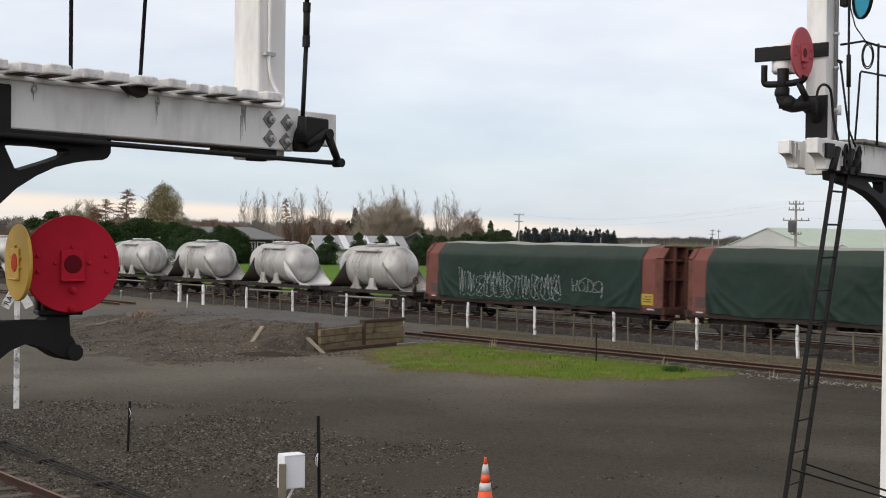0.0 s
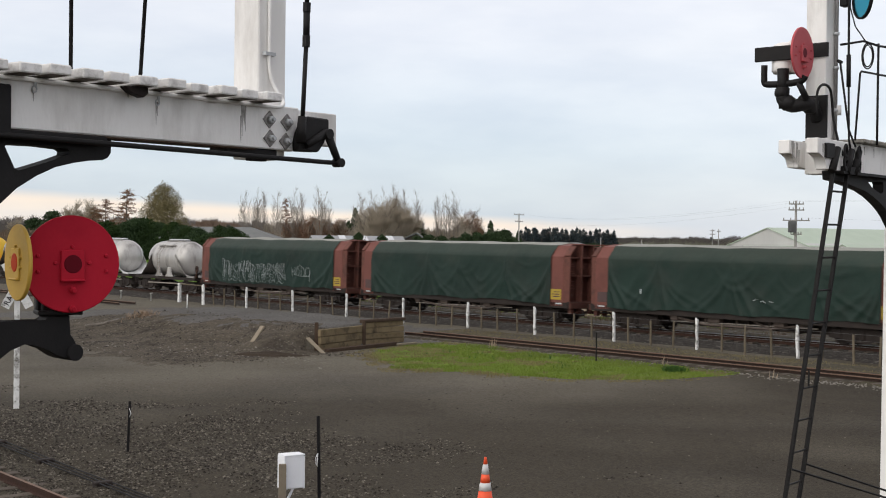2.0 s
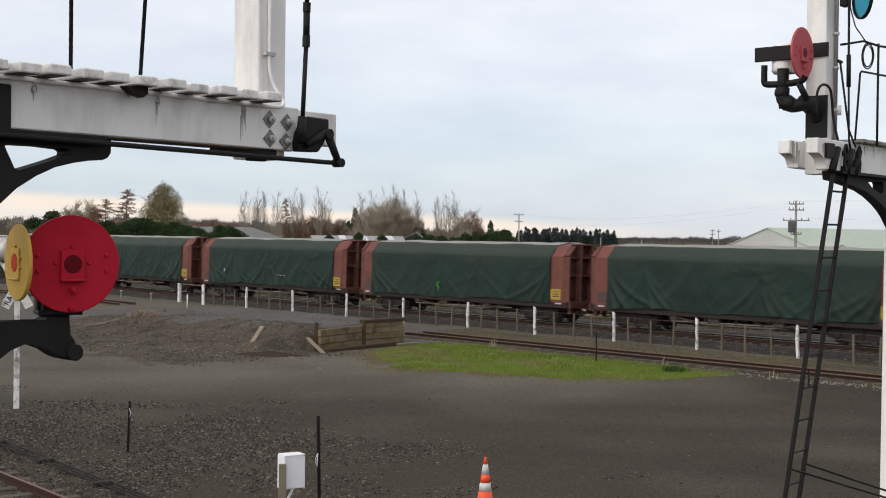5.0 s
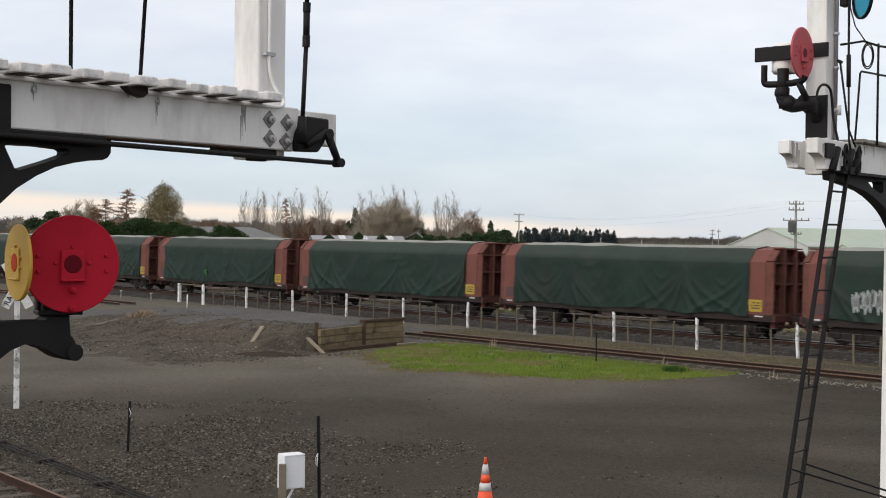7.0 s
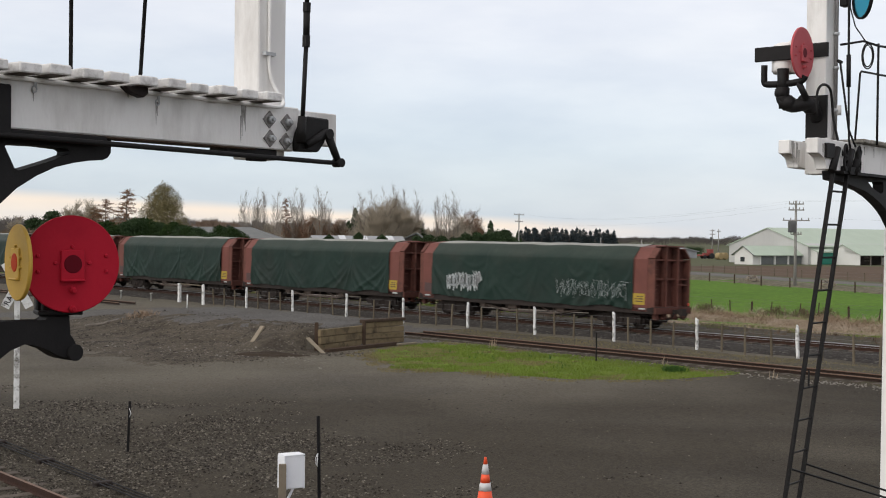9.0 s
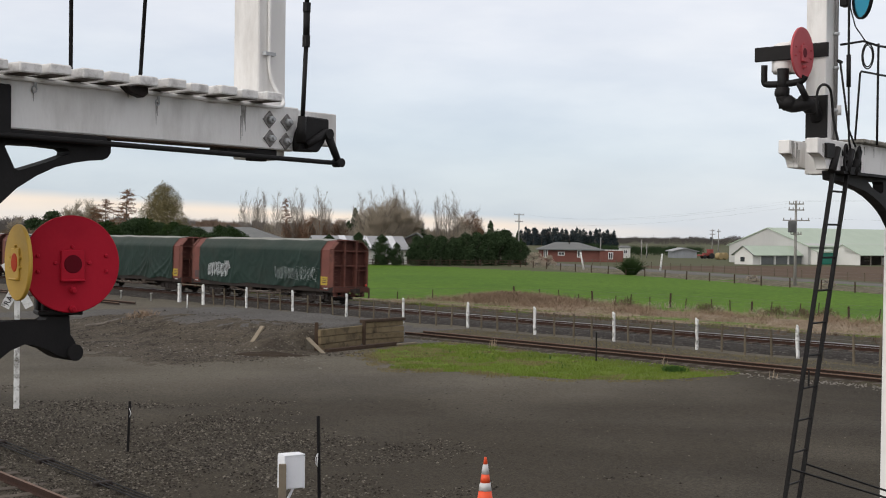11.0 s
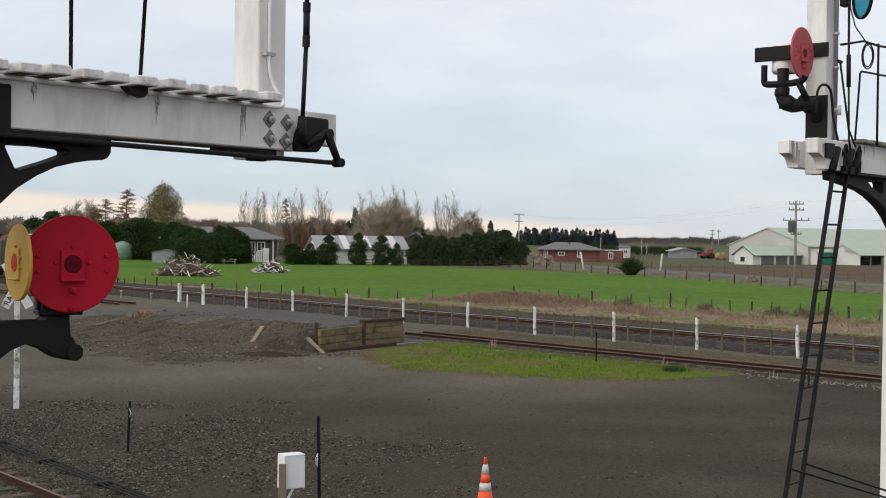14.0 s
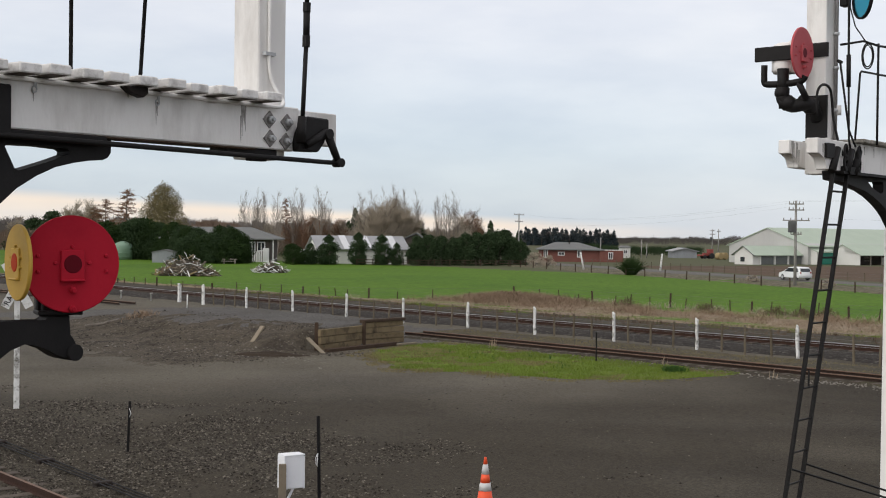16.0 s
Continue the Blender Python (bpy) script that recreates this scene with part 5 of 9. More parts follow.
# ---- bracket signals ----
BEAM_TURN = 39.5


def loc(u, v, z):
    """Bracket signal space: u along the beam, v towards the beam's front, z up."""
    return Vector((u, -v, z))


def disc(bm, centre, normal, r, t=0.012, n=40, rim=0.0):
    m = Matrix.Translation(centre) @ Vector(normal).to_track_quat("Z", "Y").to_matrix().to_4x4()
    lathe(bm, [(r - 0.004, -t), (r, -t * 0.5), (r, t * 0.5), (r - 0.004, t)], m, n)
    if rim:
        ring(bm, [(r + rim, -t), (r + rim, t * 1.5), (r - 0.002, t * 1.5), (r - 0.002, -t)], m, n)
    return m


def bolt(home, at, normal, size=0.075, turned=45, washer="pipe"):
    m = Matrix.Translation(at) @ Vector(normal).to_track_quat("Z", "Y").to_matrix().to_4x4()
    bm = bmesh.new()
    box(bm, m @ Vector((0, 0, 0.004)), (size, size, 0.010), m.to_3x3().to_4x4() @ pose(0, 0, 0, 0, 0, turned))
    w = part("washer", bm, M[washer], home)
    bm = bmesh.new()
    lathe(bm, [(size * 0.30, 0.006), (size * 0.30, 0.026), (size * 0.22, 0.030)], m, 6)
    lathe(bm, [(size * 0.15, 0.03), (size * 0.15, 0.046)], m, 10)
    part("nut", bm, M["galv"], w)


def beam_outline(u0, u1, z0, z1, ogee_left):
    o = [(u1, z0), (u1, z1), (u0, z1)]
    if ogee_left:
        h = z1 - z0
        o += [(u0, z1 - h * 0.5), (u0 + 0.05, z1 - h * 0.52)]
        o += [(u0 + 0.05 + 0.13 * math.sin(a), z0 + h * 0.48 * math.cos(a)) for a in np.linspace(0, math.pi / 2, 7)]
    else:
        o += [(u0, z0)]
    return o


def beam(home, u0, u1, v0, v1, z0, z1, ogee_left=False):
    bm = bmesh.new()
    m = Matrix(((1, 0, 0, 0), (0, 0, 1, 0), (0, 1, 0, 0), (0, 0, 0, 1)))
    prism(bm, beam_outline(u0, u1, z0, z1, ogee_left), -v1, -v0, m)
    return part("beam", bm, M["white_wood"], home, bevel=0.006)


UZ = Matrix(((1, 0, 0, 0), (0, 0, 1, 0), (0, 1, 0, 0), (0, 0, 0, 1)))

# the signal whose doll stands at the beam's far end
left = thing("bracket_signal", "white timber bracket signal with plank deck and black ironwork", "railway signal", pose(-1.0217, 7.1, 0, 0, 0, 90 - BEAM_TURN), "bracket signals")
bm = bmesh.new()
box(bm, loc(0, 0, 6.15), (0.203, 0.203, 3.1))
part("doll_post", bm, M["white_wood"], left, bevel=0.007)
beam(left, -3.6, 0.12, 0.1015, 0.19, 4.648, 4.885)
beam(left, -3.6, 0.715, -0.19, -0.1015, 4.72, 4.912)
bm = bmesh.new()
box(bm, (0, 0, 0), (0.113, 0.90, 0.046))
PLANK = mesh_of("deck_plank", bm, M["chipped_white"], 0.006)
# shade under the deck is put in as a darker material on downward faces
PLANK.materials.append(M["bare_board_and_shade"])
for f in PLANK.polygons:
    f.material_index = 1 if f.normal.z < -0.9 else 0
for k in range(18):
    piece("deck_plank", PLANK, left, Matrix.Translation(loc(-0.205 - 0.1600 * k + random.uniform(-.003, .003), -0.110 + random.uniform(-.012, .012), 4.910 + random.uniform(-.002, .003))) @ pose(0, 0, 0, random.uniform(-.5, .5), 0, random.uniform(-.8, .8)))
bm = bmesh.new()
path(bm, [loc(-0.035, 0.115, 7.6)] + smooth([loc(-0.035, 0.115, 5.20), loc(-0.035, 0.115, 5.12), loc(-0.02, 0.12, 5.03), loc(0.005, 0.15, 4.95), loc(0.0, 0.19, 4.905), loc(-0.04, 0.207, 4.878), loc(-0.14, 0.207, 4.874), loc(-0.4, 0.207, 4.874)]) + [loc(-3.6, 0.207, 4.868)], 0.011, 10)
part("conduit", bm, M["white_wood"], left)
for z in (5.17, 5.9, 6.6):
    bm = bmesh.new()
    box(bm, loc(-0.035, 0.112, z), (0.075, 0.03, 0.018))
    part("conduit_clip", bm, M["galv"], left)
for u in (-1.534, -0.849):
    bm = bmesh.new()
    lathe(bm, [(0.007, 0), (0.007, 0.03)], Matrix.Translation(loc(u, 0.205, 4.845)), 6)
    path(bm, [loc(u + 0.012 * math.cos(a), 0.198, 4.832 + 0.015 * math.sin(a)) for a in np.linspace(0, 6.3, 9)], 0.004, 5)
    part("pipe_hook", bm, M["galv"], left)
for u, z in ((-0.103, 4.805), (0.026, 4.799), (-0.097, 4.704), (0.017, 4.695)):
    bolt(left, loc(u, 0.19, z), (0, -1, 0), 0.066, 45, "washer")
for u, z, w, h in ((-0.280, 4.82, 0.026, 0.11), (-0.294, 4.79, 0.011, 0.17), (-0.272, 4.80, 0.012, 0.14), (-0.303, 4.74, 0.006, 0.14), (-0.845, 4.80, 0.012, 0.07), (-0.852, 4.77, 0.005, 0.10), (-1.535, 4.80, 0.008, 0.05), (-1.02, 4.855, 0.014, 0.03)):
    bm = bmesh.new()
    prism(bm, [(u - w / 2, z + h / 2), (u + w / 2, z + h / 2), (u + w * 0.25, z), (u + 0.002, z - h / 2), (u - w * 0.2, z - h * 0.1)], -0.1925, -0.1905, UZ)
    part("drip_stain", bm, M["streak"], left)
# crank and rods at the beam's end
bm = bmesh.new()
prism(bm, [(0.125, 4.838), (0.292, 4.834), (0.293, 4.775), (0.25, 4.70), (0.215, 4.647), (0.066, 4.643), (0.072, 4.70), (0.085, 4.765), (0.115, 4.78)], -0.255, -0.19, UZ)
part("crank_housing", bm, M["black"], left, bevel=0.008)
bm = bmesh.new()
rod(bm, loc(0.265, 0.27, 4.745), loc(0.350, 0.27, 4.597), 0.024, 0.020, 10)
rod(bm, loc(0.10, 0.265, 4.675), loc(0.25, 0.265, 4.755), 0.020, 0.024, 10)
lathe(bm, [(0.029, -0.025), (0.029, 0.025)], Matrix.Translation(loc(0.26, 0.27, 4.748)) @ pose(0, 0, 0, 90), 14)
lathe(bm, [(0.025, -0.03), (0.025, 0.03)], Matrix.Translation(loc(0.350, 0.27, 4.594)) @ pose(0, 0, 0, 90), 14)
part("crank_arm", bm, M["black"], left)
bm = bmesh.new()
rod(bm, loc(0.055, 0.27, 4.69), loc(0.068, 0.27, 4.83), 0.030, 0.024, 10)
rod(bm, loc(0.068, 0.27, 4.80), loc(0.090, 0.27, 5.22), 0.013, n=10)
rod(bm, loc(0.090, 0.27, 5.21), loc(0.091, 0.27, 5.27), 0.024, n=6)
rod(bm, loc(0.091, 0.27, 5.27), loc(0.092, 0.27, 5.40), 0.019, n=10)
rod(bm, loc(0.092, 0.27, 5.40), loc(0.093, 0.27, 5.45), 0.024, n=6)
rod(bm, loc(0.093, 0.27, 5.45), loc(0.11, 0.27, 7.4), 0.013, n=10)
part("pull_rod", bm, M["black"], left, "black signal rod with a turnbuckle")
bm = bmesh.new()
rod(bm, loc(-3.0, 0.20, 4.628), loc(0.35, 0.27, 4.592), 0.013, n=8)
part("long_rod", bm, M["black"], left)
bm = bmesh.new()
box(bm, loc(-0.2, 0.10, 4.628), (0.36, 0.14, 0.04))
box(bm, loc(-0.11, 0.10, 4.60), (0.12, 0.05, 0.03))
part("bearing_plate", bm, M["black"], left, bevel=0.006)
for u, z0, v in ((-1.34, 4.93, 0.19), (-1.005, 4.87, 0.26)):
    bm = bmesh.new()
    rod(bm, loc(u, v, z0), loc(u + (0.0 if u < -1.2 else 0.13), v, 6.8), 0.0095, n=8)
    part("stay_rod", bm, M["black"], left)
bm = bmesh.new()
prism(bm, [(-1.10, 4.886), (-0.965, 4.892), (-0.96, 4.862), (-0.99, 4.838), (-1.06, 4.856)], -0.275, -0.225, UZ)
part("rod_guide", bm, M["frame_dark"], left, bevel=0.004)
# mast, its strap and the cast bracket under the beam
bm = bmesh.new()
box(bm, loc(-1.93, 0, 4.3), (0.32, 0.20, 9.2))
part("mast", bm, M["white_wood"], left, bevel=0.01)
bm = bmesh.new()
box(bm, loc(-1.79, 0.205, 4.73), (0.26, 0.03, 0.22))
part("strap", bm, M["black"], left, bevel=0.006)
bm = bmesh.new()
outer = [(-1.085, 4.645), (-1.085, 4.575), (-1.10, 4.55), (-1.135, 4.535), (-1.20, 4.530), (-1.29, 4.515), (-1.39, 4.49), (-1.49, 4.445), (-1.59, 4.385), (-1.67, 4.315), (-1.74, 4.22)]
prism(bm, outer + [(-1.90, 4.15), (-1.90, 4.645)], -0.15, -0.045, UZ)
solid = part("bracket", bm, M["black"], left)


def cut_hole(solid, home, outline):
    """Cut a through opening across a cast bracket."""
    hole = bmesh.new()
    prism(hole, outline, -0.6, 0.4, UZ)
    bmesh.ops.recalc_face_normals(hole, faces=list(hole.faces))
    me = bpy.data.meshes.new("cut")
    hole.to_mesh(me)
    hole.free()
    cutter = new("cut", me)
    cutter.matrix_basis = home.matrix_basis
    mod = solid.modifiers.new("cut", "BOOLEAN")
    mod.object, mod.operation, mod.solver = cutter, "DIFFERENCE", "EXACT"
    bpy.context.view_layer.update()
    whole = bpy.data.meshes.new_from_object(solid.evaluated_get(bpy.context.evaluated_depsgraph_get()))
    solid.modifiers.clear()
    solid.data = whole
    bpy.data.objects.remove(cutter)


cut_hole(solid, left, [(-1.33, 4.578), (-1.312, 4.568), (-1.315, 4.553), (-1.40, 4.522), (-1.50, 4.490), (-1.58, 4.466), (-1.60, 4.474), (-1.65, 4.570), (-1.64, 4.582), (-1.45, 4.584)])
# thin dark strip added to draw the shaded underside of the beam
bm = bmesh.new()
box(bm, loc(-0.95, 0.145, 4.6415), (1.5, 0.10, 0.011))
part("soffit_plate", bm, M["dark_timber"], left, bevel=0.004)
bm = bmesh.new()
box(bm, loc(-1.44, 0.10, 4.628), (0.6, 0.2, 0.035))
part("bracket_flange", bm, M["black"], left, bevel=0.006)


def disc_signal(name, label, m, red, red_turn, yellow, red_r, yellow_r, red_off, yellow_off, centre_z):
    """A ground-type disc signal: a red disc and, square to it, a smaller yellow one, on one spindle."""
    home = thing(name, label, "railway signal", m, "disc signals")
    rn = Vector((math.sin(radians(red_turn)), -math.cos(radians(red_turn)), 0))
    yn = Vector((math.sin(radians(red_turn - 88)), -math.cos(radians(red_turn - 88)), 0))
    for nrm, r, off, mat, glass, nm in ((rn, red_r, red_off, red, "lens_red", "red_disc"), (yn, yellow_r, yellow_off, yellow, "lens_orange", "yellow_disc")):
        if r <= 0:
            continue
        c = Vector((0.010 if r > 0.233 else 0.0, 0, centre_z)) + nrm * off + (rn * 0.10 + Vector((0, 0, 0.008)) if nm == "yellow_disc" and r > 0.15 else Vector())
        bm = bmesh.new()
        dm = disc(bm, c, nrm, r, 0.010, 48)
        d = part(nm, bm, M[mat], home)
        k = r / 0.234
        up = dm.to_3x3().inverted() @ Vector((0, 0, 1))
        side = dm.to_3x3().inverted() @ Vector((0, 0, 1)).cross(nrm)
        spin = dm.to_3x3().to_4x4()

        def on(a, b, h):
            return dm @ (side * a + up * b + Vector((0, 0, h)))

        bm = bmesh.new()
        rot = Matrix((Vector((0, 0, 1)).cross(nrm), nrm, Vector((0, 0, 1)))).transposed().to_4x4()
        flat = 1.0 if nm == "red_disc" else 0.75
        lk = k if nm == "red_disc" else 1.3 * k
        box(bm, on(0, -0.005, 0.018 * flat), (0.115 * lk, 0.016 * flat, 0.145 * lk), rot)
        box(bm, on(0, -0.078 * lk, 0.026 * flat), (0.115 * lk, 0.032 * flat, 0.010), rot)
        part("lens_plate", bm, M[mat], d, bevel=0.004)
        bm = bmesh.new()
        disc(bm, on(0, 0.0, 0.024 * flat), nrm, 0.044 * lk, 0.004, 24)
        part("lens", bm, M[glass], d)
        for a, b in ((-0.165, 0.04), (-0.165, -0.035), (0.165, 0.04), (0.165, -0.035), (-0.082, 0.005), (0.082, 0.005), (0, 0.083)) if nm == "red_disc" else ((-0.09, 0.03), (-0.09, -0.03), (0.09, 0.03), (0.09, -0.03), (0, 0.083), (0, 0.10)):
            bm = bmesh.new()
            lathe(bm, [(0.010 * k, 0.008), (0.010 * k, 0.016), (0.006 * k, 0.022)], Matrix.Translation(on(a * k, b * k, 0)) @ dm.to_3x3().to_4x4(), 8)
            part("rivet", bm, M[mat], d)
        if nm == "red_disc":
            for b in (-0.125, -0.215):
                bm = bmesh.new()
                lathe(bm, [(0.018 * k, 0.008), (0.018 * k, 0.03), (0.010 * k, 0.036)], Matrix.Translation(on(0, b * k, 0)) @ dm.to_3x3().to_4x4(), 6)
                lathe(bm, [(0.010 * k, 0.03), (0.010 * k, 0.05)], Matrix.Translation(on(0, b * k, 0)) @ dm.to_3x3().to_4x4(), 8)
                part("bolt", bm, M[mat], d)
    return home


ds = disc_signal("disc_signal", "red and yellow disc signal on a black cast bracket arm", pose(-1.848, 6.25, 0), "red_disc", 34, "yellow_disc", 0.234, 0.180, 0.105, 0.242, 4.038)
bm = bmesh.new()
box(bm, (-0.02, 0, 3.802), (0.21, 0.17, 0.022), pose(0, 0, 0, 0, 0, 25))
part("base_plate", bm, M["black"], ds, bevel=0.005)
bm = bmesh.new()
box(bm, (-0.04, 0.0, 3.90), (0.13, 0.11, 0.20), pose(0, 0, 0, 0, 0, 25))
rod(bm, (0, 0, 3.9), (0, 0, 4.2), 0.03, n=10)
part("spindle_case", bm, M["black"], ds, bevel=0.012)
bm = bmesh.new()
box(bm, (-0.095, -0.01, 3.866), (0.062, 0.09, 0.112), pose(0, 0, 0, 0, 0, 25))
part("lamp_socket", bm, M["black"], ds, bevel=0.006)
arm_m = pose(-0.012, 0, 0, 0, 0, 90 - BEAM_TURN) @ UZ
bm = bmesh.new()
prism(bm, [(0.032, 3.79), (0.030, 3.72), (0.024, 3.69), (0.045, 3.665), (0.075, 3.64), (0.080, 3.60), (0.055, 3.575), (0.0, 3.575), (-0.05, 3.595), (-0.10, 3.63), (-0.16, 3.66), (-0.22, 3.668), (-0.30, 3.64), (-0.42, 3.55), (-0.55, 3.42), (-0.62, 3.42), (-0.62, 3.80), (-0.42, 3.775), (-0.10, 3.762), (-0.09, 3.79)], -0.045, 0.045, arm_m)
part("bracket_arm", bm, M["black"], ds, bevel=0.008)
bm = bmesh.new()
lathe(bm, [(0.04, -0.055), (0.04, 0.055)], pose(0, 0, 0, 0, 0, 90 - BEAM_TURN) @ Matrix.Translation((0.045, 0, 3.605)) @ pose(0, 0, 0, 90), 18)
part("pivot_boss", bm, M["black"], ds)

# the signal whose doll stands at the beam's near end
right = thing("bracket_signal", "white bracket signal with black ladder, handrails and rods", "railway signal", pose(3.2235, 11.0, 0, 0, 0, 90 - BEAM_TURN), "bracket signals")
bm = bmesh.new()
box(bm, loc(-0.012, -0.018, 6.425), (0.178, 0.178, 3.35))
part("doll_post", bm, M["white_wood"], right, bevel=0.007)
beam(right, -0.54, 4.0, 0.1015, 0.20, 4.775, 5.025, True)
beam(right, -0.42, 4.0, -0.20, -0.1015, 4.80, 5.025, True)
bm = bmesh.new()
box(bm, (0, 0, 0), (0.130, 0.56, 0.034))
SHORT_PLANK = mesh_of("deck_plank", bm, M["mossy_board"], 0.006)
for k in range(18):
    piece("deck_plank", SHORT_PLANK, right, Matrix.Translation(loc(0.30 + 0.166 * k, 0.0 + random.uniform(-.01, .01), 5.044)) @ pose(0, 0, 0, 0, 0, random.uniform(-.8, .8)))
for u, z, w, h, v in ((-0.44, 4.93, 0.04, 0.10, 0.20), (-0.36, 4.94, 0.05, 0.16, -0.1015), (-0.33, 4.90, 0.02, 0.2, -0.1015), (-0.27, 4.92, 0.04, 0.18, -0.1015), (-0.23, 4.88, 0.02, 0.14, -0.1015), (0.66, 4.96, 0.014, 0.08, 0.20), (1.02, 4.94, 0.012, 0.12, 0.20), (0.44, 4.97, 0.02, 0.07, 0.20)):
    bm = bmesh.new()
    prism(bm, [(u - w / 2, z + h / 2), (u + w / 2, z + h / 2), (u + w * 0.25, z), (u + 0.002, z - h / 2), (u - w * 0.2, z - h * 0.1)], -v - 0.0025, -v - 0.0005, UZ)
    part("drip_stain", bm, M["streak"], right)
bm = bmesh.new()
prism(bm, [(1.84, -0.4), (2.20, -0.4), (2.16, 6.4), (1.88, 6.4)], -0.15, 0.15, UZ)
part("mast", bm, M["white_wood"], right, bevel=0.01)
for z in (0.9, 2.05, 2.55, 3.4):
    bolt(right, loc(1.95, 0.15, z), (0, -1, 0), 0.06, 0, "white_wood")
    bolt(right, loc(1.86, 0.0, z + 0.02), (-1, 0, 0), 0.06, 0, "white_wood")
bm = bmesh.new()
prism(bm, [(-0.13, 4.775), (1.9, 4.775), (1.9, 3.7), (1.6, 4.02), (1.4, 4.27), (1.208, 4.407), (1.109, 4.462), (0.97, 4.52), (0.766, 4.586), (0.568, 4.63), (0.314, 4.661), (0.068, 4.69), (-0.11, 4.702)], -0.16, -0.06, UZ)
web = part("bracket", bm, M["black"], right)
cut_hole(web, right, [(0.66, 4.718), (0.99, 4.722), (1.01, 4.70), (1.005, 4.634), (0.95, 4.612), (0.90, 4.625), (0.80, 4.645), (0.72, 4.672), (0.65, 4.705)])
cut_hole(web, right, [(1.10, 4.72), (1.11, 4.60), (1.16, 4.56), (1.24, 4.52), (1.40, 4.42), (1.62, 4.24), (1.72, 4.30), (1.72, 4.72)])
bm = bmesh.new()
box(bm, loc(0.95, 0.16, 4.762), (2.1, 0.16, 0.022))
part("bracket_flange", bm, M["black"], right)
bm = bmesh.new()
path(bm, [loc(0.06, 0.092, 7.6), loc(0.06, 0.092, 5.03)], 0.018, 8)
part("conduit", bm, M["dull_pipe"], right)
for z in (5.95, 5.66, 5.3):
    bm = bmesh.new()
    lathe(bm, [(0.026, -0.012), (0.026, 0.012)], Matrix.Translation(loc(0.06, 0.092, z)), 10)
    part("conduit_clip", bm, M["galv"], right)
bm = bmesh.new()
box(bm, loc(0.1, 0.15, 6.3), (0.09, 0.07, 0.24))
part("junction_box", bm, M["black"], right, bevel=0.008)
bm = bmesh.new()
lathe(bm, [(0.035, -0.02), (0.035, 0.06)], Matrix.Translation(loc(0.085, 0.098, 5.28)), 12)
part("conduit_joint", bm, M["white_wood"], right)
# ladder leaning against the beam
lad = part("ladder", bmesh.new(), M["black"], right, "black steel ladder")


def ladder_v(z):
    return 0.19 + 0.138 * (z - 4.69)


for u in (-0.225, 0.075):
    bm = bmesh.new()
    a, b = loc(u, ladder_v(-0.4), -0.4), loc(u, ladder_v(4.80), 4.80)
    m = (b - a).to_track_quat("Z", "X").to_matrix().to_4x4()
    box(bm, (a + b) / 2, (0.030, 0.030, (b - a).length), pose(0, 0, 0, math.degrees(math.atan(0.138)), 0, 0))
    part("stile", bm, M["black"], lad)
for k in range(17):
    z = 4.60 - 0.278 * k
    bm = bmesh.new()
    rod(bm, loc(-0.24, ladder_v(z), z), loc(0.08, ladder_v(z), z), 0.009, n=6)
    part("rung", bm, M["black"], lad)
for u in (-0.24, 0.08):
    bm = bmesh.new()
    rod(bm, loc(u, ladder_v(2.25), 2.25), loc(1.95, 0.14, 1.63 + 0.06 * (u > 0)), 0.010, n=6)
    part("stay", bm, M["black"], lad)
# rods, chain and handrails round the doll
bm = bmesh.new()
path(bm, [loc(0.15, 0.215, 4.85), loc(0.072, 0.21, 5.05), loc(0.05, 0.21, 5.50)], 0.009, 6)
rod(bm, loc(0.05, 0.21, 5.49), loc(0.041, 0.21, 5.76), 0.020, n=8)
rod(bm, loc(0.041, 0.21, 5.75), loc(0.01, 0.21, 7.2), 0.010, n=6)
part("pull_rod", bm, M["black"], right)
bm = bmesh.new()
path(bm, [loc(-0.137, 0.21, 5.68), loc(0.041, 0.22, 5.127), loc(0.193, 0.22, 4.99)], 0.009, 6)
rod(bm, loc(-0.18, 0.21, 5.685), loc(-0.11, 0.21, 5.68), 0.014, n=6)
part("lever_rod", bm, M["black"], right)
for u in (-0.05, 0.24):
    bm = bmesh.new()
    for j in range(2):
        zz = 4.93 - 0.09 * j
        path(bm, [loc(u + 0.028 * math.cos(a), 0.235, zz + 0.065 * math.sin(a)) for a in np.linspace(0, 2 * math.pi, 13)], 0.011, 6)
    part("shackle", bm, M["black"], right)
bm = bmesh.new()
for u in (-0.30, 0.0, 0.16):
    rod(bm, loc(u, 0.22, 4.76), loc(u + 0.12, 0.22, 4.96), 0.035, 0.028, 8)
box(bm, loc(-0.33, 0.21, 4.93), (0.16, 0.03, 0.12))
box(bm, loc(0.1, 0.215, 4.79), (0.34, 0.05, 0.05))
part("crank", bm, M["black"], right)
bm = bmesh.new()
hook = [loc(-0.404, 0.13, 5.215), loc(-0.41, 0.13, 5.39), loc(-0.345, 0.13, 5.463), loc(-0.254, 0.13, 5.485), loc(-0.16, 0.13, 5.465), loc(-0.111, 0.13, 5.39), loc(-0.092, 0.14, 5.216), loc(-0.06, 0.17, 5.03), loc(-0.04, 0.21, 4.90)]
path(bm, smooth(hook, 4), 0.011, 8)
part("hook_rod", bm, M["black"], right)
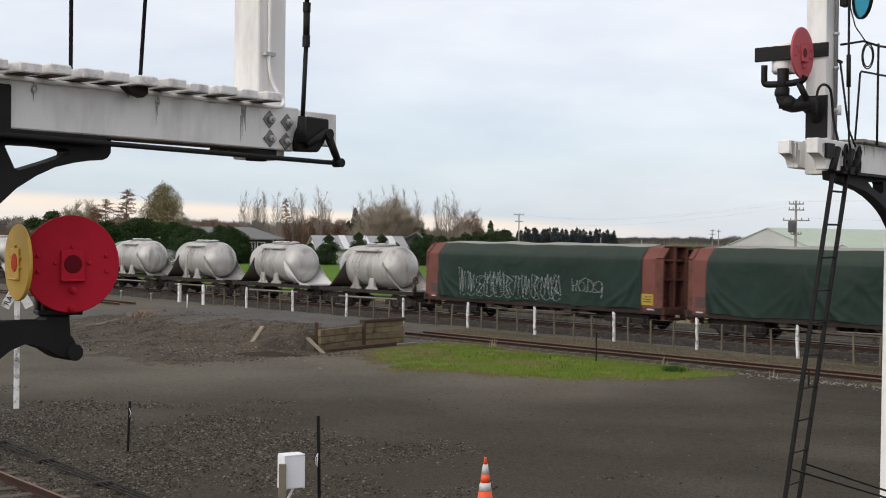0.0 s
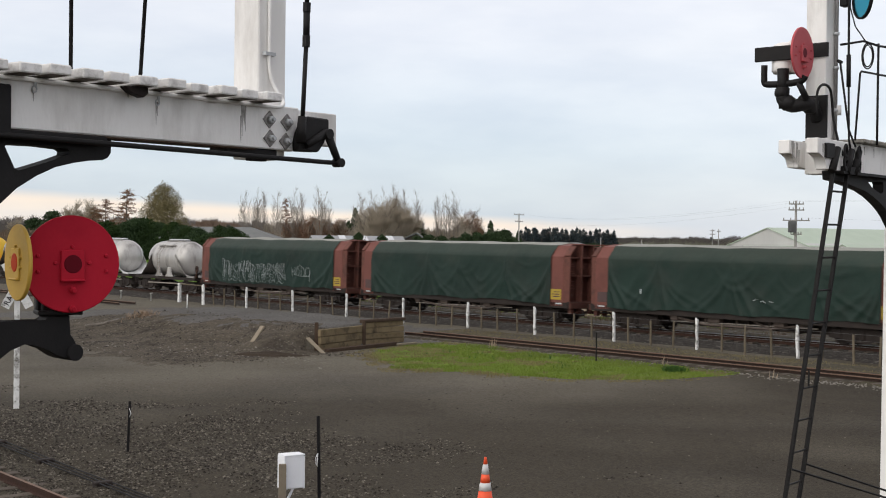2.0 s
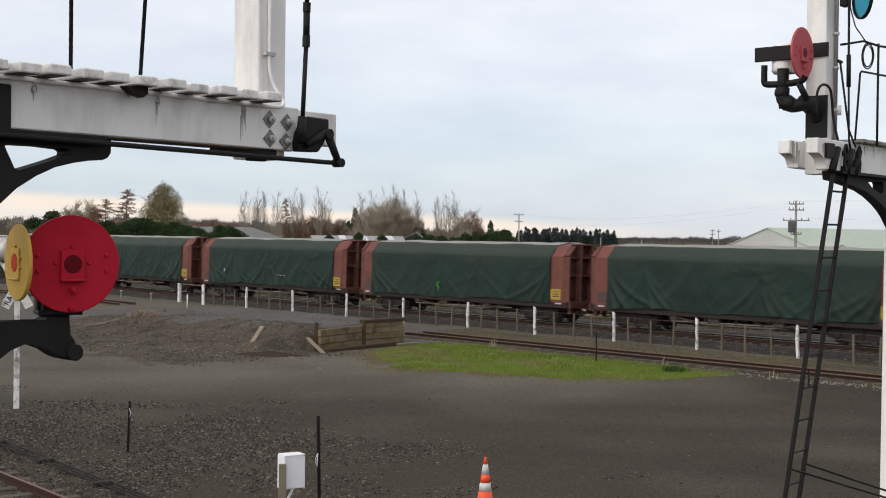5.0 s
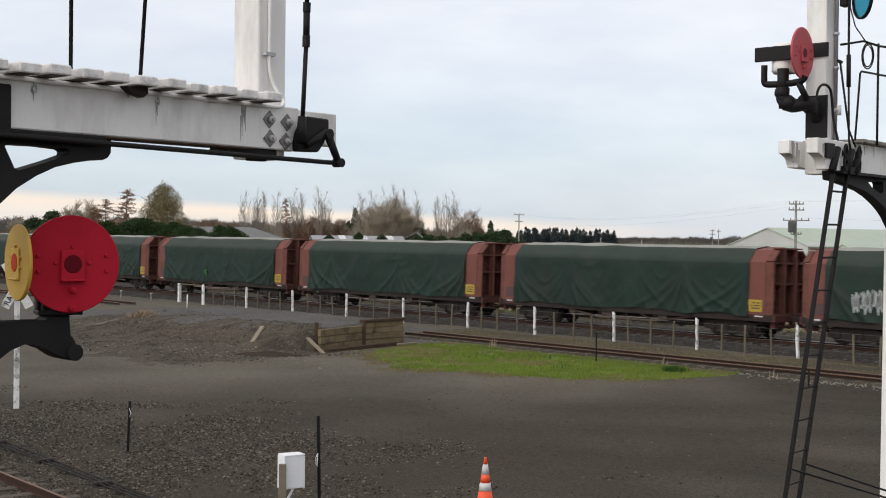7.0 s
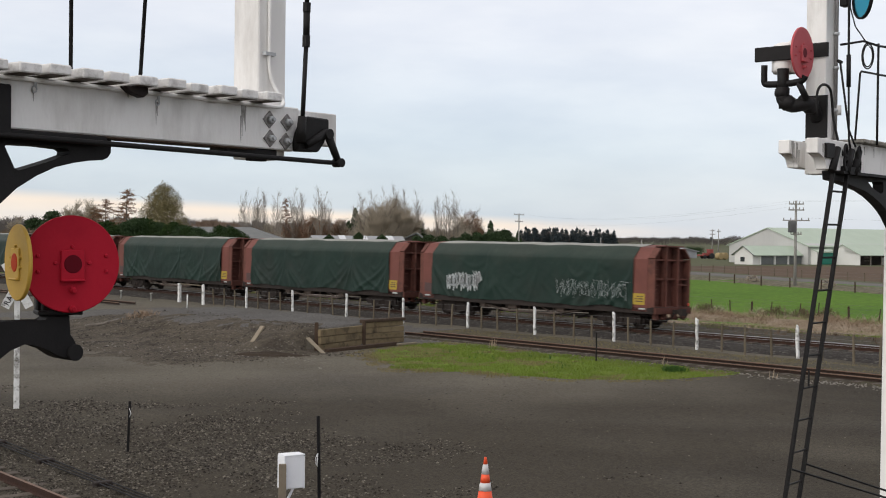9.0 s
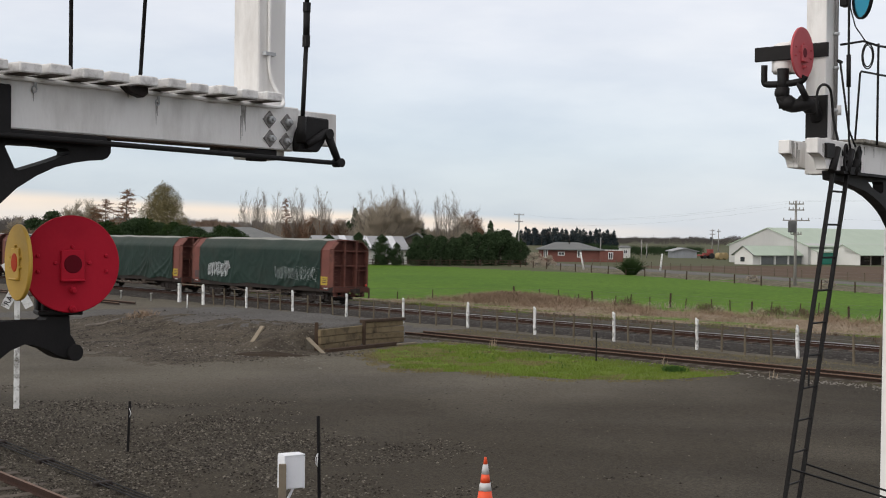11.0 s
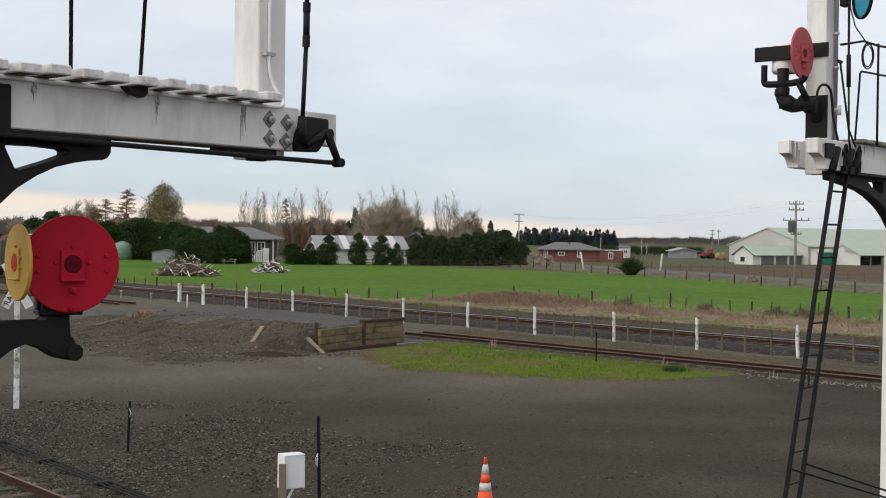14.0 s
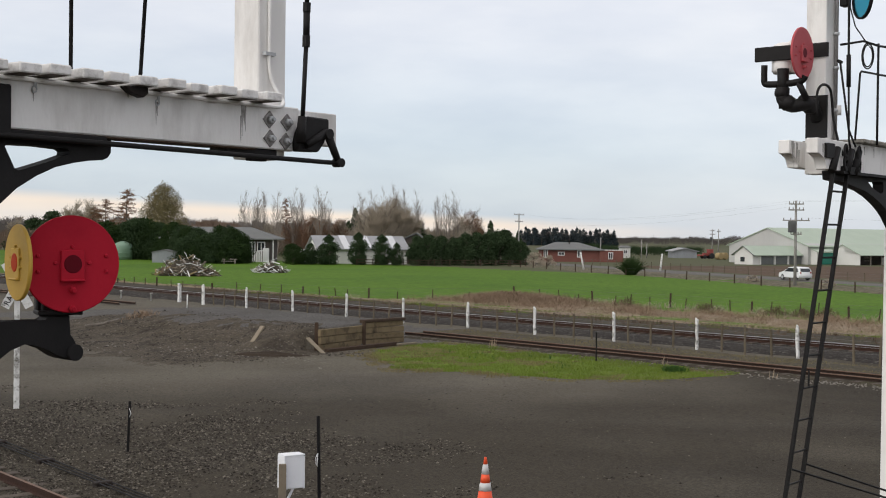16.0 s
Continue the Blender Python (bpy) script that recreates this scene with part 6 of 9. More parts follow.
for pts, r, nm in (([(0.10, 0.11, 5.86), (0.14, 0.3, 5.88), (0.5, 0.3, 5.88), (0.76, 0.3, 5.90), (1.5, 0.3, 5.92), (3.2, 0.3, 5.92)], 0.010, "handrail"), ([(-0.02, 0.3, 5.03), (0.07, 0.3, 5.60), (0.10, 0.3, 5.62), (3.2, 0.3, 5.72)], 0.009, "guard_rail"), ([(0.47, 0.3, 5.02), (0.47, 0.3, 5.90)], 0.010, "guard_post"), ([(1.9, 0.3, 5.04), (1.9, 0.3, 5.92)], 0.010, "guard_post")):
    bm = bmesh.new()
    path(bm, [loc(*p) for p in pts], r, 6)
    part(nm, bm, M["black"], right)
bm = bmesh.new()
path(bm, [loc(0.12, 0.15, 6.3), loc(0.2, 0.2, 6.02), loc(0.30, 0.28, 5.86)] + [loc(0.24 + (0.15 - 0.004 * a) * math.cos(a), 0.30, 5.765 + (0.125 - 0.003 * a) * math.sin(a + 0.2)) for a in np.linspace(1.2, 1.2 + 4 * math.pi, 40)], 0.006, 5)
part("cable_coil", bm, M["black"], right)
# spectacle glass hanging from above
bm = bmesh.new()
disc(bm, loc(0.15, 0.28, 6.262), (0.70, -0.68, 0), 0.175, 0.006, 32)
spect = part("spectacle_glass", bm, M["blue_disc"], right, "blue spectacle glass in a black rim")
bm = bmesh.new()
m = Matrix.Translation(loc(0.15, 0.28, 6.262)) @ Vector((0.70, -0.68, 0)).to_track_quat("Z", "Y").to_matrix().to_4x4()
ring(bm, [(0.192, -0.012), (0.192, 0.012), (0.175, 0.014), (0.175, -0.014)], m, 32)
part("rim", bm, M["black"], spect)

DM = pose(3.2235, 11.0, 0, 0, 0, 90 - BEAM_TURN)
ds2 = disc_signal("disc_signal", "faded red disc signal on a black cast pedestal", DM, "pink_disc", 51 - (90 - BEAM_TURN), "yellow_disc", 0.214, 0.0, 0.0, 0.2, 0.0)
for ch in list(ds2.children):
    ch.matrix_basis = Matrix.Translation(loc(-0.42, 0.0, 5.738))
bm = bmesh.new()
box(bm, loc(-0.36, -0.24, 5.762), (0.03, 0.42, 0.122))
part("black_blade", bm, M["black"], ds2, bevel=0.006)
bm = bmesh.new()
box(bm, loc(-0.110, 0.02, 5.80), (0.018, 0.15, 0.12))
part("black_mark", bm, M["black"], ds2)
bm = bmesh.new()
lathe(bm, [(0.085, 5.60), (0.10, 5.62), (0.10, 5.72), (0.085, 5.74), (0.085, 5.84), (0.05, 5.86)], Matrix.Translation(loc(-0.26, -0.235, 0)), 18)
lathe(bm, [(0.06, 5.60), (0.06, 5.86), (0.03, 5.88)], Matrix.Translation(loc(-0.24, -0.155, 0)), 14)
part("lamp_case", bm, M["white_wood"], ds2)
bm = bmesh.new()
path(bm, smooth([loc(-0.42, -0.335, 5.66), loc(-0.42, -0.335, 5.55), loc(-0.42, -0.325, 5.505), loc(-0.42, -0.25, 5.495), loc(-0.42, -0.1, 5.495), loc(-0.42, -0.0, 5.51), loc(-0.42, 0.03, 5.55)], 4), 0.028, 8)
rod(bm, loc(-0.42, -0.165, 5.62), loc(-0.42, -0.165, 5.40), 0.05, 0.045, 12)
path(bm, smooth([loc(-0.42, -0.165, 5.46), loc(-0.42, -0.16, 5.36), loc(-0.38, -0.10, 5.31), loc(-0.30, 0.0, 5.33), loc(-0.18, 0.0, 5.30), loc(-0.10, 0.0, 5.22)], 4), 0.056, 10)
for c_, r_ in (((-0.43, -0.17, 5.42), .062), ((-0.40, -0.13, 5.335), .07), ((-0.25, 0.0, 5.32), .075), ((-0.33, -0.02, 5.36), .05)):
    lathe(bm, [(r_ * .5, -r_ * .9), (r_ * .95, -r_ * .4), (r_, 0.0), (r_ * .9, r_ * .5), (r_ * .4, r_ * .9)], Matrix.Translation(loc(*c_)), 10)
rod(bm, loc(-0.44, -0.19, 5.33), loc(-0.40, -0.09, 5.33), 0.045, n=12)
rod(bm, loc(-0.42, -0.03, 5.50), loc(-0.36, 0.02, 5.36), 0.028, n=8)
part("pedestal", bm, M["black"], ds2)
bm = bmesh.new()
box(bm, loc(-0.113, 0.0, 5.235), (0.022, 0.19, 0.36))
part("mount_plate", bm, M["black"], ds2, bevel=0.004)


# ---- far side: fences, field, houses, trees ----
M["roof_pale"] = surf("pale_corrugated_roof", (0.24, 0.245, 0.25), (0.34, 0.345, 0.35), 0.5, 0.6, 0.1, 10.0, spec=0.3)
M["leaf_dark"] = surf("dark_evergreen_leaf", (0.026, 0.046, 0.021), (0.056, 0.084, 0.040), 0.9, 0.9, 0.0, 9.0, spec=0.05)
M["leaf_green"] = surf("hedge_leaf", (0.019, 0.036, 0.012), (0.038, 0.062, 0.021), 0.9, 0.9, 0.0, 9.0, spec=0.05)
M["leaf_olive"] = surf("olive_autumn_leaf", (0.115, 0.098, 0.045), (0.23, 0.19, 0.095), 0.6, 0.8, 0.0, 9.0, spec=0.2)
# bluish distance haze is mixed into the needle colour
M["leaf_pine"] = surf("hazy_pine_needles", (0.030, 0.042, 0.048), (0.055, 0.072, 0.078), 0.3, 0.8, 0.0, 4.0, spec=0.1)
M["twig"] = surf("bare_twigs", (0.19, 0.165, 0.14), (0.31, 0.275, 0.24), 0.7, 0.9, 0.0, 9.0, spec=0.1)
M["twig_red"] = surf("reddish_brown_twigs", (0.15, 0.085, 0.055), (0.25, 0.15, 0.095), 0.5, 0.9, 0.0, 9.0, spec=0.1)
M["twig_rust"] = surf("dull_rust_twigs", (0.15, 0.108, 0.082), (0.25, 0.18, 0.135), 0.3, 0.9, 0.0, 6.0, spec=0.1)
M["twig_brown"] = surf("brown_twigs", (0.27, 0.23, 0.178), (0.41, 0.355, 0.28), 0.5, 0.9, 0.0, 9.0, spec=0.1)
M["bark"] = surf("grey_bark", (0.09, 0.075, 0.06), (0.19, 0.165, 0.14), 2.0, 0.9, 0.3, 20.0, spec=0.1)
# distance haze is put into this paler, greyer colour
M["far_wood"] = surf("hazy_winter_woods", (0.15, 0.135, 0.125), (0.23, 0.21, 0.20), 0.05, 0.95, 0.0, 0.8, spec=0.0)
M["far_wood_dark"] = surf("dark_distant_winter_woods", (0.100, 0.088, 0.085), (0.165, 0.145, 0.14), 0.05, 0.95, 0.0, 0.8, spec=0.0)
M["straw"] = surf("dry_grass_blades", (0.22, 0.168, 0.116), (0.42, 0.34, 0.25), 0.8, 0.9, 0.0, 9.0, spec=0.1)
M["straw_red"] = surf("dead_grass_blades", (0.165, 0.113, 0.076), (0.34, 0.255, 0.18), 0.7, 0.9, 0.0, 9.0, spec=0.1)
M["grass_blade"] = surf("grass_blades", (0.085, 0.125, 0.018), (0.165, 0.215, 0.036), 0.8, 0.85, 0.0, 9.0, spec=0.15)
M["dead_weed"] = surf("dead_bramble", (0.070, 0.050, 0.035), (0.16, 0.113, 0.08), 0.8, 0.9, 0.0, 9.0, spec=0.1)
M["tuft_blade"] = surf("dark_tuft_blades", (0.025, 0.065, 0.012), (0.06, 0.12, 0.025), 0.8, 0.85, 0.0, 9.0, spec=0.15)
M["roof_grey"] = surf("grey_roof_tiles", (0.12, 0.125, 0.12), (0.19, 0.195, 0.19), 0.8, 0.8, 0.3, 8.0, spec=0.2)
M["roof_white"] = surf("pale_corrugated_roof", (0.52, 0.53, 0.54), (0.66, 0.67, 0.68), 0.6, 0.5, 0.1, 8.0)
M["shed_metal"] = surf("dull_corrugated_iron", (0.20, 0.21, 0.225), (0.30, 0.315, 0.33), 0.9, 0.6, 0.2, 8.0, stretch_z=0.3)
M["roof_green"] = surf("pale_green_corrugated_roof", (0.34, 0.41, 0.32), (0.43, 0.50, 0.40), 0.3, 0.6, 0.1, 5.0)
M["wall_pale"] = surf("pale_cream_cladding", (0.58, 0.575, 0.54), (0.68, 0.675, 0.64), 0.3, 0.7, 0.1, 5.0)
M["wall_grey"] = surf("weathered_grey_white_cladding", (0.40, 0.40, 0.385), (0.52, 0.52, 0.50), 0.3, 0.7, 0.1, 5.0, stretch_z=0.3)
M["roller_grey"] = surf("grey_roller_door_steel", (0.105, 0.112, 0.108), (0.16, 0.168, 0.16), 0.8, 0.6, 0.2, 8.0, spec=0.3)
M["dull_box"] = surf("dark_grey_tank_paint", (0.075, 0.075, 0.078), (0.13, 0.13, 0.13), 1.0, 0.6, 0.1, 12.0)
M["wall_dark"] = surf("dark_brown_weatherboard", (0.05, 0.04, 0.035), (0.085, 0.07, 0.06), 0.6, 0.8, 0.1, 8.0)
M["brick"] = surf("red_brick", (0.14, 0.052, 0.042), (0.21, 0.085, 0.066), 0.8, 0.85, 0.2, 12.0)
M["win_white"] = surf("white_window_frame", (0.68, 0.68, 0.67), (0.78, 0.78, 0.77), 2.0, 0.6, 0.0, 10.0)
M["glass_dark"] = surf("dark_window_glass", (0.02, 0.024, 0.028), (0.045, 0.05, 0.055), 1.0, 0.12, 0.0, 10.0, spec=0.6)
M["door_green"] = surf("teal_green_door", (0.01, 0.16, 0.11), (0.02, 0.21, 0.15), 0.6, 0.6, 0.0, 8.0)
M["tank_green"] = surf("pale_green_plastic_tank", (0.16, 0.25, 0.18), (0.22, 0.32, 0.24), 1.0, 0.6, 0.0, 8.0)
M["tractor_red"] = surf("red_machine_paint", (0.22, 0.045, 0.038), (0.30, 0.065, 0.055), 1.0, 0.5, 0.0, 8.0)
M["tyre"] = surf("black_rubber", (0.012, 0.012, 0.012), (0.03, 0.03, 0.03), 4.0, 0.85, 0.0, 30.0)
M["hay"] = surf("hay", (0.26, 0.19, 0.09), (0.38, 0.29, 0.15), 2.0, 0.95, 0.4, 14.0)
M["pole"] = surf("grey_concrete_pole", (0.22, 0.21, 0.20), (0.32, 0.31, 0.29), 1.0, 0.8, 0.1, 12.0)
M["car_white"] = surf("white_car_paint", (0.74, 0.75, 0.76), (0.80, 0.81, 0.82), 1.0, 0.25, 0.0, 20.0, spec=0.6)


def cloud_mesh(name, pts, size, material, rng, flat=0.0):
    """Many small leaf-like quads, one round each point, turned at random."""
    n = len(pts)
    pts = np.asarray(pts)
    a = rng.normal(size=(n, 3))
    a /= np.linalg.norm(a, axis=1)[:, None]
    b = rng.normal(size=(n, 3))
    b -= (a * b).sum(1)[:, None] * a
    b /= np.linalg.norm(b, axis=1)[:, None]
    s = size * rng.uniform(0.5, 1.3, (n, 1))
    q = np.stack([pts - a * s - b * s * .6, pts + a * s - b * s * .4, pts + a * s * .8 + b * s * .6, pts - a * s * .7 + b * s * .5], 1).reshape(-1, 3)
    me = bpy.data.meshes.new(name)
    me.from_pydata(q.tolist(), [], [(4 * i, 4 * i + 1, 4 * i + 2, 4 * i + 3) for i in range(n)])
    me.materials.append(material)
    return me


def crown_points(rng, h0, h1, w, n, shape, lumps=14):
    """Points in clumps that fill a crown between h0 and h1."""
    cs = []
    for _ in range(lumps):
        t = rng.uniform(0.05, 1)
        a = rng.uniform(0, 2 * math.pi)
        r = shape(t) * w * rng.uniform(0.35, 0.95)
        cs.append((r * math.cos(a), r * math.sin(a), h0 + (h1 - h0) * t))
    cs = np.array(cs)
    k = rng.integers(0, lumps, n)
    sp = np.array([0.30 * w, 0.30 * w, 0.13 * (h1 - h0)])
    p = cs[k] + rng.normal(size=(n, 3)) * sp * 0.62
    t = np.clip((p[:, 2] - h0) / (h1 - h0), 0, 1.08)
    ang = np.arctan2(p[:, 1], p[:, 0])
    sd = float(rng.uniform(0, 50))
    lump = np.array([noise.noise((math.cos(a) * 1.6 + sd, math.sin(a) * 1.6, v * 3.4)) + 0.5 * noise.noise((math.cos(a) * 4 + sd, math.sin(a) * 4, v * 8)) for a, v in zip(ang, t)])
    lim = np.array([max(0.12, shape(min(v, 1.0))) for v in t]) * w * (1.0 + 0.42 * lump)
    rr = np.hypot(p[:, 0], p[:, 1])
    keep = (rr < lim * rng.uniform(0.9, 1.15, n)) & (p[:, 2] < h1 * rng.uniform(0.93, 1.03, n))
    p = p[keep]
    p[:, 2] = np.maximum(p[:, 2], h0 * 0.6)
    return p


def twig_mesh(name, segs, material):
    """Thin three-sided sticks."""
    V, F = [], []
    for a, b, ra, rb in segs:
        a, b = Vector(a), Vector(b)
        d = (b - a)
        if d.length < 1e-4:
            continue
        u = d.orthogonal().normalized()
        v = d.normalized().cross(u)
        k = len(V)
        for p, r in ((a, ra), (b, rb)):
            for j in range(3):
                V.append(p + r * (math.cos(2.094 * j) * u + math.sin(2.094 * j) * v))
        F += [(k, k + 1, k + 4, k + 3), (k + 1, k + 2, k + 5, k + 4), (k + 2, k, k + 3, k + 5)]
    me = bpy.data.meshes.new(name)
    me.from_pydata([tuple(v) for v in V], [], F)
    me.materials.append(material)
    return me


def branches(rng, base, way, length, r, depth, lean, segs, kids, tight):
    p, d = Vector(base), Vector(way).normalized()
    steps = 4
    for i in range(steps):
        q = p + d * (length / steps)
        segs.append((p, q, r * (1 - 0.2 * i), r * (1 - 0.2 * (i + 1))))
        if depth > 0 and (i > 0 or depth < 3):
            for _ in range(kids):
                a = rng.uniform(0, 2 * math.pi)
                side = Vector((math.cos(a), math.sin(a), 0))
                nd = (d * rng.uniform(0.6, 1.0) + side * tight * rng.uniform(0.6, 1.2) + Vector((0, 0, lean))).normalized()
                branches(rng, p.lerp(q, rng.uniform(0, 1)), nd, length * rng.uniform(0.36, 0.55), r * 0.42, depth - 1, lean, segs, kids, tight)
        d = (d + Vector((rng.normal() * 0.06, rng.normal() * 0.06, lean * 0.1))).normalized()
        p = q


def poplar(seed, height, label):
    """A few stems that part low down and rise side by side, with slender ascending branches and fine twigs."""
    rng = np.random.default_rng(seed)
    stem, fine = [], []
    for n in range(4):
        turn_, out = 1.57 * n + rng.uniform(-.5, .5), (0.1, 1.0, 1.2, 0.8)[n] * rng.uniform(0.8, 1.2)
        top = height * (0.96, 0.80, 0.70, 0.86)[n]
        pts = [Vector((out * math.cos(turn_) * (i / 8) ** 0.7 + rng.normal() * 0.06, out * math.sin(turn_) * (i / 8) ** 0.7 + rng.normal() * 0.06, top * i / 8)) for i in range(9)]
        pts[0] = Vector((0, 0, 0))
        for i in range(8):
            stem.append((pts[i], pts[i + 1], 0.085 * (1 - i / 8) ** 1.4 + 0.008, 0.085 * (1 - (i + 1) / 8) ** 1.4 + 0.007))
        for _ in range(26):
            t = rng.uniform(0.34, 0.97)
            i = min(7, int(t * 8))
            p = pts[i].lerp(pts[i + 1], t * 8 - i)
            a = rng.uniform(0, 6.28)
            L = height * (0.08 + 0.20 * (1 - t) ** 0.8) * rng.uniform(0.7, 1.15)
            lean = rng.uniform(0.22, 0.60)
            d = Vector((math.cos(a) * lean, math.sin(a) * lean, 1)).normalized()
            q = p + d * L * 0.5
            e = q + (d + Vector((rng.normal() * 0.12, rng.normal() * 0.12, 0.15))).normalized() * L * 0.5
            fine += [(p, q, 0.018, 0.012), (q, e, 0.012, 0.005)]
            for _ in range(13):
                k = rng.uniform(0.1, 1)
                b = p.lerp(q, k * 2) if k < 0.5 else q.lerp(e, k * 2 - 1)
                a2 = rng.uniform(0, 6.28)
                w = (d + Vector((math.cos(a2), math.sin(a2), 0.4)) * 0.5).normalized()
                fine.append((b, b + w * rng.uniform(0.4, 1.1), 0.0055, 0.003))
    t = thing("bare_tree", label, "tree", group="bare trees")
    new("trunk", twig_mesh("trunk", stem, M["twig"])).parent = t
    new("crown", twig_mesh("crown", fine, M["twig"])).parent = t
    return t


def bare_tree(seed, height, tight, lean, label, material="twig", kids=4, depth=3, trunk_r=0.16):
    rng = np.random.default_rng(seed)
    segs = []
    branches(rng, (0, 0, 0), (0, 0, 1), height * 0.86, trunk_r, depth, lean, segs, kids, tight)
    top = max(s[1].z for s in segs)
    k = height / top
    big = [(Vector(a) * k, Vector(b) * k, ra, rb) for a, b, ra, rb in segs if ra > trunk_r * 0.3]
    small = [(Vector(a) * k, Vector(b) * k, max(ra, 0.013), max(rb, 0.008)) for a, b, ra, rb in segs if ra <= trunk_r * 0.3]
    t = thing("bare_tree", label, "tree", group="bare trees")
    new("trunk", twig_mesh("trunk", big, M["bark"])).parent = t
    c = new("crown", twig_mesh("crown", small, M[material]))
    c.parent = t
    return t


def leafy_tree(name, seed, height, width, label, material, shape, n, size, base=0.12, lumps=16, group="", core=True):
    rng = np.random.default_rng(seed)
    t = thing(name, label, "tree" if "tree" in name or "conifer" in name else "shrub", group=group)
    segs = []
    branches(rng, (0, 0, 0), (0, 0, 1), height * 0.6, height * 0.018 + 0.03, 2, 0.15, segs, 3, 0.8)
    lim = [s for s in segs if math.hypot(s[1].x, s[1].y) < width * 0.8]
    new("trunk", twig_mesh("trunk", lim, M["bark"])).parent = t
    pts = crown_points(rng, height * base, height, width, n, shape, lumps)
    new("crown", cloud_mesh("crown", pts, size, M[material], rng)).parent = t
    return t


EGG = lambda t: math.sin(math.pi * min(1, (t * 0.78 + 0.22))) ** 0.7
CONE = lambda t: (1 - t) ** 0.8 * 0.95 + 0.06


def spread(t, places, scale_of, seed=0):
    """Set copies of a template tree at (x, y, height)."""
    rng = random.Random(seed)
    for i, (x, y, h, w) in enumerate(places):
        k = h / scale_of * (rng.uniform(0.88, 1.08) if "shrub" in t.name or "hedge" in t.name else 1.0)
        m = Matrix.LocRotScale((x, y, -0.62), Euler((0, 0, rng.uniform(0, 6.28))), (w, w, k))
        if i == 0:
            t.matrix_basis = m
        else:
            copy = copy_thing(t, Matrix())
            copy.matrix_basis = m


DOME = lambda t: math.sqrt(max(0.0, 1 - t ** 2.2)) + 0.05
# bare poplars in loose groups, three shapes
P = [(-40.2, 260, 13.0), (-37.9, 262, 13.5), (-36.8, 264, 13.1), (-33.3, 258, 13.0), (-30.4, 262, 13.7), (-29.3, 266, 13.0), (-25.0, 258, 13.9), (-24.0, 262, 13.2), (-17.2, 264, 13.0), (-14.6, 262, 13.6), (-12.2, 263, 14.0), (-10.2, 260, 14.6), (-8.0, 264, 14.0), (-5.5, 268, 13.6), (-1.1, 270, 12.6), (0.7, 268, 13.3), (2.3, 270, 13.8)]
for v in range(3):
    t = poplar(11 + v, 13.0, "tall bare poplar with thin upright branches")
    spread(t, [(x, y, h, 1.0) for x, y, h in P[v::3]], 13.0, v)
# broader bare trees, brown
B = [(-78.2, 270, 11.6), (-74.6, 272, 11.9), (-76.4, 271, 11.0), (-10.5, 255, 12.0), (-14.8, 252, 9.1), (-6.7, 258, 9.7), (3.8, 277, 9.6), (-99.3, 300, 8.3), (-26.6, 270, 8.1), (-21.7, 268, 7.8), (-12.5, 250, 10.0), (4.2, 274, 9.0), (-72.0, 285, 8.0), (-9.0, 254, 12.2), (-12.6, 256, 11.5), (-7.6, 255, 10.8), (-14.2, 257, 10.5)]
for v in range(2):
    t = bare_tree(21 + v, 9.0, 0.95, 0.22, "broad bare tree with dense brown twigs", "twig_brown", kids=5)
    spread(t, [(x, y, h, 1.0) for x, y, h in B[v::2]], 9.0, 5 + v)
# larches
def larch(seed, height, width):
    """A straight stem with level drooping branches in tiers, each hung with sparse tufts."""
    rng = np.random.default_rng(seed)
    stem = [(Vector((0, 0, 0)), Vector((0.1, 0, height)), 0.2, 0.03)]
    fine, tufts = [], []
    for i in range(84):
        t = 0.12 + 0.86 * i / 83
        a = rng.uniform(0, 6.28)
        L = width * (1 - t) ** 0.6 * rng.uniform(0.5, 1.1) + 0.2
        p = Vector((0.1 * t, 0, height * t))
        q = p + Vector((math.cos(a) * L, math.sin(a) * L, rng.uniform(-0.10, 0.22) * L))
        fine.append((p, q, 0.05, 0.02))
        for _ in range(int(5 + 9 * L)):
            b = p.lerp(q, rng.uniform(0.2, 1.0))
            fine.append((b, b + Vector((rng.normal() * .35, rng.normal() * .35, rng.uniform(-.35, .25))), 0.018, 0.008))
        for _ in range(int(6 + 13 * L)):
            b = p.lerp(q, rng.uniform(0.25, 1.05))
            tufts.append((b.x + rng.normal() * .14, b.y + rng.normal() * .14, b.z + rng.normal() * .10))
    t = thing("larch_tree", "larch with level branches and sparse rust-brown needles", "tree", group="larches")
    new("trunk", twig_mesh("trunk", stem, M["bark"])).parent = t
    new("limb_work", twig_mesh("limb_work", fine, M["twig_red"])).parent = t
    new("crown", cloud_mesh("crown", tufts, 0.10, M["twig_red"], rng)).parent = t
    return t


t = larch(31, 12.0, 3.0)
spread(t, [(-65.6, 250, 11.0, 1.4), (-61.6, 250, 13.0, 1.55), (-32.5, 266, 12.0, 0.75), (-69.5, 256, 9.6, 1.2)], 12.0, 7)


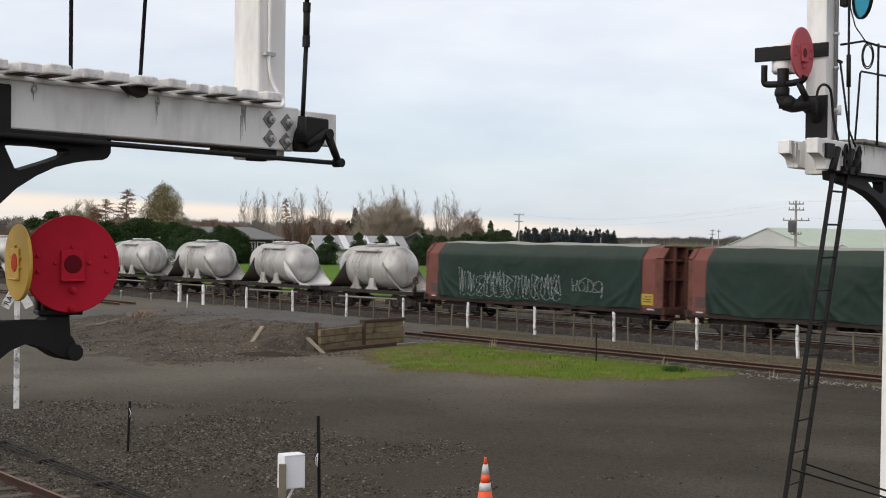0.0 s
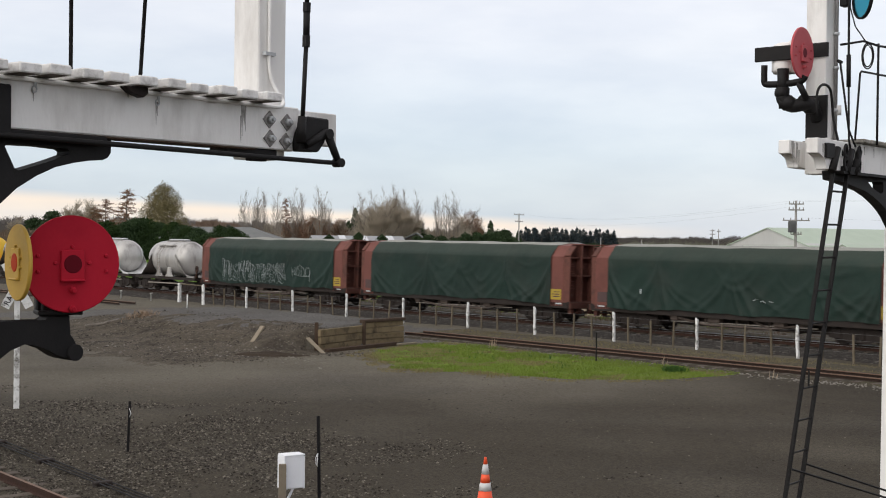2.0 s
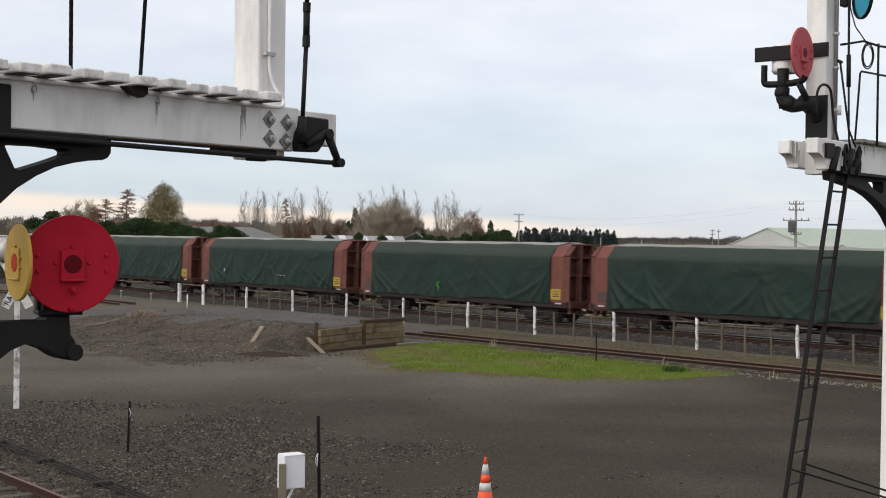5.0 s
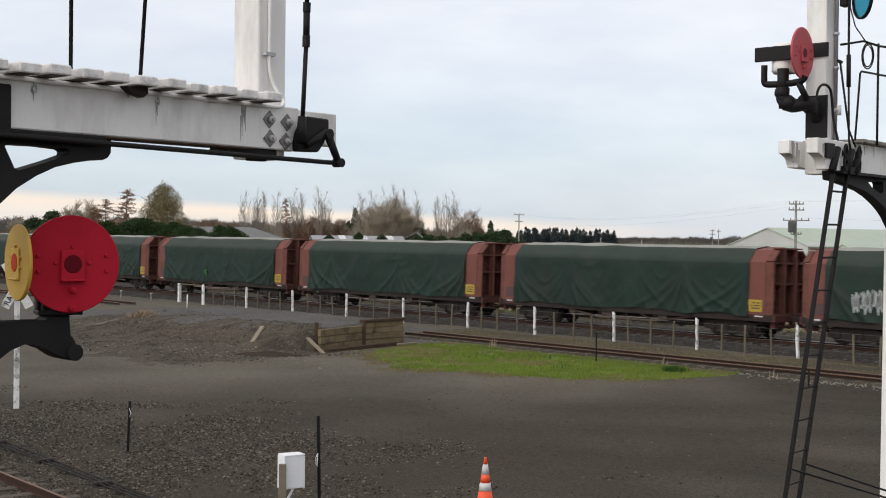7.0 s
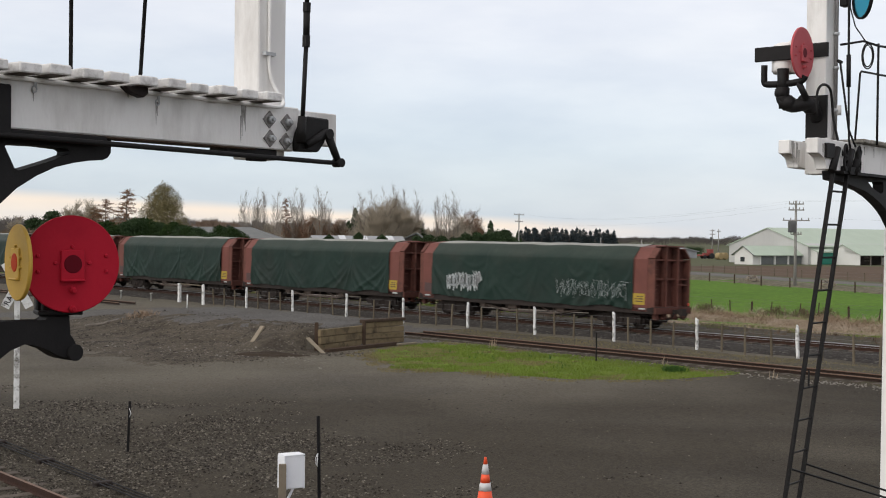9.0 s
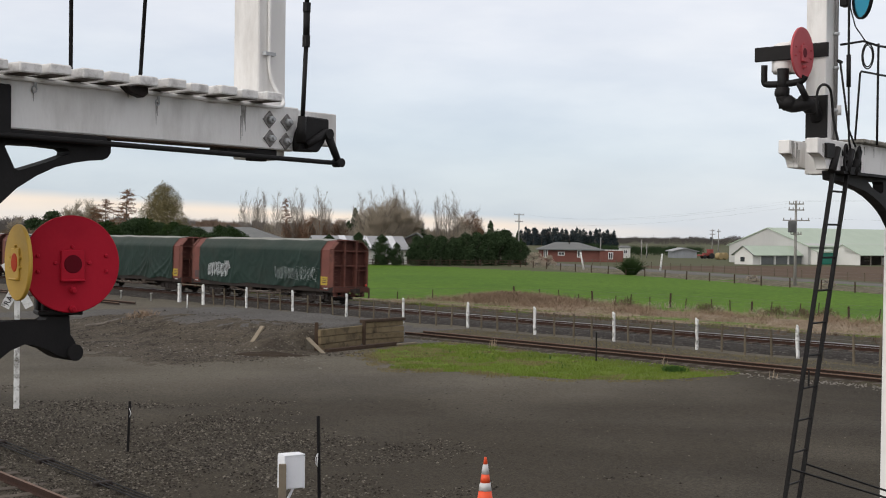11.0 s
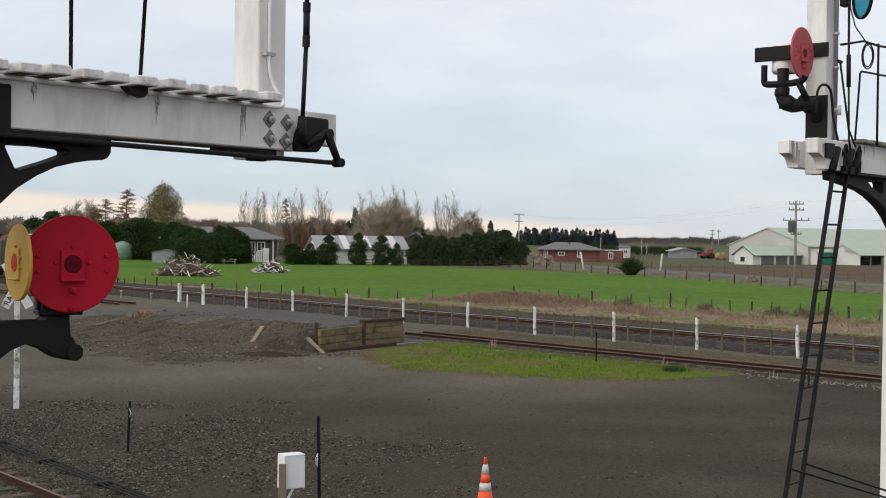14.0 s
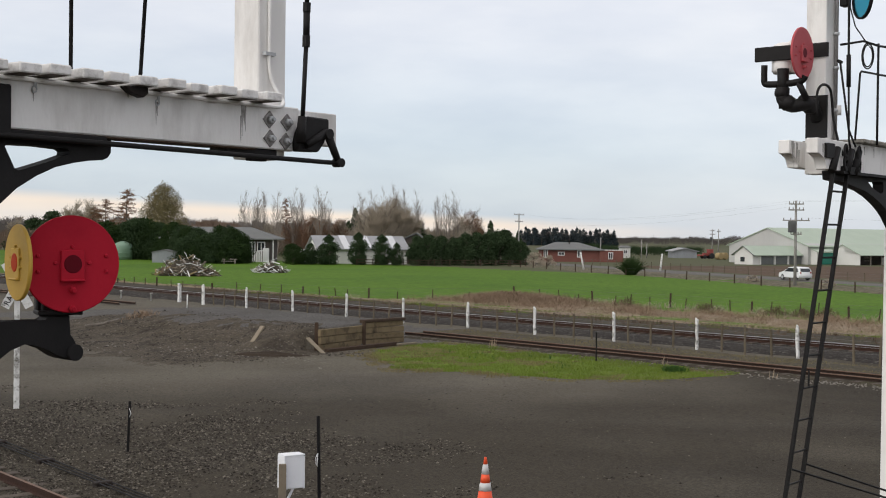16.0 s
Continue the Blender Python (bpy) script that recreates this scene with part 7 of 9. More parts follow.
def twiggy_tree(seed, height, width, label, material):
    """A bare crown so full of fine twigs that it reads as a soft brown mass."""
    rng = np.random.default_rng(seed)
    segs = []
    branches(rng, (0, 0, 0), (0, 0, 1), height * 0.7, 0.16, 2, 0.25, segs, 4, 0.7)
    pts = crown_points(rng, height * 0.1, height, width, 4300, DOME, 60)
    fine = []
    for x, y, z in pts:
        a, b = Vector((x, y, z)), Vector((rng.normal() * .25 + x * 0.06, rng.normal() * .25 + y * 0.06, rng.uniform(.15, .75)))
        fine.append((a, a + b, 0.013, 0.005))
    t = thing("bare_tree", label, "tree", group="bare trees")
    new("trunk", twig_mesh("trunk", [s_ for s_ in segs if math.hypot(s_[1].x, s_[1].y) < width], M["bark"])).parent = t
    new("crown", twig_mesh("crown", fine, M[material])).parent = t
    return t


t = twiggy_tree(35, 10.0, 3.0, "broad bare willow, a soft mass of brown twigs", "twig_brown")
spread(t, [(-9.6, 255, 12.2, 0.95), (-13.0, 254, 10.4, 1.15), (-15.8, 256, 9.8, 0.8), (-7.6, 257, 8.6, 0.9), (-34.5, 262, 7.2, 0.9), (-11.2, 252, 10.6, 1.0)], 10.0, 17)
t = twiggy_tree(36, 9.0, 2.4, "small bare tree with fine reddish twigs", "twig_red")
spread(t, [(5.9, 275, 9.9, 1.05), (7.3, 277, 8.6, 0.8), (-21.5, 268, 7.8, 0.9), (-27.0, 262, 8.2, 1.2), (-24.5, 262, 7.6, 1.1), (-30.0, 264, 7.4, 1.1)], 9.0, 18)
# the big leafy tree
leafy_tree("leafy_tree", 41, 14.0, 6.4, "broad tree with thinning olive-brown autumn leaves", "leaf_olive", lambda t: 1.05 * (1 - t) ** 0.62 + 0.03, 34000, 0.11, 0.04, 90).matrix_basis = pose(-52.1, 240, -0.6)
# evergreens behind
t = leafy_tree("evergreen_tree", 42, 9.0, 3.3, "dark rounded evergreen tree", "leaf_dark", DOME, 5200, 0.20, 0.0, 40, "evergreen trees")
spread(t, [(-91.0, 300, 9.4, 1.25), (-95.4, 300, 7.6, 1.2), (-87.0, 300, 7.8, 1.2), (-99.5, 302, 5.6, 1.2), (-5.8, 270, 7.2, 0.7), (-5.6, 262, 6.9, 0.95), (-8.4, 262, 7.4, 0.8), (7.8, 290, 6.4, 0.9), (14.0, 292, 6.2, 0.9)], 9.0, 8)
t = leafy_tree("fir_tree", 43, 8.0, 2.0, "dark pointed fir tree", "leaf_dark", CONE, 1800, 0.28, 0.05, 22, "fir trees")
spread(t, [(11.1, 300, 8.2, 1.0), (17.5, 300, 5.8, 0.9), (-19.2, 280, 10.5, 0.9), (-20.3, 277, 7.5, 0.9), (-18.2, 276, 8.8, 0.9), (-23.0, 282, 6.6, 1.0)], 8.0, 9)
# garden shrubs and hedge
for v in range(2):
    t = leafy_tree("garden_shrub", 51 + v, 6.0, 3.1, "large dense dark green garden shrub", "leaf_dark" if v else "leaf_green", DOME, 15000, 0.105, 0.0, 60, "garden shrubs")
    spread(t, [(-42.6, 203.5, 6.4, 0.85), (-40.8, 201.5, 6.1, 0.85), (-39.2, 200.0, 5.6, 0.8), (-37.8, 198.5, 5.2, 0.8), (-34.2, 196, 5.6, 0.8), (-32.6, 195.5, 5.9, 0.7), (-56.6, 217, 6.4, 1.1), (-53.4, 217.5, 7.0, 1.1), (-50.2, 217, 7.2, 1.1), (-47.8, 216, 6.4, 1.0), (-46.0, 215, 6.0, 1.0), (-42.0, 209, 5.0, 1.0), (-40.0, 203, 4.6, 1.0), (-35.0, 195, 5.4, 0.9), (-62.0, 219, 5.6, 1.1), (-58.8, 218, 5.8, 1.1), (-54.9, 216, 6.0, 1.2), (-51.6, 216, 6.6, 1.2), (-48.6, 216.5, 6.3, 1.1), (-45.3, 216, 5.7, 1.0), (-41.0, 206, 5.0, 0.9), (-38.4, 197, 4.8, 1.1), (-36.2, 196, 4.9, 1.1), (-33.4, 196, 4.9, 1.1), (-31.8, 195, 5.0, 1.0), (-31.0, 196, 4.7, 0.6), (-22.7, 194, 3.2, 0.65), (-20.6, 195, 2.6, 0.5), (-43.2, 214, 5.2, 1.0), (-47.0, 215.5, 5.2, 1.0)][v::2], 6.0, 10 + v)
t = leafy_tree("garden_conifer", 53, 5.0, 1.55, "dense dark egg-shaped garden conifer", "leaf_dark", EGG, 7500, 0.10, 0.0, 30, "garden conifers")
spread(t, [(-20.0, 195, 3.3, 0.8), (-17.2, 195, 4.6, 1.15), (-12.8, 196, 5.0, 1.1), (-9.4, 196, 4.7, 1.1), (-7.1, 196, 3.5, 0.7), (-18.3, 196, 3.2, 0.8)], 5.0, 12)
t = leafy_tree("hedge_conifer", 54, 5.2, 1.9, "thick dark conifer of a tall windbreak hedge", "leaf_dark", DOME, 10000, 0.105, 0.0, 40, "windbreak hedge")
spread(t, [(-4.0, 200, 5.0, 0.9), (-2.2, 200, 4.8, 1.0), (-0.3, 201, 5.1, 1.0), (1.6, 202, 4.9, 1.0), (3.4, 202, 5.0, 1.0), (5.2, 203, 5.4, 1.0), (7.0, 204, 5.5, 1.0), (8.8, 205, 5.4, 1.0), (10.6, 206, 5.3, 1.0), (12.4, 206, 4.4, 0.8)], 5.2, 13)
t = leafy_tree("roadside_shrub", 55, 2.2, 1.3, "small brown-green shrub by the road", "twig_brown", DOME, 1600, 0.075, 0.0, 16, "roadside shrubs")
spread(t, [(14.2, 200, 2.6, 1.4), (16.0, 196, 1.9, 1.0), (12.9, 208, 3.0, 1.0), (38.3, 128, 0.9, 0.7), (33.6, 140, 0.9, 0.7), (25.3, 180, 1.3, 0.9)], 2.2, 14)

# reddish undergrowth and far woods, beyond counting
rng = np.random.default_rng(60)


def thicket(name, label, x0, x1, y, h, n, size, material, seed):
    """Scrub too fine to count: thin sticks and shoots, tallest where the noise is high."""
    r = np.random.default_rng(seed)
    V, F = [], []
    for _ in range(n):
        x = r.uniform(x0, x1)
        top = h * (0.72 + 0.45 * noise.noise((x * 0.09, seed, 0)) + 0.22 * noise.noise((x * 0.4, seed, 4)))
        z0 = -0.6 + top * math.sqrt(r.uniform(0, 1)) * 0.85
        L = r.uniform(0.10, 0.30) * h * size
        a = r.uniform(-0.7, 0.7)
        yy = y + r.normal() * 3
        w = 0.0045 * h * r.uniform(0.5, 1.4) * (1 + 2.2 * size)
        dx, dz = L * math.sin(a), L * math.cos(a)
        k = len(V)
        V += [(x - w, yy, z0), (x + w, yy + w, z0), (x + dx, yy + r.normal() * 0.3, z0 + dz)]
        F.append((k, k + 1, k + 2))
    me = bpy.data.meshes.new(name)
    me.from_pydata(V, [], F)
    me.materials.append(M[material])
    return tagged(new(name, me), label, "woods", kind="stuff")


thicket("undergrowth", "reddish brown winter undergrowth behind the houses", -66, -14, 285, 8.6, 26000, 0.6, "twig_rust", 61)
thicket("undergrowth", "brown winter scrub below the poplars", -32, 6, 276, 7.6, 14000, 1.0, "twig_brown", 62)
thicket("undergrowth", "dark scrub at the garden's back", -110, -58, 300, 6.4, 14000, 0.7, "twig_rust", 63)
thicket("far_woods", "grey-brown distant woods on the skyline", -330, -10, 640, 13, 30000, 1.0, "far_wood", 64)
thicket("far_woods", "grey-brown distant woods on the skyline", 90, 420, 760, 6.3, 24000, 1.0, "far_wood_dark", 65)
thicket("dark_hedgerow", "dark green hedgerow behind the farm", 36, 66, 330, 2.9, 7000, 1.4, "leaf_dark", 66)
t = leafy_tree("pine_tree", 44, 12.0, 3.4, "dark pine of a far shelter belt", "leaf_pine", lambda t: 0.92 * (1 - t) ** 0.75 + 0.05, 1700, 0.32, 0.02, 36, "far pine belt")
rp = random.Random(3)
spread(t, [(39.0 + i * 1.02 + rp.uniform(-.5, .5), 640 + rp.uniform(-8, 8), 8.3 + rp.uniform(-1.6, 1.2) - max(0, i - 36) * 0.12, rp.uniform(.7, .95)) for i in range(46)], 12.0, 15)


# ---- far buildings ----
def wall_box(home, c, size, mat, name="wall", rz=0.0):
    bm = bmesh.new()
    box(bm, c, size, pose(0, 0, 0, 0, 0, rz))
    return part(name, bm, M[mat], home)


def window(home, c, w, h, rz=0.0, door=False):
    """A framed opening set proud of the wall's front (towards -y)."""
    m = Matrix.Translation(c) @ pose(0, 0, 0, 0, 0, rz)
    bm = bmesh.new()
    t = 0.14
    for dx, dz, sx, sz in ((-w / 2, 0, t, h + t), (w / 2, 0, t, h + t), (0, h / 2, w, t), (0, -h / 2, w, t), (0, 0, t * 0.7, h)):
        box(bm, m @ Vector((dx, -0.05, dz)), (sx, 0.10, sz), m.to_3x3().to_4x4())
    wdw = part("window", bm, M["win_white"], home)
    bm = bmesh.new()
    box(bm, m @ Vector((0, -0.02, 0)), (w, 0.03, h), m.to_3x3().to_4x4())
    part("pane", bm, M["glass_dark"], wdw)
    return wdw


def hip_roof(home, x0, x1, y0, y1, z0, z1, mat, hip0, hip1, over=0.6):
    bm = bmesh.new()
    x0, x1, y0, y1 = x0 - over, x1 + over, y0 - over, y1 + over
    ym = (y0 + y1) / 2
    lo = [bm.verts.new(p) for p in ((x0, y0, z0), (x1, y0, z0), (x1, y1, z0), (x0, y1, z0))]
    lo2 = [bm.verts.new((v.co.x, v.co.y, z0 - 0.18)) for v in lo]
    a, b = bm.verts.new((x0 + hip0, ym, z1)), bm.verts.new((x1 - hip1, ym, z1))
    bm.faces.new((lo[0], lo[1], b, a))
    bm.faces.new((lo[2], lo[3], a, b))
    bm.faces.new((lo[1], lo[2], b))
    bm.faces.new((lo[3], lo[0], a))
    for i in range(4):
        bm.faces.new((lo2[i], lo2[(i + 1) % 4], lo[(i + 1) % 4], lo[i]))
    bm.faces.new(list(reversed(lo2)))
    return part("roof", bm, M[mat], home)


def gable(home, x0, x1, y0, y1, zb, ze, zr, ridge_x, wall, roof, over=0.3):
    """A gabled hall, ridge along y at ridge_x, front towards -y."""
    bm = bmesh.new()
    m = Matrix(((1, 0, 0, 0), (0, 0, 1, 0), (0, 1, 0, 0), (0, 0, 0, 1)))
    prism(bm, [(x0, zb), (x1, zb), (x1, ze), (ridge_x, zr), (x0, ze)], y0, y1, m)
    part("wall", bm, M[wall], home)
    bm = bmesh.new()
    prism(bm, [(x0 - over, ze - 0.12), (x0 - over, ze + 0.05), (ridge_x, zr + 0.2), (x1 + over, ze + 0.05), (x1 + over, ze - 0.12), (ridge_x, zr + 0.03)], y0 - over, y1 + over, m)
    part("roof", bm, M[roof], home)


g = -0.6
house = thing("farmhouse", "dark weatherboard farmhouse with a grey hipped roof", "house", pose(-0.9, 12.5, 0.0))
house.scale = (1.055, 1.0, 1.02)
wall_box(house, (-33.5, 199, 1.25), (16.0, 8.5, 3.8), "wall_dark")
hip_roof(house, -41.5, -25.3, 194.6, 203.4, 3.15, 4.95, "roof_grey", 1.0, 4.6, 0.9)
for x, w in ((-28.3, 0.9), (-26.9, 1.1), (-31.6, 1.2), (-35, 1.4)):
    window(house, (x, 194.72, 1.9), w, 1.35)
bm = bmesh.new()
box(bm, (-26.1, 194.2, 0.55), (0.9, 0.7, 2.2))
part("porch", bm, M["win_white"], house)
bm = bmesh.new()
for k in range(7):
    box(bm, (-28.0 + k * 0.33, 193.2, 0.3), (0.22, 0.06, 1.8))
part("fence_panel", bm, M["win_white"], house)
for x in (-29.2, -25.0):
    bm = bmesh.new()
    box(bm, (x, 194.0, 1.2), (0.14, 0.14, 3.8))
    part("veranda_post", bm, M["win_white"], house)
bm = bmesh.new()
box(bm, (-32.6, 199, 5.0), (0.6, 0.6, 0.7))
part("chimney", bm, M["wall_dark"], house)

shed = thing("white_shed", "long low pale shed, grey corrugated roof with white translucent sheets", "shed", Matrix.Translation((-13.4, 206.5, 0)) @ pose(0, 0, 0, 0, 0, 20) @ Matrix.Translation((13.4, -206.5, 0)))
bm = bmesh.new()
mx = Matrix(((0, 0, 1, 0), (1, 0, 0, 0), (0, 1, 0, 0), (0, 0, 0, 1)))
prism(bm, [(204.0, g), (211.0, g), (211.0, 1.8), (207.5, 3.6), (204.0, 1.8)], -20.8, -6.2, mx)
part("wall", bm, M["wall_pale"], shed)
bm = bmesh.new()
prism(bm, [(203.5, 1.6), (203.5, 1.75), (207.5, 3.85), (211.5, 1.75), (211.5, 1.6), (207.5, 3.68)], -21.2, -5.8, mx)
part("roof", bm, M["roof_pale"], shed)
for x in (-16.2, -12.6, -8.2):
    bm = bmesh.new()
    prism(bm, [(203.4, 1.76), (207.4, 3.86), (207.4, 3.90), (203.4, 1.80)], x - 0.55, x + 0.55, mx)
    part("roof_sheet", bm, M["roof_white"], shed)
wall_box(shed, (-21.9, 206, 0.5), (2.2, 4, 2.2), "wall_pale", "lean_to")
bm = bmesh.new()
box(bm, (-14.2, 203.96, 0.5), (1.3, 0.1, 2.0))
part("doorway", bm, M["glass_dark"], shed)

brown = thing("brown_house", "small brown house with a grey gabled roof", "house")
gable(brown, -8.0, -2.6, 220, 229, g, 2.7, 4.3, -4.6, "wall_dark", "roof_grey", 0.5)
window(brown, (-5.6, 219.93, 1.4), 0.8, 1.2)
bm = bmesh.new()
box(bm, (-7.4, 219.9, 1.2), (0.12, 0.12, 3.2))
part("downpipe", bm, M["win_white"], brown)

brick = thing("brick_house", "low red brick house with a grey hipped roof", "house", pose(3.05, 0, -0.05))
brick.scale = (0.88, 1.0, 0.96)
wall_box(brick, (24.0, 244, 0.55), (13.0, 8, 2.5), "brick")
wall_box(brick, (32.2, 242, 0.45), (5.0, 5, 2.55), "brick", "annex")
bm = bmesh.new()
box(bm, (32.2, 242, 1.76), (5.2, 5.2, 0.10))
part("annex_roof", bm, M["wall_pale"], brick)
hip_roof(brick, 17.6, 30.0, 240, 248, 1.85, 3.2, "roof_grey", 3.8, 5.0, 0.7)
for x, w, h in ((18.3, 0.7, 1.4), (21.6, 1.3, 0.6), (25.4, 0.7, 1.3)):
    window(brick, (x, 239.95, 1.0), w, h)
window(brick, (32.0, 239.4, 0.7), 0.9, 1.2)
bm = bmesh.new()
rod(bm, (23.6, 243.0, 2.6), (23.6, 243.0, 4.1), 0.09, n=8)
part("flue", bm, M["frame_dark"], brick)



def hall(name, label, nx, ny, width, length, ze, zr, turn=36.6, near_wall=True, wall="wall_pale"):
    """A gabled hall whose ridge runs off to one side: gable end on local x=0, near eave on y=0."""
    t = thing(name, label, "barn", pose(nx, ny, 0, 0, 0, turn), "farm buildings")
    m = Matrix(((0, 0, 1, 0), (1, 0, 0, 0), (0, 1, 0, 0), (0, 0, 0, 1)))
    bm = bmesh.new()
    low_y = 0.0 if near_wall else width * 0.45
    o = [(low_y, g), (width, g), (width, ze), (width / 2, zr), (0, ze)] + ([] if near_wall else [(low_y, ze)])
    prism(bm, o, 0, length, m)
    part("wall", bm, M[wall], t)
    bm = bmesh.new()
    prism(bm, [(-0.5, ze - 0.35), (-0.5, ze - 0.2), (width / 2, zr + 0.2), (width + 0.5, ze - 0.2), (width + 0.5, ze - 0.35), (width / 2, zr + 0.04)], -0.25, length + 0.3, m)
    part("roof", bm, M["roof_green"], t)
    return t


hall("farm_hall", "large pale farm hall with a green corrugated roof", 68.1, 240, 19.0, 46.0, 3.0, 6.1, wall="wall_grey")
g1 = hall("farm_shed", "low farm shed with grey roller doors and a pale green roof", 56.1, 233.0, 4.2, 14.2, 1.35, 2.65)
for x, w in ((4.0, 3.5), (8.05, 3.1), (12.1, 3.6)):
    bm = bmesh.new()
    box(bm, (x, -0.03, 0.17), (w, 0.1, 1.55))
    for z in np.arange(-0.5, 0.9, 0.16):
        box(bm, (x, -0.09, float(z)), (w, 0.03, 0.05))
    part("roller_door", bm, M["roller_grey"], g1, "grey ribbed roller door")
for x in (2.0, 6.1, 9.95, 14.05):
    bm = bmesh.new()
    box(bm, (x, -0.08, 0.32), (0.34, 0.2, 1.84))
    part("post", bm, M["wall_pale"], g1)
bm = bmesh.new()
box(bm, (-0.06, 2.3, 0.35), (0.1, 0.9, 0.8))
part("window", bm, M["glass_dark"], g1)
bm = bmesh.new()
path(bm, [(-0.3, -0.55, 1.08), (-0.3, 2.1, 2.80), (-0.3, 4.75, 1.08)], 0.07, 6)
part("barge_board", bm, M["roller_grey"], g1)
g2 = hall("farm_shed", "farm shed with a teal green sliding door", 69.6, 239.3, 5.0, 7.6, 2.0, 2.7)
bm = bmesh.new()
box(bm, (3.6, -0.1, 0.7), (5.4, 0.2, 2.5))
part("sliding_door", bm, M["door_green"], g2, "teal green sliding door")
g3 = hall("farm_shed", "pale gabled farm shed with open bays", 77.0, 237.5, 7.6, 26.0, 1.5, 3.1, near_wall=False)
bm = bmesh.new()
prism(bm, [(0.0, g), (3.42, g), (3.42, 2.92), (0.0, 1.48)], 0.0, 0.16, Matrix(((0, 0, 1, 0), (1, 0, 0, 0), (0, 1, 0, 0), (0, 0, 0, 1))))
part("end_wall", bm, M["wall_pale"], g3)
bm = bmesh.new()
box(bm, (13.2, 3.3, 0.4), (25.0, 0.1, 2.0))
part("bay_back", bm, M["wall_dark"], g3)
for x in (3.4, 6.8, 10.2, 13.6, 17.0, 20.4, 23.8):
    bm = bmesh.new()
    box(bm, (x, 0.1, 0.4), (0.22, 0.2, 2.0))
    part("post", bm, M["pipe"], g3)
bm = bmesh.new()
box(bm, (4.6, 1.6, 0.75), (2.0, 0.1, 0.12))
box(bm, (4.6, 1.6, 0.2), (2.0, 0.1, 0.12))
part("rail", bm, M["pipe"], g3)
bm = bmesh.new()
box(bm, (9.4, 0.8, 0.1), (1.6, 0.9, 1.4))
part("crate_stack", bm, M["win_white"], g3)

low = thing("small_shed", "small pale shed with a low roof", "shed", group="small sheds")
gable(low, 53.5, 58.8, 298, 306, g, 1.0, 1.6, 56.0, "shed_metal", "roof_pale", 0.5)
low2 = thing("small_shed", "small grey hut beside the brick house", "shed", group="small sheds")
wall_box(low2, (41.2, 292, 0.6), (2.2, 3, 2.4), "wall_pale")
hip_roof(low2, 40.1, 42.3, 290.5, 293.5, 1.8, 2.2, "roof_grey", 0.5, 0.5, 0.2)
window(low2, (41.2, 290.4, 0.8), 0.8, 0.8)
low3 = thing("garden_shed", "small grey corrugated garden shed", "shed", group="small sheds")
gable(low3, -44.2, -40.7, 195.5, 198.5, g, 1.0, 1.25, -42.4, "shed_metal", "roof_grey", 0.1)
gt = thing("water_tank", "pale green round plastic water tank", "water tank", pose(-53.0, 213, g))
bm = bmesh.new()
lathe(bm, [(1.55, 0), (1.55, 2.3), (1.45, 2.6), (0.5, 3.05), (0.1, 3.1)], n=28)
part("tank", bm, M["tank_green"], gt)
for z in (0.6, 1.2, 1.8):
    bm = bmesh.new()
    lathe(bm, [(1.56, z - 0.05), (1.60, z), (1.56, z + 0.05)], n=28)
    part("rib", bm, M["tank_green"], gt)
bench = thing("garden_table", "small wooden picnic table on the lawn", "table", pose(-31.9, 192.5, g))
for nm, c, s in (("tabletop", (0, 0, 0.75), (2.2, 0.8, 0.08)), ("seat", (0, -0.8, 0.45), (2.2, 0.3, 0.06)), ("leg", (-0.8, 0, 0.36), (0.12, 0.7, 0.72)), ("leg", (0.8, 0, 0.36), (0.12, 0.7, 0.72))):
    bm = bmesh.new()
    box(bm, c, s)
    part(nm, bm, M["pipe"], bench)

tractor = thing("tractor", "red tractor parked by the farm", "tractor", pose(60.6, 294, g, 0, 0, 200))
tractor.scale = (0.75, 0.75, 0.75)
for nm, c, s in (("bonnet", (1.0, 0, 1.3), (1.9, 0.9, 0.8)), ("cab", (-0.7, 0, 2.0), (1.5, 1.5, 1.5)), ("cab_roof", (-0.7, 0, 2.8), (1.7, 1.7, 0.15)), ("loader", (2.6, 0, 1.0), (1.6, 1.6, 0.5))):
    bm = bmesh.new()
    box(bm, c, s)
    part(nm, bm, M["tractor_red"], tractor, bevel=0.08)
for x, r in ((-0.8, 0.85), (1.6, 0.55)):
    for s in (-1, 1):
        bm = bmesh.new()
        lathe(bm, [(r * 0.5, -0.2), (r, -0.2), (r, 0.2), (r * 0.5, 0.2)], Matrix.Translation((x, s * 0.85, r)) @ pose(0, 0, 0, 90), 20)
        part("wheel", bm, M["tyre"], tractor)
for x, y in ((61.0, 284), (62.5, 286)):
    bm = bmesh.new()
    lathe(bm, [(0.7, -0.65), (0.78, -0.6), (0.78, 0.6), (0.7, 0.65)], pose(x, y, g + 0.75, 90, 0, 30), 22)
    tagged(part("hay_bale", bm, M["hay"]), "round straw-brown hay bale", "hay bale", "hay bales")


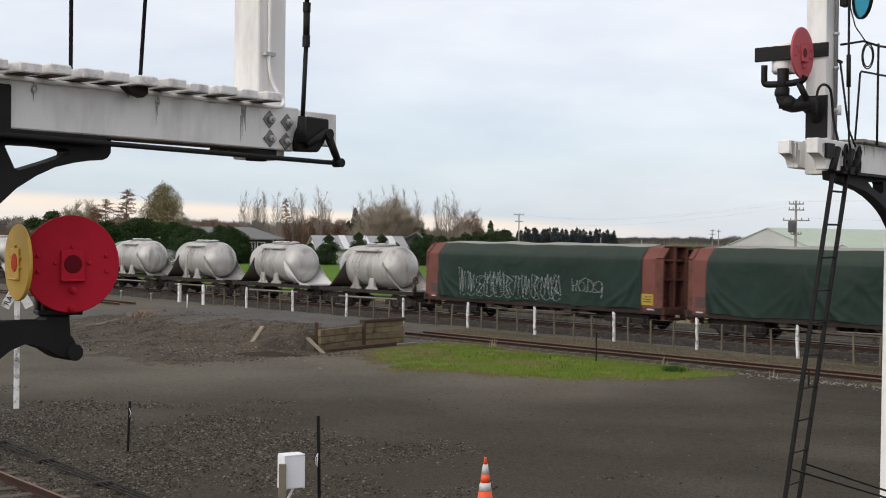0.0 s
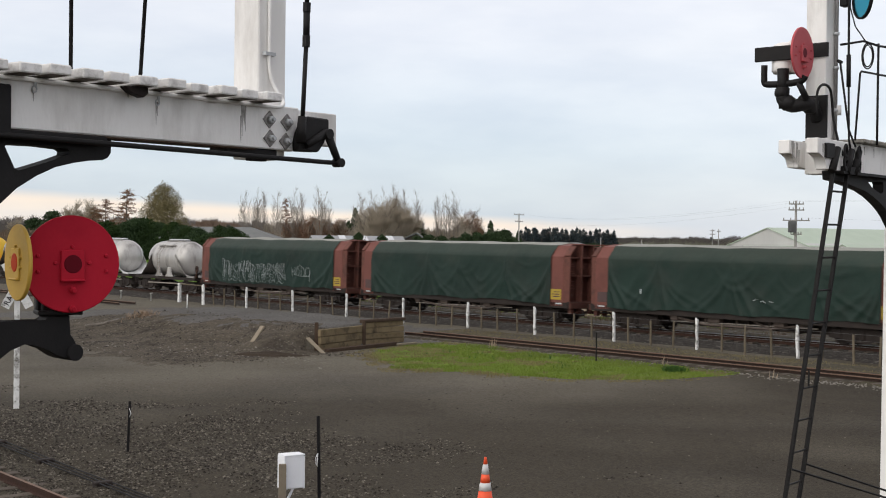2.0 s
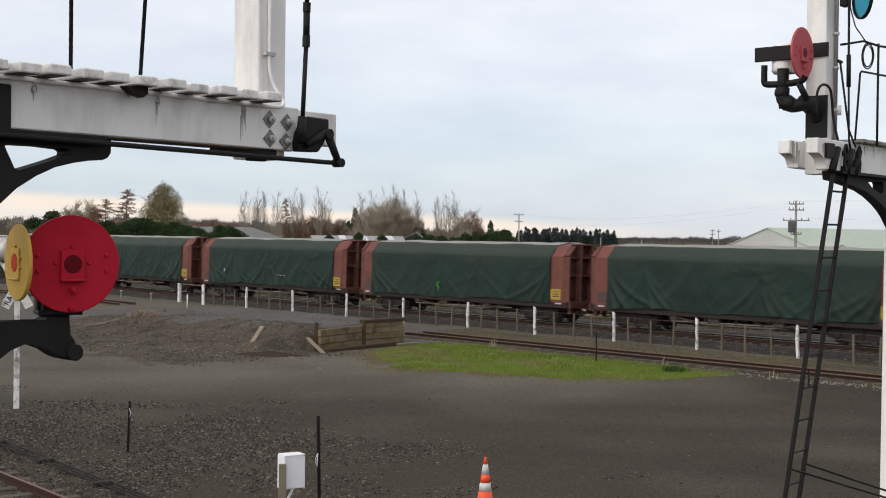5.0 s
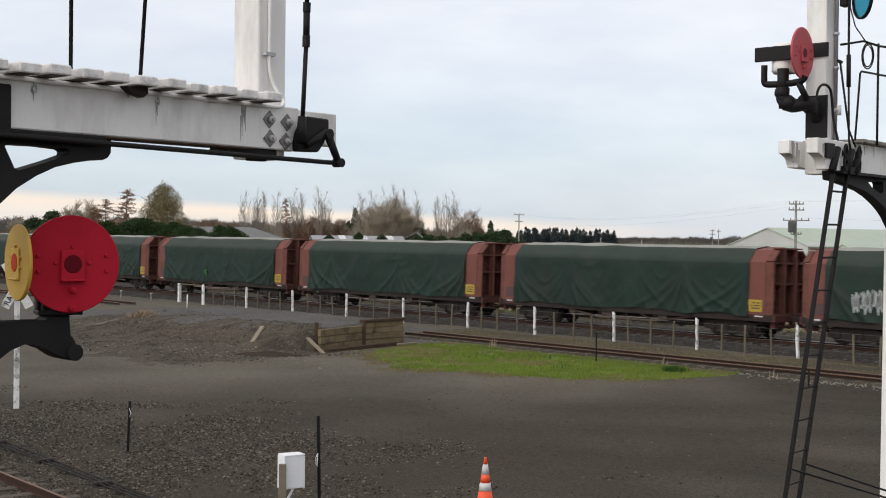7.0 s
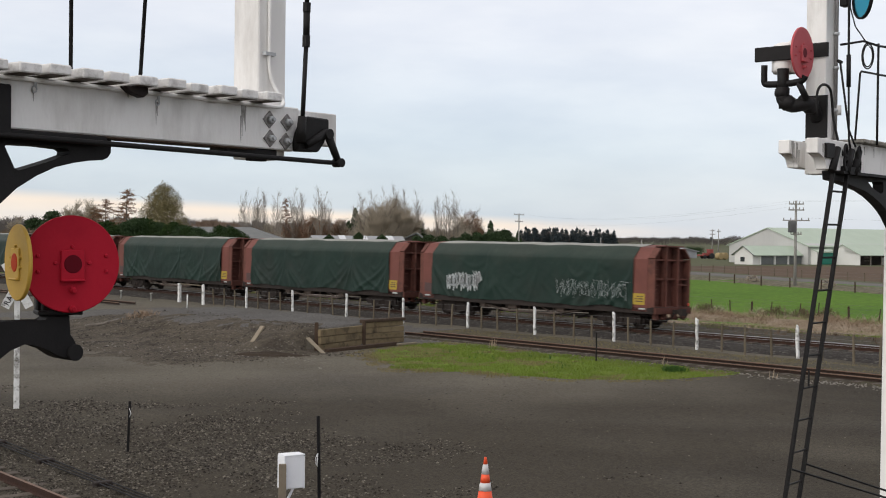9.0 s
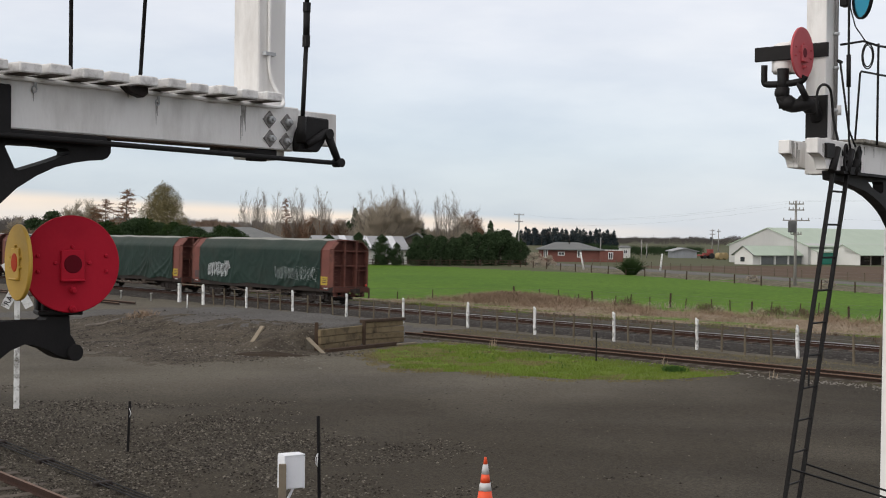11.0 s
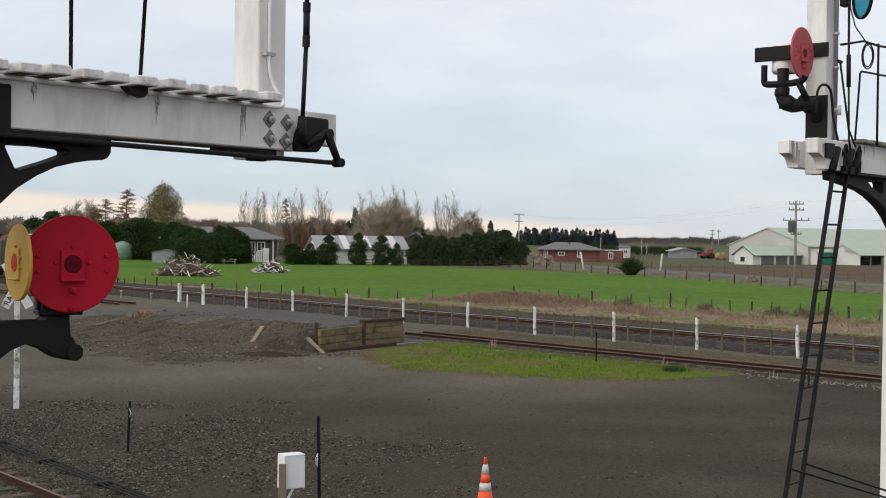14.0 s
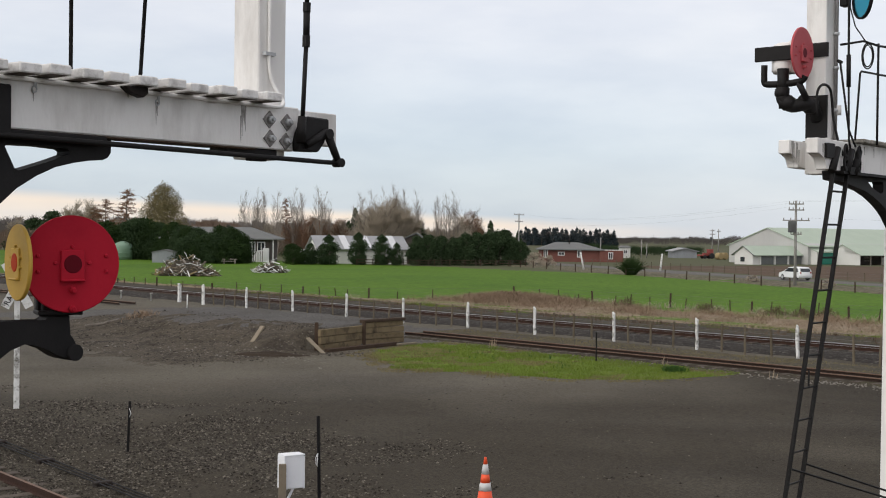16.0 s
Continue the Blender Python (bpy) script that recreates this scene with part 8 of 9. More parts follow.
# ---- power poles and wires ----
def power_pole(x, y, h, arms, label, box_at=None):
    t = thing("power_pole", label, "power pole", pose(x, y, g - 0.1), "power poles")
    bm = bmesh.new()
    rod(bm, (0, 0, 0), (0, 0, h), 0.17, 0.11, 10)
    part("pole", bm, M["pole"], t)
    for z, w, rz in arms:
        bm = bmesh.new()
        box(bm, (0, -0.15, z), (w, 0.1, 0.12), pose(0, 0, 0, 0, 0, rz))
        a = part("crossarm", bm, M["pole"], t)
        for k in (-0.46, -0.2, 0.2, 0.46):
            bm = bmesh.new()
            p = pose(0, 0, 0, 0, 0, rz) @ Vector((k * w, 0, 0))
            lathe(bm, [(0.03, z), (0.06, z + 0.12), (0.04, z + 0.2), (0.06, z + 0.26)], Matrix.Translation((p.x, p.y - 0.15, 0)), 8)
            part("insulator", bm, M["pole"], a)
    if box_at:
        bm = bmesh.new()
        k = h / 8.75
        box(bm, (-0.46 * k, -0.36, box_at), (0.72 * k, 0.5, 1.15 * k))
        for q in (-0.24, 0.0, 0.24):
            box(bm, (-0.46 * k + q * k, -0.64, box_at - 0.08), (0.05, 0.08, 0.8 * k))
        part("transformer", bm, M["dull_box"], t, "dark grey pole transformer", 0.04)
    return t


power_pole(35.6, 130, 8.75, ((8.4, 1.5, 0), (7.8, 1.6, 5), (6.75, 2.7, -3), (5.35, 1.1, 0)), "grey power pole with crossarms and a dark grey transformer", 6.1)
power_pole(15.4, 262, 9.4, ((9.1, 2.1, 10), (7.7, 1.7, 10)), "grey wooden power pole with two crossarms")
power_pole(73.2, 350, 7.2, ((6.8, 1.4, 0), (5.8, 1.4, 0)), "grey power pole with two crossarms", 4.6)
power_pole(74.9, 350, 7.2, ((6.6, 1.1, 0),), "grey power pole with two crossarms")
for a, b, sag in (((35.0, 130, 8.0), (15.0, 262, 8.6), 1.4), ((36.3, 130, 8.0), (16.5, 262, 8.6), 1.5), ((35.0, 130, 7.4), (14.8, 262, 7.2), 1.4), ((35.0, 130, 8.0), (64, 70, 9.0), 0.6), ((36.3, 130, 8.0), (66, 70, 9.0), 0.6), ((36.9, 130, 6.3), (66, 72, 6.7), 0.7)):
    bm = bmesh.new()
    pts = [tuple(a[i] * (1 - k) + b[i] * k - (sag * 4 * k * (1 - k) if i == 2 else 0) for i in range(3)) for k in np.linspace(0, 1, 14)]
    path(bm, pts, 0.005, 4)
    tagged(part("power_line", bm, M["wire"]), "thin overhead power line wire", "power line", "power lines")

for x, y, h in ((44.7, 290, 4.1), (45.9, 290, 3.4), (30.6, 250, 4.6)):
    bm = bmesh.new()
    rod(bm, (x, y, g - 0.1), (x + 0.05, y, g + h), 0.12, 0.09, 8)
    tagged(part("bare_pole", bm, M["pole"]), "bare grey timber pole near the brick house", "pole", "bare poles")

# ---- leaning white posts, field fences, flax ----
for x, y, dx, dz in ((20.07, 183, -0.5, 2.5), (30.25, 179.1, 0.28, 2.5)):
    bm = bmesh.new()
    rod(bm, (x, y, g - 0.1), (x + dx, y, g + dz), 0.14, 0.12, 8)
    tagged(part("leaning_post", bm, M["post_white"]), "thick white strainer post leaning over", "post", "leaning white posts")

field_fence = thing("field_fence", "old farm fence with dark crooked posts and wire", "fence")
bm = bmesh.new()
box(bm, (0, 0, 0.45), (0.11, 0.11, 1.15))
FIELD_POST = mesh_of("post", bm, M["dark_timber"], 0.015)
bm = bmesh.new()
box(bm, (0, 0, 0.4), (0.05, 0.05, 1.0))
FIELD_BATTEN = mesh_of("batten", bm, M["dark_timber"])
rf = random.Random(8)
s = -22.0
k = 0
while s < 75:
    x, y = sn(s, field_edge(s))
    me = FIELD_POST if k % 4 == 0 else FIELD_BATTEN
    piece("post" if k % 4 == 0 else "batten", me, field_fence, Matrix.Translation((x, y, g)) @ pose(0, 0, rf.uniform(-.25, .1), rf.uniform(-8, 8), rf.uniform(-8, 8), deg))
    s += 1.7 + rf.uniform(-.5, .5)
    k += 1
for z in (-0.2, 0.05, 0.3):
    bm = bmesh.new()
    path(bm, [(*sn(q, field_edge(q)), z + 0.02 * math.sin(q)) for q in range(-22, 76, 4)], 0.005, 4)
    part("wire", bm, M["wire"], field_fence)


def along_road(s, n):
    c, d = math.cos(ROAD_T), math.sin(ROAD_T)
    return sn(ROAD_O[0] + s * c - n * d, ROAD_O[1] + s * d + n * c)


road_fence = thing("road_fence", "roadside fence of short brown posts", "fence")
vine_fence = thing("row_posts", "pale thin posts of a fence across the road", "fence")
for s in np.arange(-50, 62, 5.2):
    x, y = along_road(s, -14.2)
    piece("post", FIELD_POST, road_fence, Matrix.Translation((x, y, g)) @ pose(0, 0, 0, rf.uniform(-3, 3), rf.uniform(-3, 3), deg))
bm = bmesh.new()
rod(bm, (0, 0, 0), (0, 0, 1.05), 0.05, n=6)
ROW_POST = mesh_of("post", bm, M["post_brown"])
for s in np.arange(-50, 75, 3.1):
    x, y = along_road(s, 5.2)
    piece("post", ROW_POST, vine_fence, Matrix.Translation((x, y, g)) @ pose(0, 0, 0, rf.uniform(-3, 3), rf.uniform(-3, 3), 0))
for n_, home in ((-14.2, road_fence), (5.2, vine_fence)):
    for z in (-0.1, 0.3):
        bm = bmesh.new()
        path(bm, [(*along_road(s, n_), z) for s in (-50, -20, 10, 40, 75)], 0.006, 4)
        part("wire", bm, M["wire"], home)

garden_fence = thing("garden_fence", "low weathered timber rail fence in front of the hedge", "fence")
bm = bmesh.new()
box(bm, (0, 0, 0.5), (0.12, 0.12, 1.1))
GARDEN_POST = mesh_of("post", bm, M["dark_timber"], 0.015)
fa, fb = Vector((-13.0, 194.5)), Vector((12.8, 199.5))
for k in range(12):
    p = fa.lerp(fb, k / 11)
    piece("post", GARDEN_POST, garden_fence, Matrix.Translation((p.x, p.y, g - 0.04)) @ pose(0, 0, 0, rf.uniform(-2, 2), rf.uniform(-2, 2), 11))
    if k:
        o = fa.lerp(fb, (k - 1) / 11)
        for z in (0.45, 0.85):
            bm = bmesh.new()
            box(bm, ((p.x + o.x) / 2, (p.y + o.y) / 2 - 0.09, g + z + rf.uniform(-.03, .03)), ((p - o).length, 0.05, 0.085), pose(0, 0, 0, 0, rf.uniform(-.5, .5), 11))
            part("rail", bm, M["dark_timber"], garden_fence)
flax = thing("flax_bush", "spiky dark green flax bush by the field corner", "shrub", pose(23.46, 160, g))
r = np.random.default_rng(70)
segs = []
for _ in range(420):
    a, tilt, L = r.uniform(0, 6.28), r.uniform(0, 1.0), r.uniform(1.7, 2.6)
    b0 = Vector((r.normal() * 0.24, r.normal() * 0.24, 0))
    d = Vector((math.cos(a) * math.sin(tilt), math.sin(a) * math.sin(tilt), math.cos(tilt)))
    mid = b0 + d * L * 0.6
    end = mid + (d + Vector((0, 0, -0.35 * tilt))).normalized() * L * 0.4
    segs += [(b0, mid, 0.05, 0.04), (mid, end, 0.04, 0.008)]
new("blades", twig_mesh("blades", segs, M["leaf_green"])).parent = flax


# ---- heaps of rubbish timber in the pasture ----
def heap(x, y, w, h, n, label, mats, seed):
    t = thing("debris_heap", label, "debris heap", pose(x, y, g), "debris heaps")
    rr = random.Random(seed)
    for k in range(n):
        a = rr.uniform(0, 6.28)
        q = math.sqrt(rr.uniform(0, 1))
        px_, py_ = q * math.cos(a) * w / 2, q * math.sin(a) * w / 3
        z = h * (1 - q) ** 0.8 * rr.uniform(0.3, 1.0) + 0.08
        L = rr.uniform(0.35, 1.35)
        d = Vector((rr.uniform(-1, 1), rr.uniform(-1, 1), rr.uniform(-0.5, 0.7))).normalized()
        mat = rr.choice(mats)
        bm = bmesh.new()
        m = d.to_track_quat("X", "Z").to_matrix().to_4x4()
        if rr.random() < 0.4:
            box(bm, (px_, py_, z), (L, rr.uniform(0.06, 0.26), rr.uniform(0.03, 0.10)), m)
        else:
            rod(bm, Vector((px_, py_, z)) - d * L / 2, Vector((px_, py_, z)) + d * L / 2, rr.uniform(0.015, 0.045), 0.012, 6)
        part("board" if rr.random() < .5 else "branch", bm, M[mat], t)
    bm = bmesh.new()
    lathe(bm, [(w * 0.42, 0.0), (w * 0.30, h * 0.35), (w * 0.12, h * 0.6), (0.05, h * 0.66)], Matrix.Diagonal((1, 0.66, 1, 1)), 14)
    part("spoil", bm, M["earth"], t)


heap(-27.6, 138, 7.2, 2.6, 420, "heap of broken branches, boards and rubbish in the grass", ("bark", "dead_weed", "bark", "hay", "twig_brown", "dead_weed", "grey_wood", "pipe", "win_white", "bark", "apron"), 5)
heap(-20.4, 152, 4.2, 1.9, 150, "smaller heap of white and grey broken boards", ("win_white", "win_white", "apron", "bark", "win_white", "grey_wood", "roof_white"), 6)

# ---- the passing car ----
car = thing("estate_car", "small white estate car driving along the road", "car")
sec = [(-2.1, 0.30), (-2.15, 0.62), (-2.1, 0.95), (-1.85, 1.38), (-1.6, 1.47), (-0.4, 1.50), (0.25, 1.42), (1.05, 0.98), (1.9, 0.82), (2.12, 0.62), (2.15, 0.30)]
bm = bmesh.new()
rings = []
for y, k, lift in ((-0.84, 0.94, 0), (-0.80, 1.0, 0.02), (0.0, 1.0, 0.04), (0.80, 1.0, 0.02), (0.84, 0.94, 0)):
    rings.append([bm.verts.new((x * k, y * (1 - 0.16 * max(0, (z - 0.9) / 0.6)), z * (1 if z < 0.5 else k ** 0.4) + (lift if z > 0.9 else 0))) for x, z in sec])
for a, b in zip(rings, rings[1:]):
    for i in range(len(sec)):
        f = bm.faces.new((a[i], a[(i + 1) % len(sec)], b[(i + 1) % len(sec)], b[i]))
        f.smooth = True
bm.faces.new(rings[0])
bm.faces.new(list(reversed(rings[-1])))
part("body", bm, M["car_white"], car)
mside = Matrix(((1, 0, 0, 0), (0, 0, 1, 0), (0, 1, 0, 0), (0, 0, 0, 1)))
for s in (-1, 1):
    for o in ([(-1.80, 0.96), (-1.62, 1.34), (-0.95, 1.39), (-0.95, 0.96)], [(-0.87, 0.96), (-0.87, 1.39), (-0.15, 1.40), (-0.10, 0.96)], [(-0.02, 0.96), (-0.07, 1.39), (0.2, 1.34), (0.85, 0.96)]):
        bm = bmesh.new()
        prism(bm, o, 0.70 if s > 0 else -0.85, 0.85 if s > 0 else -0.70, mside)
        part("side_window", bm, M["glass_dark"], car)
for name, pts in (("rear_window", [(-2.12, 0.98), (-1.90, 1.36), (-1.80, 1.36), (-1.95, 0.98)]), ("windscreen", [(0.36, 1.40), (1.06, 1.00), (0.9, 0.98), (0.26, 1.36)])):
    bm = bmesh.new()
    prism(bm, pts, -0.62, 0.62, mside)
    part(name, bm, M["glass_dark"], car)
for s in (-1, 1):
    bm = bmesh.new()
    box(bm, (-2.06, s * 0.66, 0.86), (0.14, 0.2, 0.28))
    part("tail_light", bm, M["tractor_red"], car)
    bm = bmesh.new()
    box(bm, (2.0, s * 0.62, 0.68), (0.2, 0.26, 0.14))
    part("headlight", bm, M["galv"], car)
bm = bmesh.new()
box(bm, (-2.155, 0, 0.62), (0.02, 0.42, 0.11))
part("number_plate", bm, M["win_white"], car)
CAR_WHEELS = []
for x in (-1.32, 1.30):
    for s in (-1, 1):
        bm = bmesh.new()
        lathe(bm, [(0.20, -0.09), (0.32, -0.09), (0.32, 0.09), (0.20, 0.09)], pose(0, 0, 0, 90), 20)
        w = part("wheel", bm, M["tyre"], car)
        bm = bmesh.new()
        lathe(bm, [(0.20, -0.10), (0.20, 0.10)], pose(0, 0, 0, 90), 5)
        part("rim", bm, M["galv"], w)
        w.matrix_basis = Matrix.Translation((x, s * 0.76, 0.32))
        CAR_WHEELS.append((w, x, s * 0.76))


# ---- loose stones, grass and weeds ----
def stones(name, label, spots, seed, lo, hi, mat="stones"):
    """Small angular stones lying on the ground."""
    r = np.random.default_rng(seed)
    base = np.array([(1, 0, 0), (-1, 0, 0), (0, 1, 0), (0, -1, 0), (0, 0, 1), (0, 0, -0.4)], float)
    tri = ((0, 2, 4), (2, 1, 4), (1, 3, 4), (3, 0, 4), (2, 0, 5), (1, 2, 5), (3, 1, 5), (0, 3, 5))
    V, F = [], []
    for i, (x, y) in enumerate(spots):
        s = lo + (hi - lo) * r.uniform(0, 1) ** 2.2
        a = r.uniform(0, 6.28)
        c, d = math.cos(a), math.sin(a)
        p = base * r.uniform(0.6, 1.3, (6, 1)) * np.array([s, s * 0.8, s * 0.6])
        z = ground_z(x, y)
        k = len(V)
        V += [(x + q[0] * c - q[1] * d, y + q[0] * d + q[1] * c, z + q[2] + s * 0.1) for q in p]
        F += [(k + t[0], k + t[1], k + t[2]) for t in tri]
    me = bpy.data.meshes.new(name)
    me.from_pydata(V, [], F)
    me.materials.append(M[mat])
    return tagged(new(name, me), label, "stones", kind="stuff")


r = np.random.default_rng(90)
spots = []
while len(spots) < 52000:
    x, y = r.uniform(-13, 5), r.uniform(19.5, 37)
    keep = 0.5 + 0.45 * noise.noise((x * 0.35, y * 0.35, 6)) + 0.38 * noise.noise((x * 1.1, y * 0.8, 8)) - 0.085 * max(0, x + 5) - 0.10 * max(0, y - 27 + 0.25 * x - 2 * noise.noise((x * 0.5, 3, 3)))
    if r.uniform() < keep:
        spots.append((x, y))
stones("loose_gravel", "loose pale and dark stones on the yard", spots, 91, 0.009, 0.044)
stones("pale_gravel", "paler stones among the loose gravel of the yard", [(x + r.normal() * .1, y + r.normal() * .1) for x, y in spots[::24]], 191, 0.008, 0.028, "pale_stone")
spots = [(r.uniform(-14, 14), r.uniform(22, 47)) for _ in range(2600)]
stones("scattered_gravel", "scattered small stones over the compacted yard", spots, 92, 0.010, 0.035)
spots = []
while len(spots) < 5600:
    s, n = r.uniform(-4, 16), r.uniform(-24, -15)
    if r.uniform() < 0.6 + noise.noise((s * 0.5, n * 0.5, 2)):
        spots.append(sn(s, n))
stones("bank_stones", "stones and clods on the earth bank", spots, 93, 0.012, 0.062)
spots = []
while len(spots) < 200:
    x, y = r.uniform(-14.5, -3.5), 0
    y = 45.2 + 0.55 * max(0, -5.0 - x) + r.normal() * 1.2
    if r.uniform() < 0.5 + noise.noise((x * 0.6, y * 0.6, 41)):
        spots.append((x, y))
stones("pale_rubble", "pale stones and rubble at the foot of the bank", spots, 192, 0.012, 0.075, "pale_stone")
spots = [sn(r.uniform(-34, 0), -10.25 + r.normal() * 0.22) for _ in range(800)] + [sn(r.uniform(-30, -15), -10.5 + r.normal() * 0.35) for _ in range(350)]
stones("siding_stones", "pale lumps of stone along the siding's edge", spots, 193, 0.02, 0.075, "pale_stone")
# a dug hollow of damp earth at the foot of the bank
vs = []
for i in range(25):
    for j in range(7):
        u, v = i / 24, j / 6
        w_ = math.sin(math.pi * u) * (0.8 + 0.3 * noise.noise((u * 9, 2, 0)))
        x = -7.6 + 2.9 * u
        y = 46.6 + 0.25 * u + (v - 0.5) * 0.9 * w_
        z_ = 0.05 * math.sin(math.pi * v) * w_ + (0.07 * math.exp(-((v - 0.78) / 0.16) ** 2) * w_)
        vs.append((x, y, ground_z(x, y) + (0.02 if 0 < i < 24 and 0 < j < 6 else -0.05) + z_ + 0.04 * noise.noise((x * 4, y * 4, 1)) * w_))
tagged(new("dug_earth", grid_mesh("dug_earth", vs, 25, 7, M["damp"])), "dark damp earth scraped up at the bank's foot", "earth", kind="structure")
spots = [sn(r.uniform(-34, 48), r.choice([-1, 1]) * r.uniform(0.7, 3.3)) for _ in range(7000)]
ballast_spots = spots


def ballast_stones():
    rr = np.random.default_rng(94)
    base = np.array([(1, 0, 0), (-1, 0, 0), (0, 1, 0), (0, -1, 0), (0, 0, 1)], float)
    tri = ((0, 2, 4), (2, 1, 4), (1, 3, 4), (3, 0, 4))
    V, F = [], []
    for x, y in ballast_spots:
        n = abs(to_sn(x, y)[1])
        z = -0.17 if n < 2.9 else -0.17 - (n - 2.9) * 0.3
        s = rr.uniform(0.025, 0.055)
        a = rr.uniform(0, 6.28)
        p = base * rr.uniform(0.6, 1.3, (5, 1)) * s
        k = len(V)
        V += [(x + q[0] * math.cos(a) - q[1] * math.sin(a), y + q[0] * math.sin(a) + q[1] * math.cos(a), z + q[2]) for q in p]
        F += [(k + t[0], k + t[1], k + t[2]) for t in tri]
    me = bpy.data.meshes.new("ballast_stones")
    me.from_pydata(V, [], F)
    me.materials.append(M["ballast_stone"])
    return tagged(new("ballast_stones", me), "broken stone of the main line ballast", "stones", kind="stuff")


ballast_stones()


def blades(name, label, spots, seed, lo, hi, material, lean=0.35, width=0.006, category="grass"):
    """Single grass blades, each a bent sliver."""
    r = np.random.default_rng(seed)
    V, F = [], []
    for x, y, z in spots:
        h = r.uniform(lo, hi)
        a, b = r.uniform(0, 6.28), r.uniform(0, 6.28)
        wx, wy = width * math.cos(a), width * math.sin(a)
        lx, ly = lean * h * math.cos(b), lean * h * math.sin(b)
        k = len(V)
        V += [(x - wx, y - wy, z - 0.02), (x + wx, y + wy, z - 0.02), (x + wx * .7 + lx * .4, y + wy * .7 + ly * .4, z + h * .6), (x - wx * .7 + lx * .4, y - wy * .7 + ly * .4, z + h * .6), (x + lx, y + ly, z + h)]
        F += [(k, k + 1, k + 2, k + 3), (k + 3, k + 2, k + 4)]
    me = bpy.data.meshes.new(name)
    me.from_pydata(V, [], F)
    me.materials.append(M[material])
    return tagged(new(name, me), label, category, kind="stuff")


spots = []
while len(spots) < 30000:
    s, n = r.uniform(-16.2, -1.6), r.uniform(-19.5, -10.3)
    e = 1 - ((s + 8.9) / 7.4) ** 2
    if e > 0 and n > -10.8 - 7.7 * math.sqrt(e) * (1 + 0.14 * noise.noise((s * 0.55, 1.5, 0))) and noise.noise((s * 0.9, n * 0.9, 3)) > -0.35 + 0.1 * r.normal():
        x, y = sn(s, n)
        spots.append((x, y, ground_z(x, y) + 0.03))
edge_ = []
while len(edge_) < 2400:
    s = r.uniform(-17.2, -0.8)
    e = 1 - ((s + 8.9) / 7.9) ** 2
    if e <= 0:
        continue
    n = -10.8 - 7.9 * math.sqrt(e) * (1 + 0.14 * noise.noise((s * 0.55, 1.5, 0))) + abs(r.normal()) * 0.7 - 0.35
    if n < -10.4 and noise.noise((s * 1.4, n * 1.4, 71)) > -0.1:
        x, y = sn(s, n)
        edge_.append((x, y, ground_z(x, y)))
blades("lawn_fringe", "thin yellowing grass along the lawn's edge", edge_, 205, 0.02, 0.06, "leaf_olive", 0.7, 0.012)
yellowed = [q for q in spots if noise.noise((q[0] * 0.5, q[1] * 0.5, 81)) + 0.5 * noise.noise((q[0] * 1.7, q[1] * 1.7, 82)) + 0.10 * max(-2.0, 2.0 - q[0]) > 0.18]
keep_ = set(yellowed)
spots = [q for q in spots if q not in keep_]
blades("yellowed_grass", "yellowing thin grass in the lawn patch", yellowed, 206, 0.02, 0.06, "leaf_olive", 0.6, 0.009)
blades("lawn_grass", "short bright green grass blades of the lawn patch", spots, 95, 0.025, 0.075, "grass_blade", 0.5, 0.008)
spots = []
for _ in range(12):
    s, n = r.uniform(-12, -5), r.uniform(-14.5, -12)
    if 1 - ((s + 8.9) / 7.0) ** 2 < ((n + 11) / 6.5) ** 2:
        continue
    for _ in range(7):
        x, y = sn(s + r.normal() * 0.10, n + r.normal() * 0.10)
        spots.append((x, y, ground_z(x, y) + 0.03))
for _ in range(700):
    x, y = sn(-14.6 + r.normal() * 0.17, -11.9 + r.normal() * 0.14)
    spots.append((x, y, ground_z(x, y) + 0.03))
blades("grass_tufts", "darker tufts standing in the lawn patch", spots, 96, 0.06, 0.20, "tuft_blade", 0.7, 0.012)
spots = []
for s, n, k in ((-4.4, -10.3, 26), (-13.0, -10.3, 8), (-17.5, -10.4, 6)):
    for _ in range(k):
        x, y = sn(s + r.normal() * 0.09, n + r.normal() * 0.06)
        spots.append((x, y, ground_z(x, y)))
blades("siding_weeds", "yellowish dead stalks beside the siding", spots, 196, 0.12, 0.42, "straw", 0.25, 0.010)
spots = []
while len(spots) < 42000:
    s = r.uniform(-32, 75)
    n = 14.5 + r.normal() * 4.2
    if not 8.0 < n < verge_edge(s) + 1.5:
        continue
    if noise.noise((s * 0.22, n * 0.3, 11)) + 0.5 * noise.noise((s * 0.8, n * 0.8, 12)) > -0.15 + 0.05 * r.normal():
        x, y = sn(s, n)
        spots.append((x, y, ground_z(x, y) + 0.06))
blades("dry_grass", "straw-coloured long dry grass beside the railway", spots, 97, 0.04, 0.15, "straw", 2.6, 0.016)
spots = []
for _ in range(34):
    s = r.uniform(-24, 32)
    n = field_edge(s) - 0.6 + r.normal() * 0.5
    hgt = r.uniform(0.4, 1.0)
    for _ in range(60):
        x, y = sn(s + r.normal() * 0.35, n + r.normal() * 0.3)
        spots.append((x, y, ground_z(x, y)))
clumps = []
for _ in range(230):
    s = r.uniform(-28, 62)
    n = 17.6 + r.normal() * 2.2
    if noise.noise((s * 0.10, 40, 0)) < -0.12 or n > verge_edge(s) + 2:
        continue
    for _ in range(70):
        x, y = sn(s + r.normal() * 0.45, n + r.normal() * 0.4)
        clumps.append((x, y, ground_z(x, y) + 0.05))
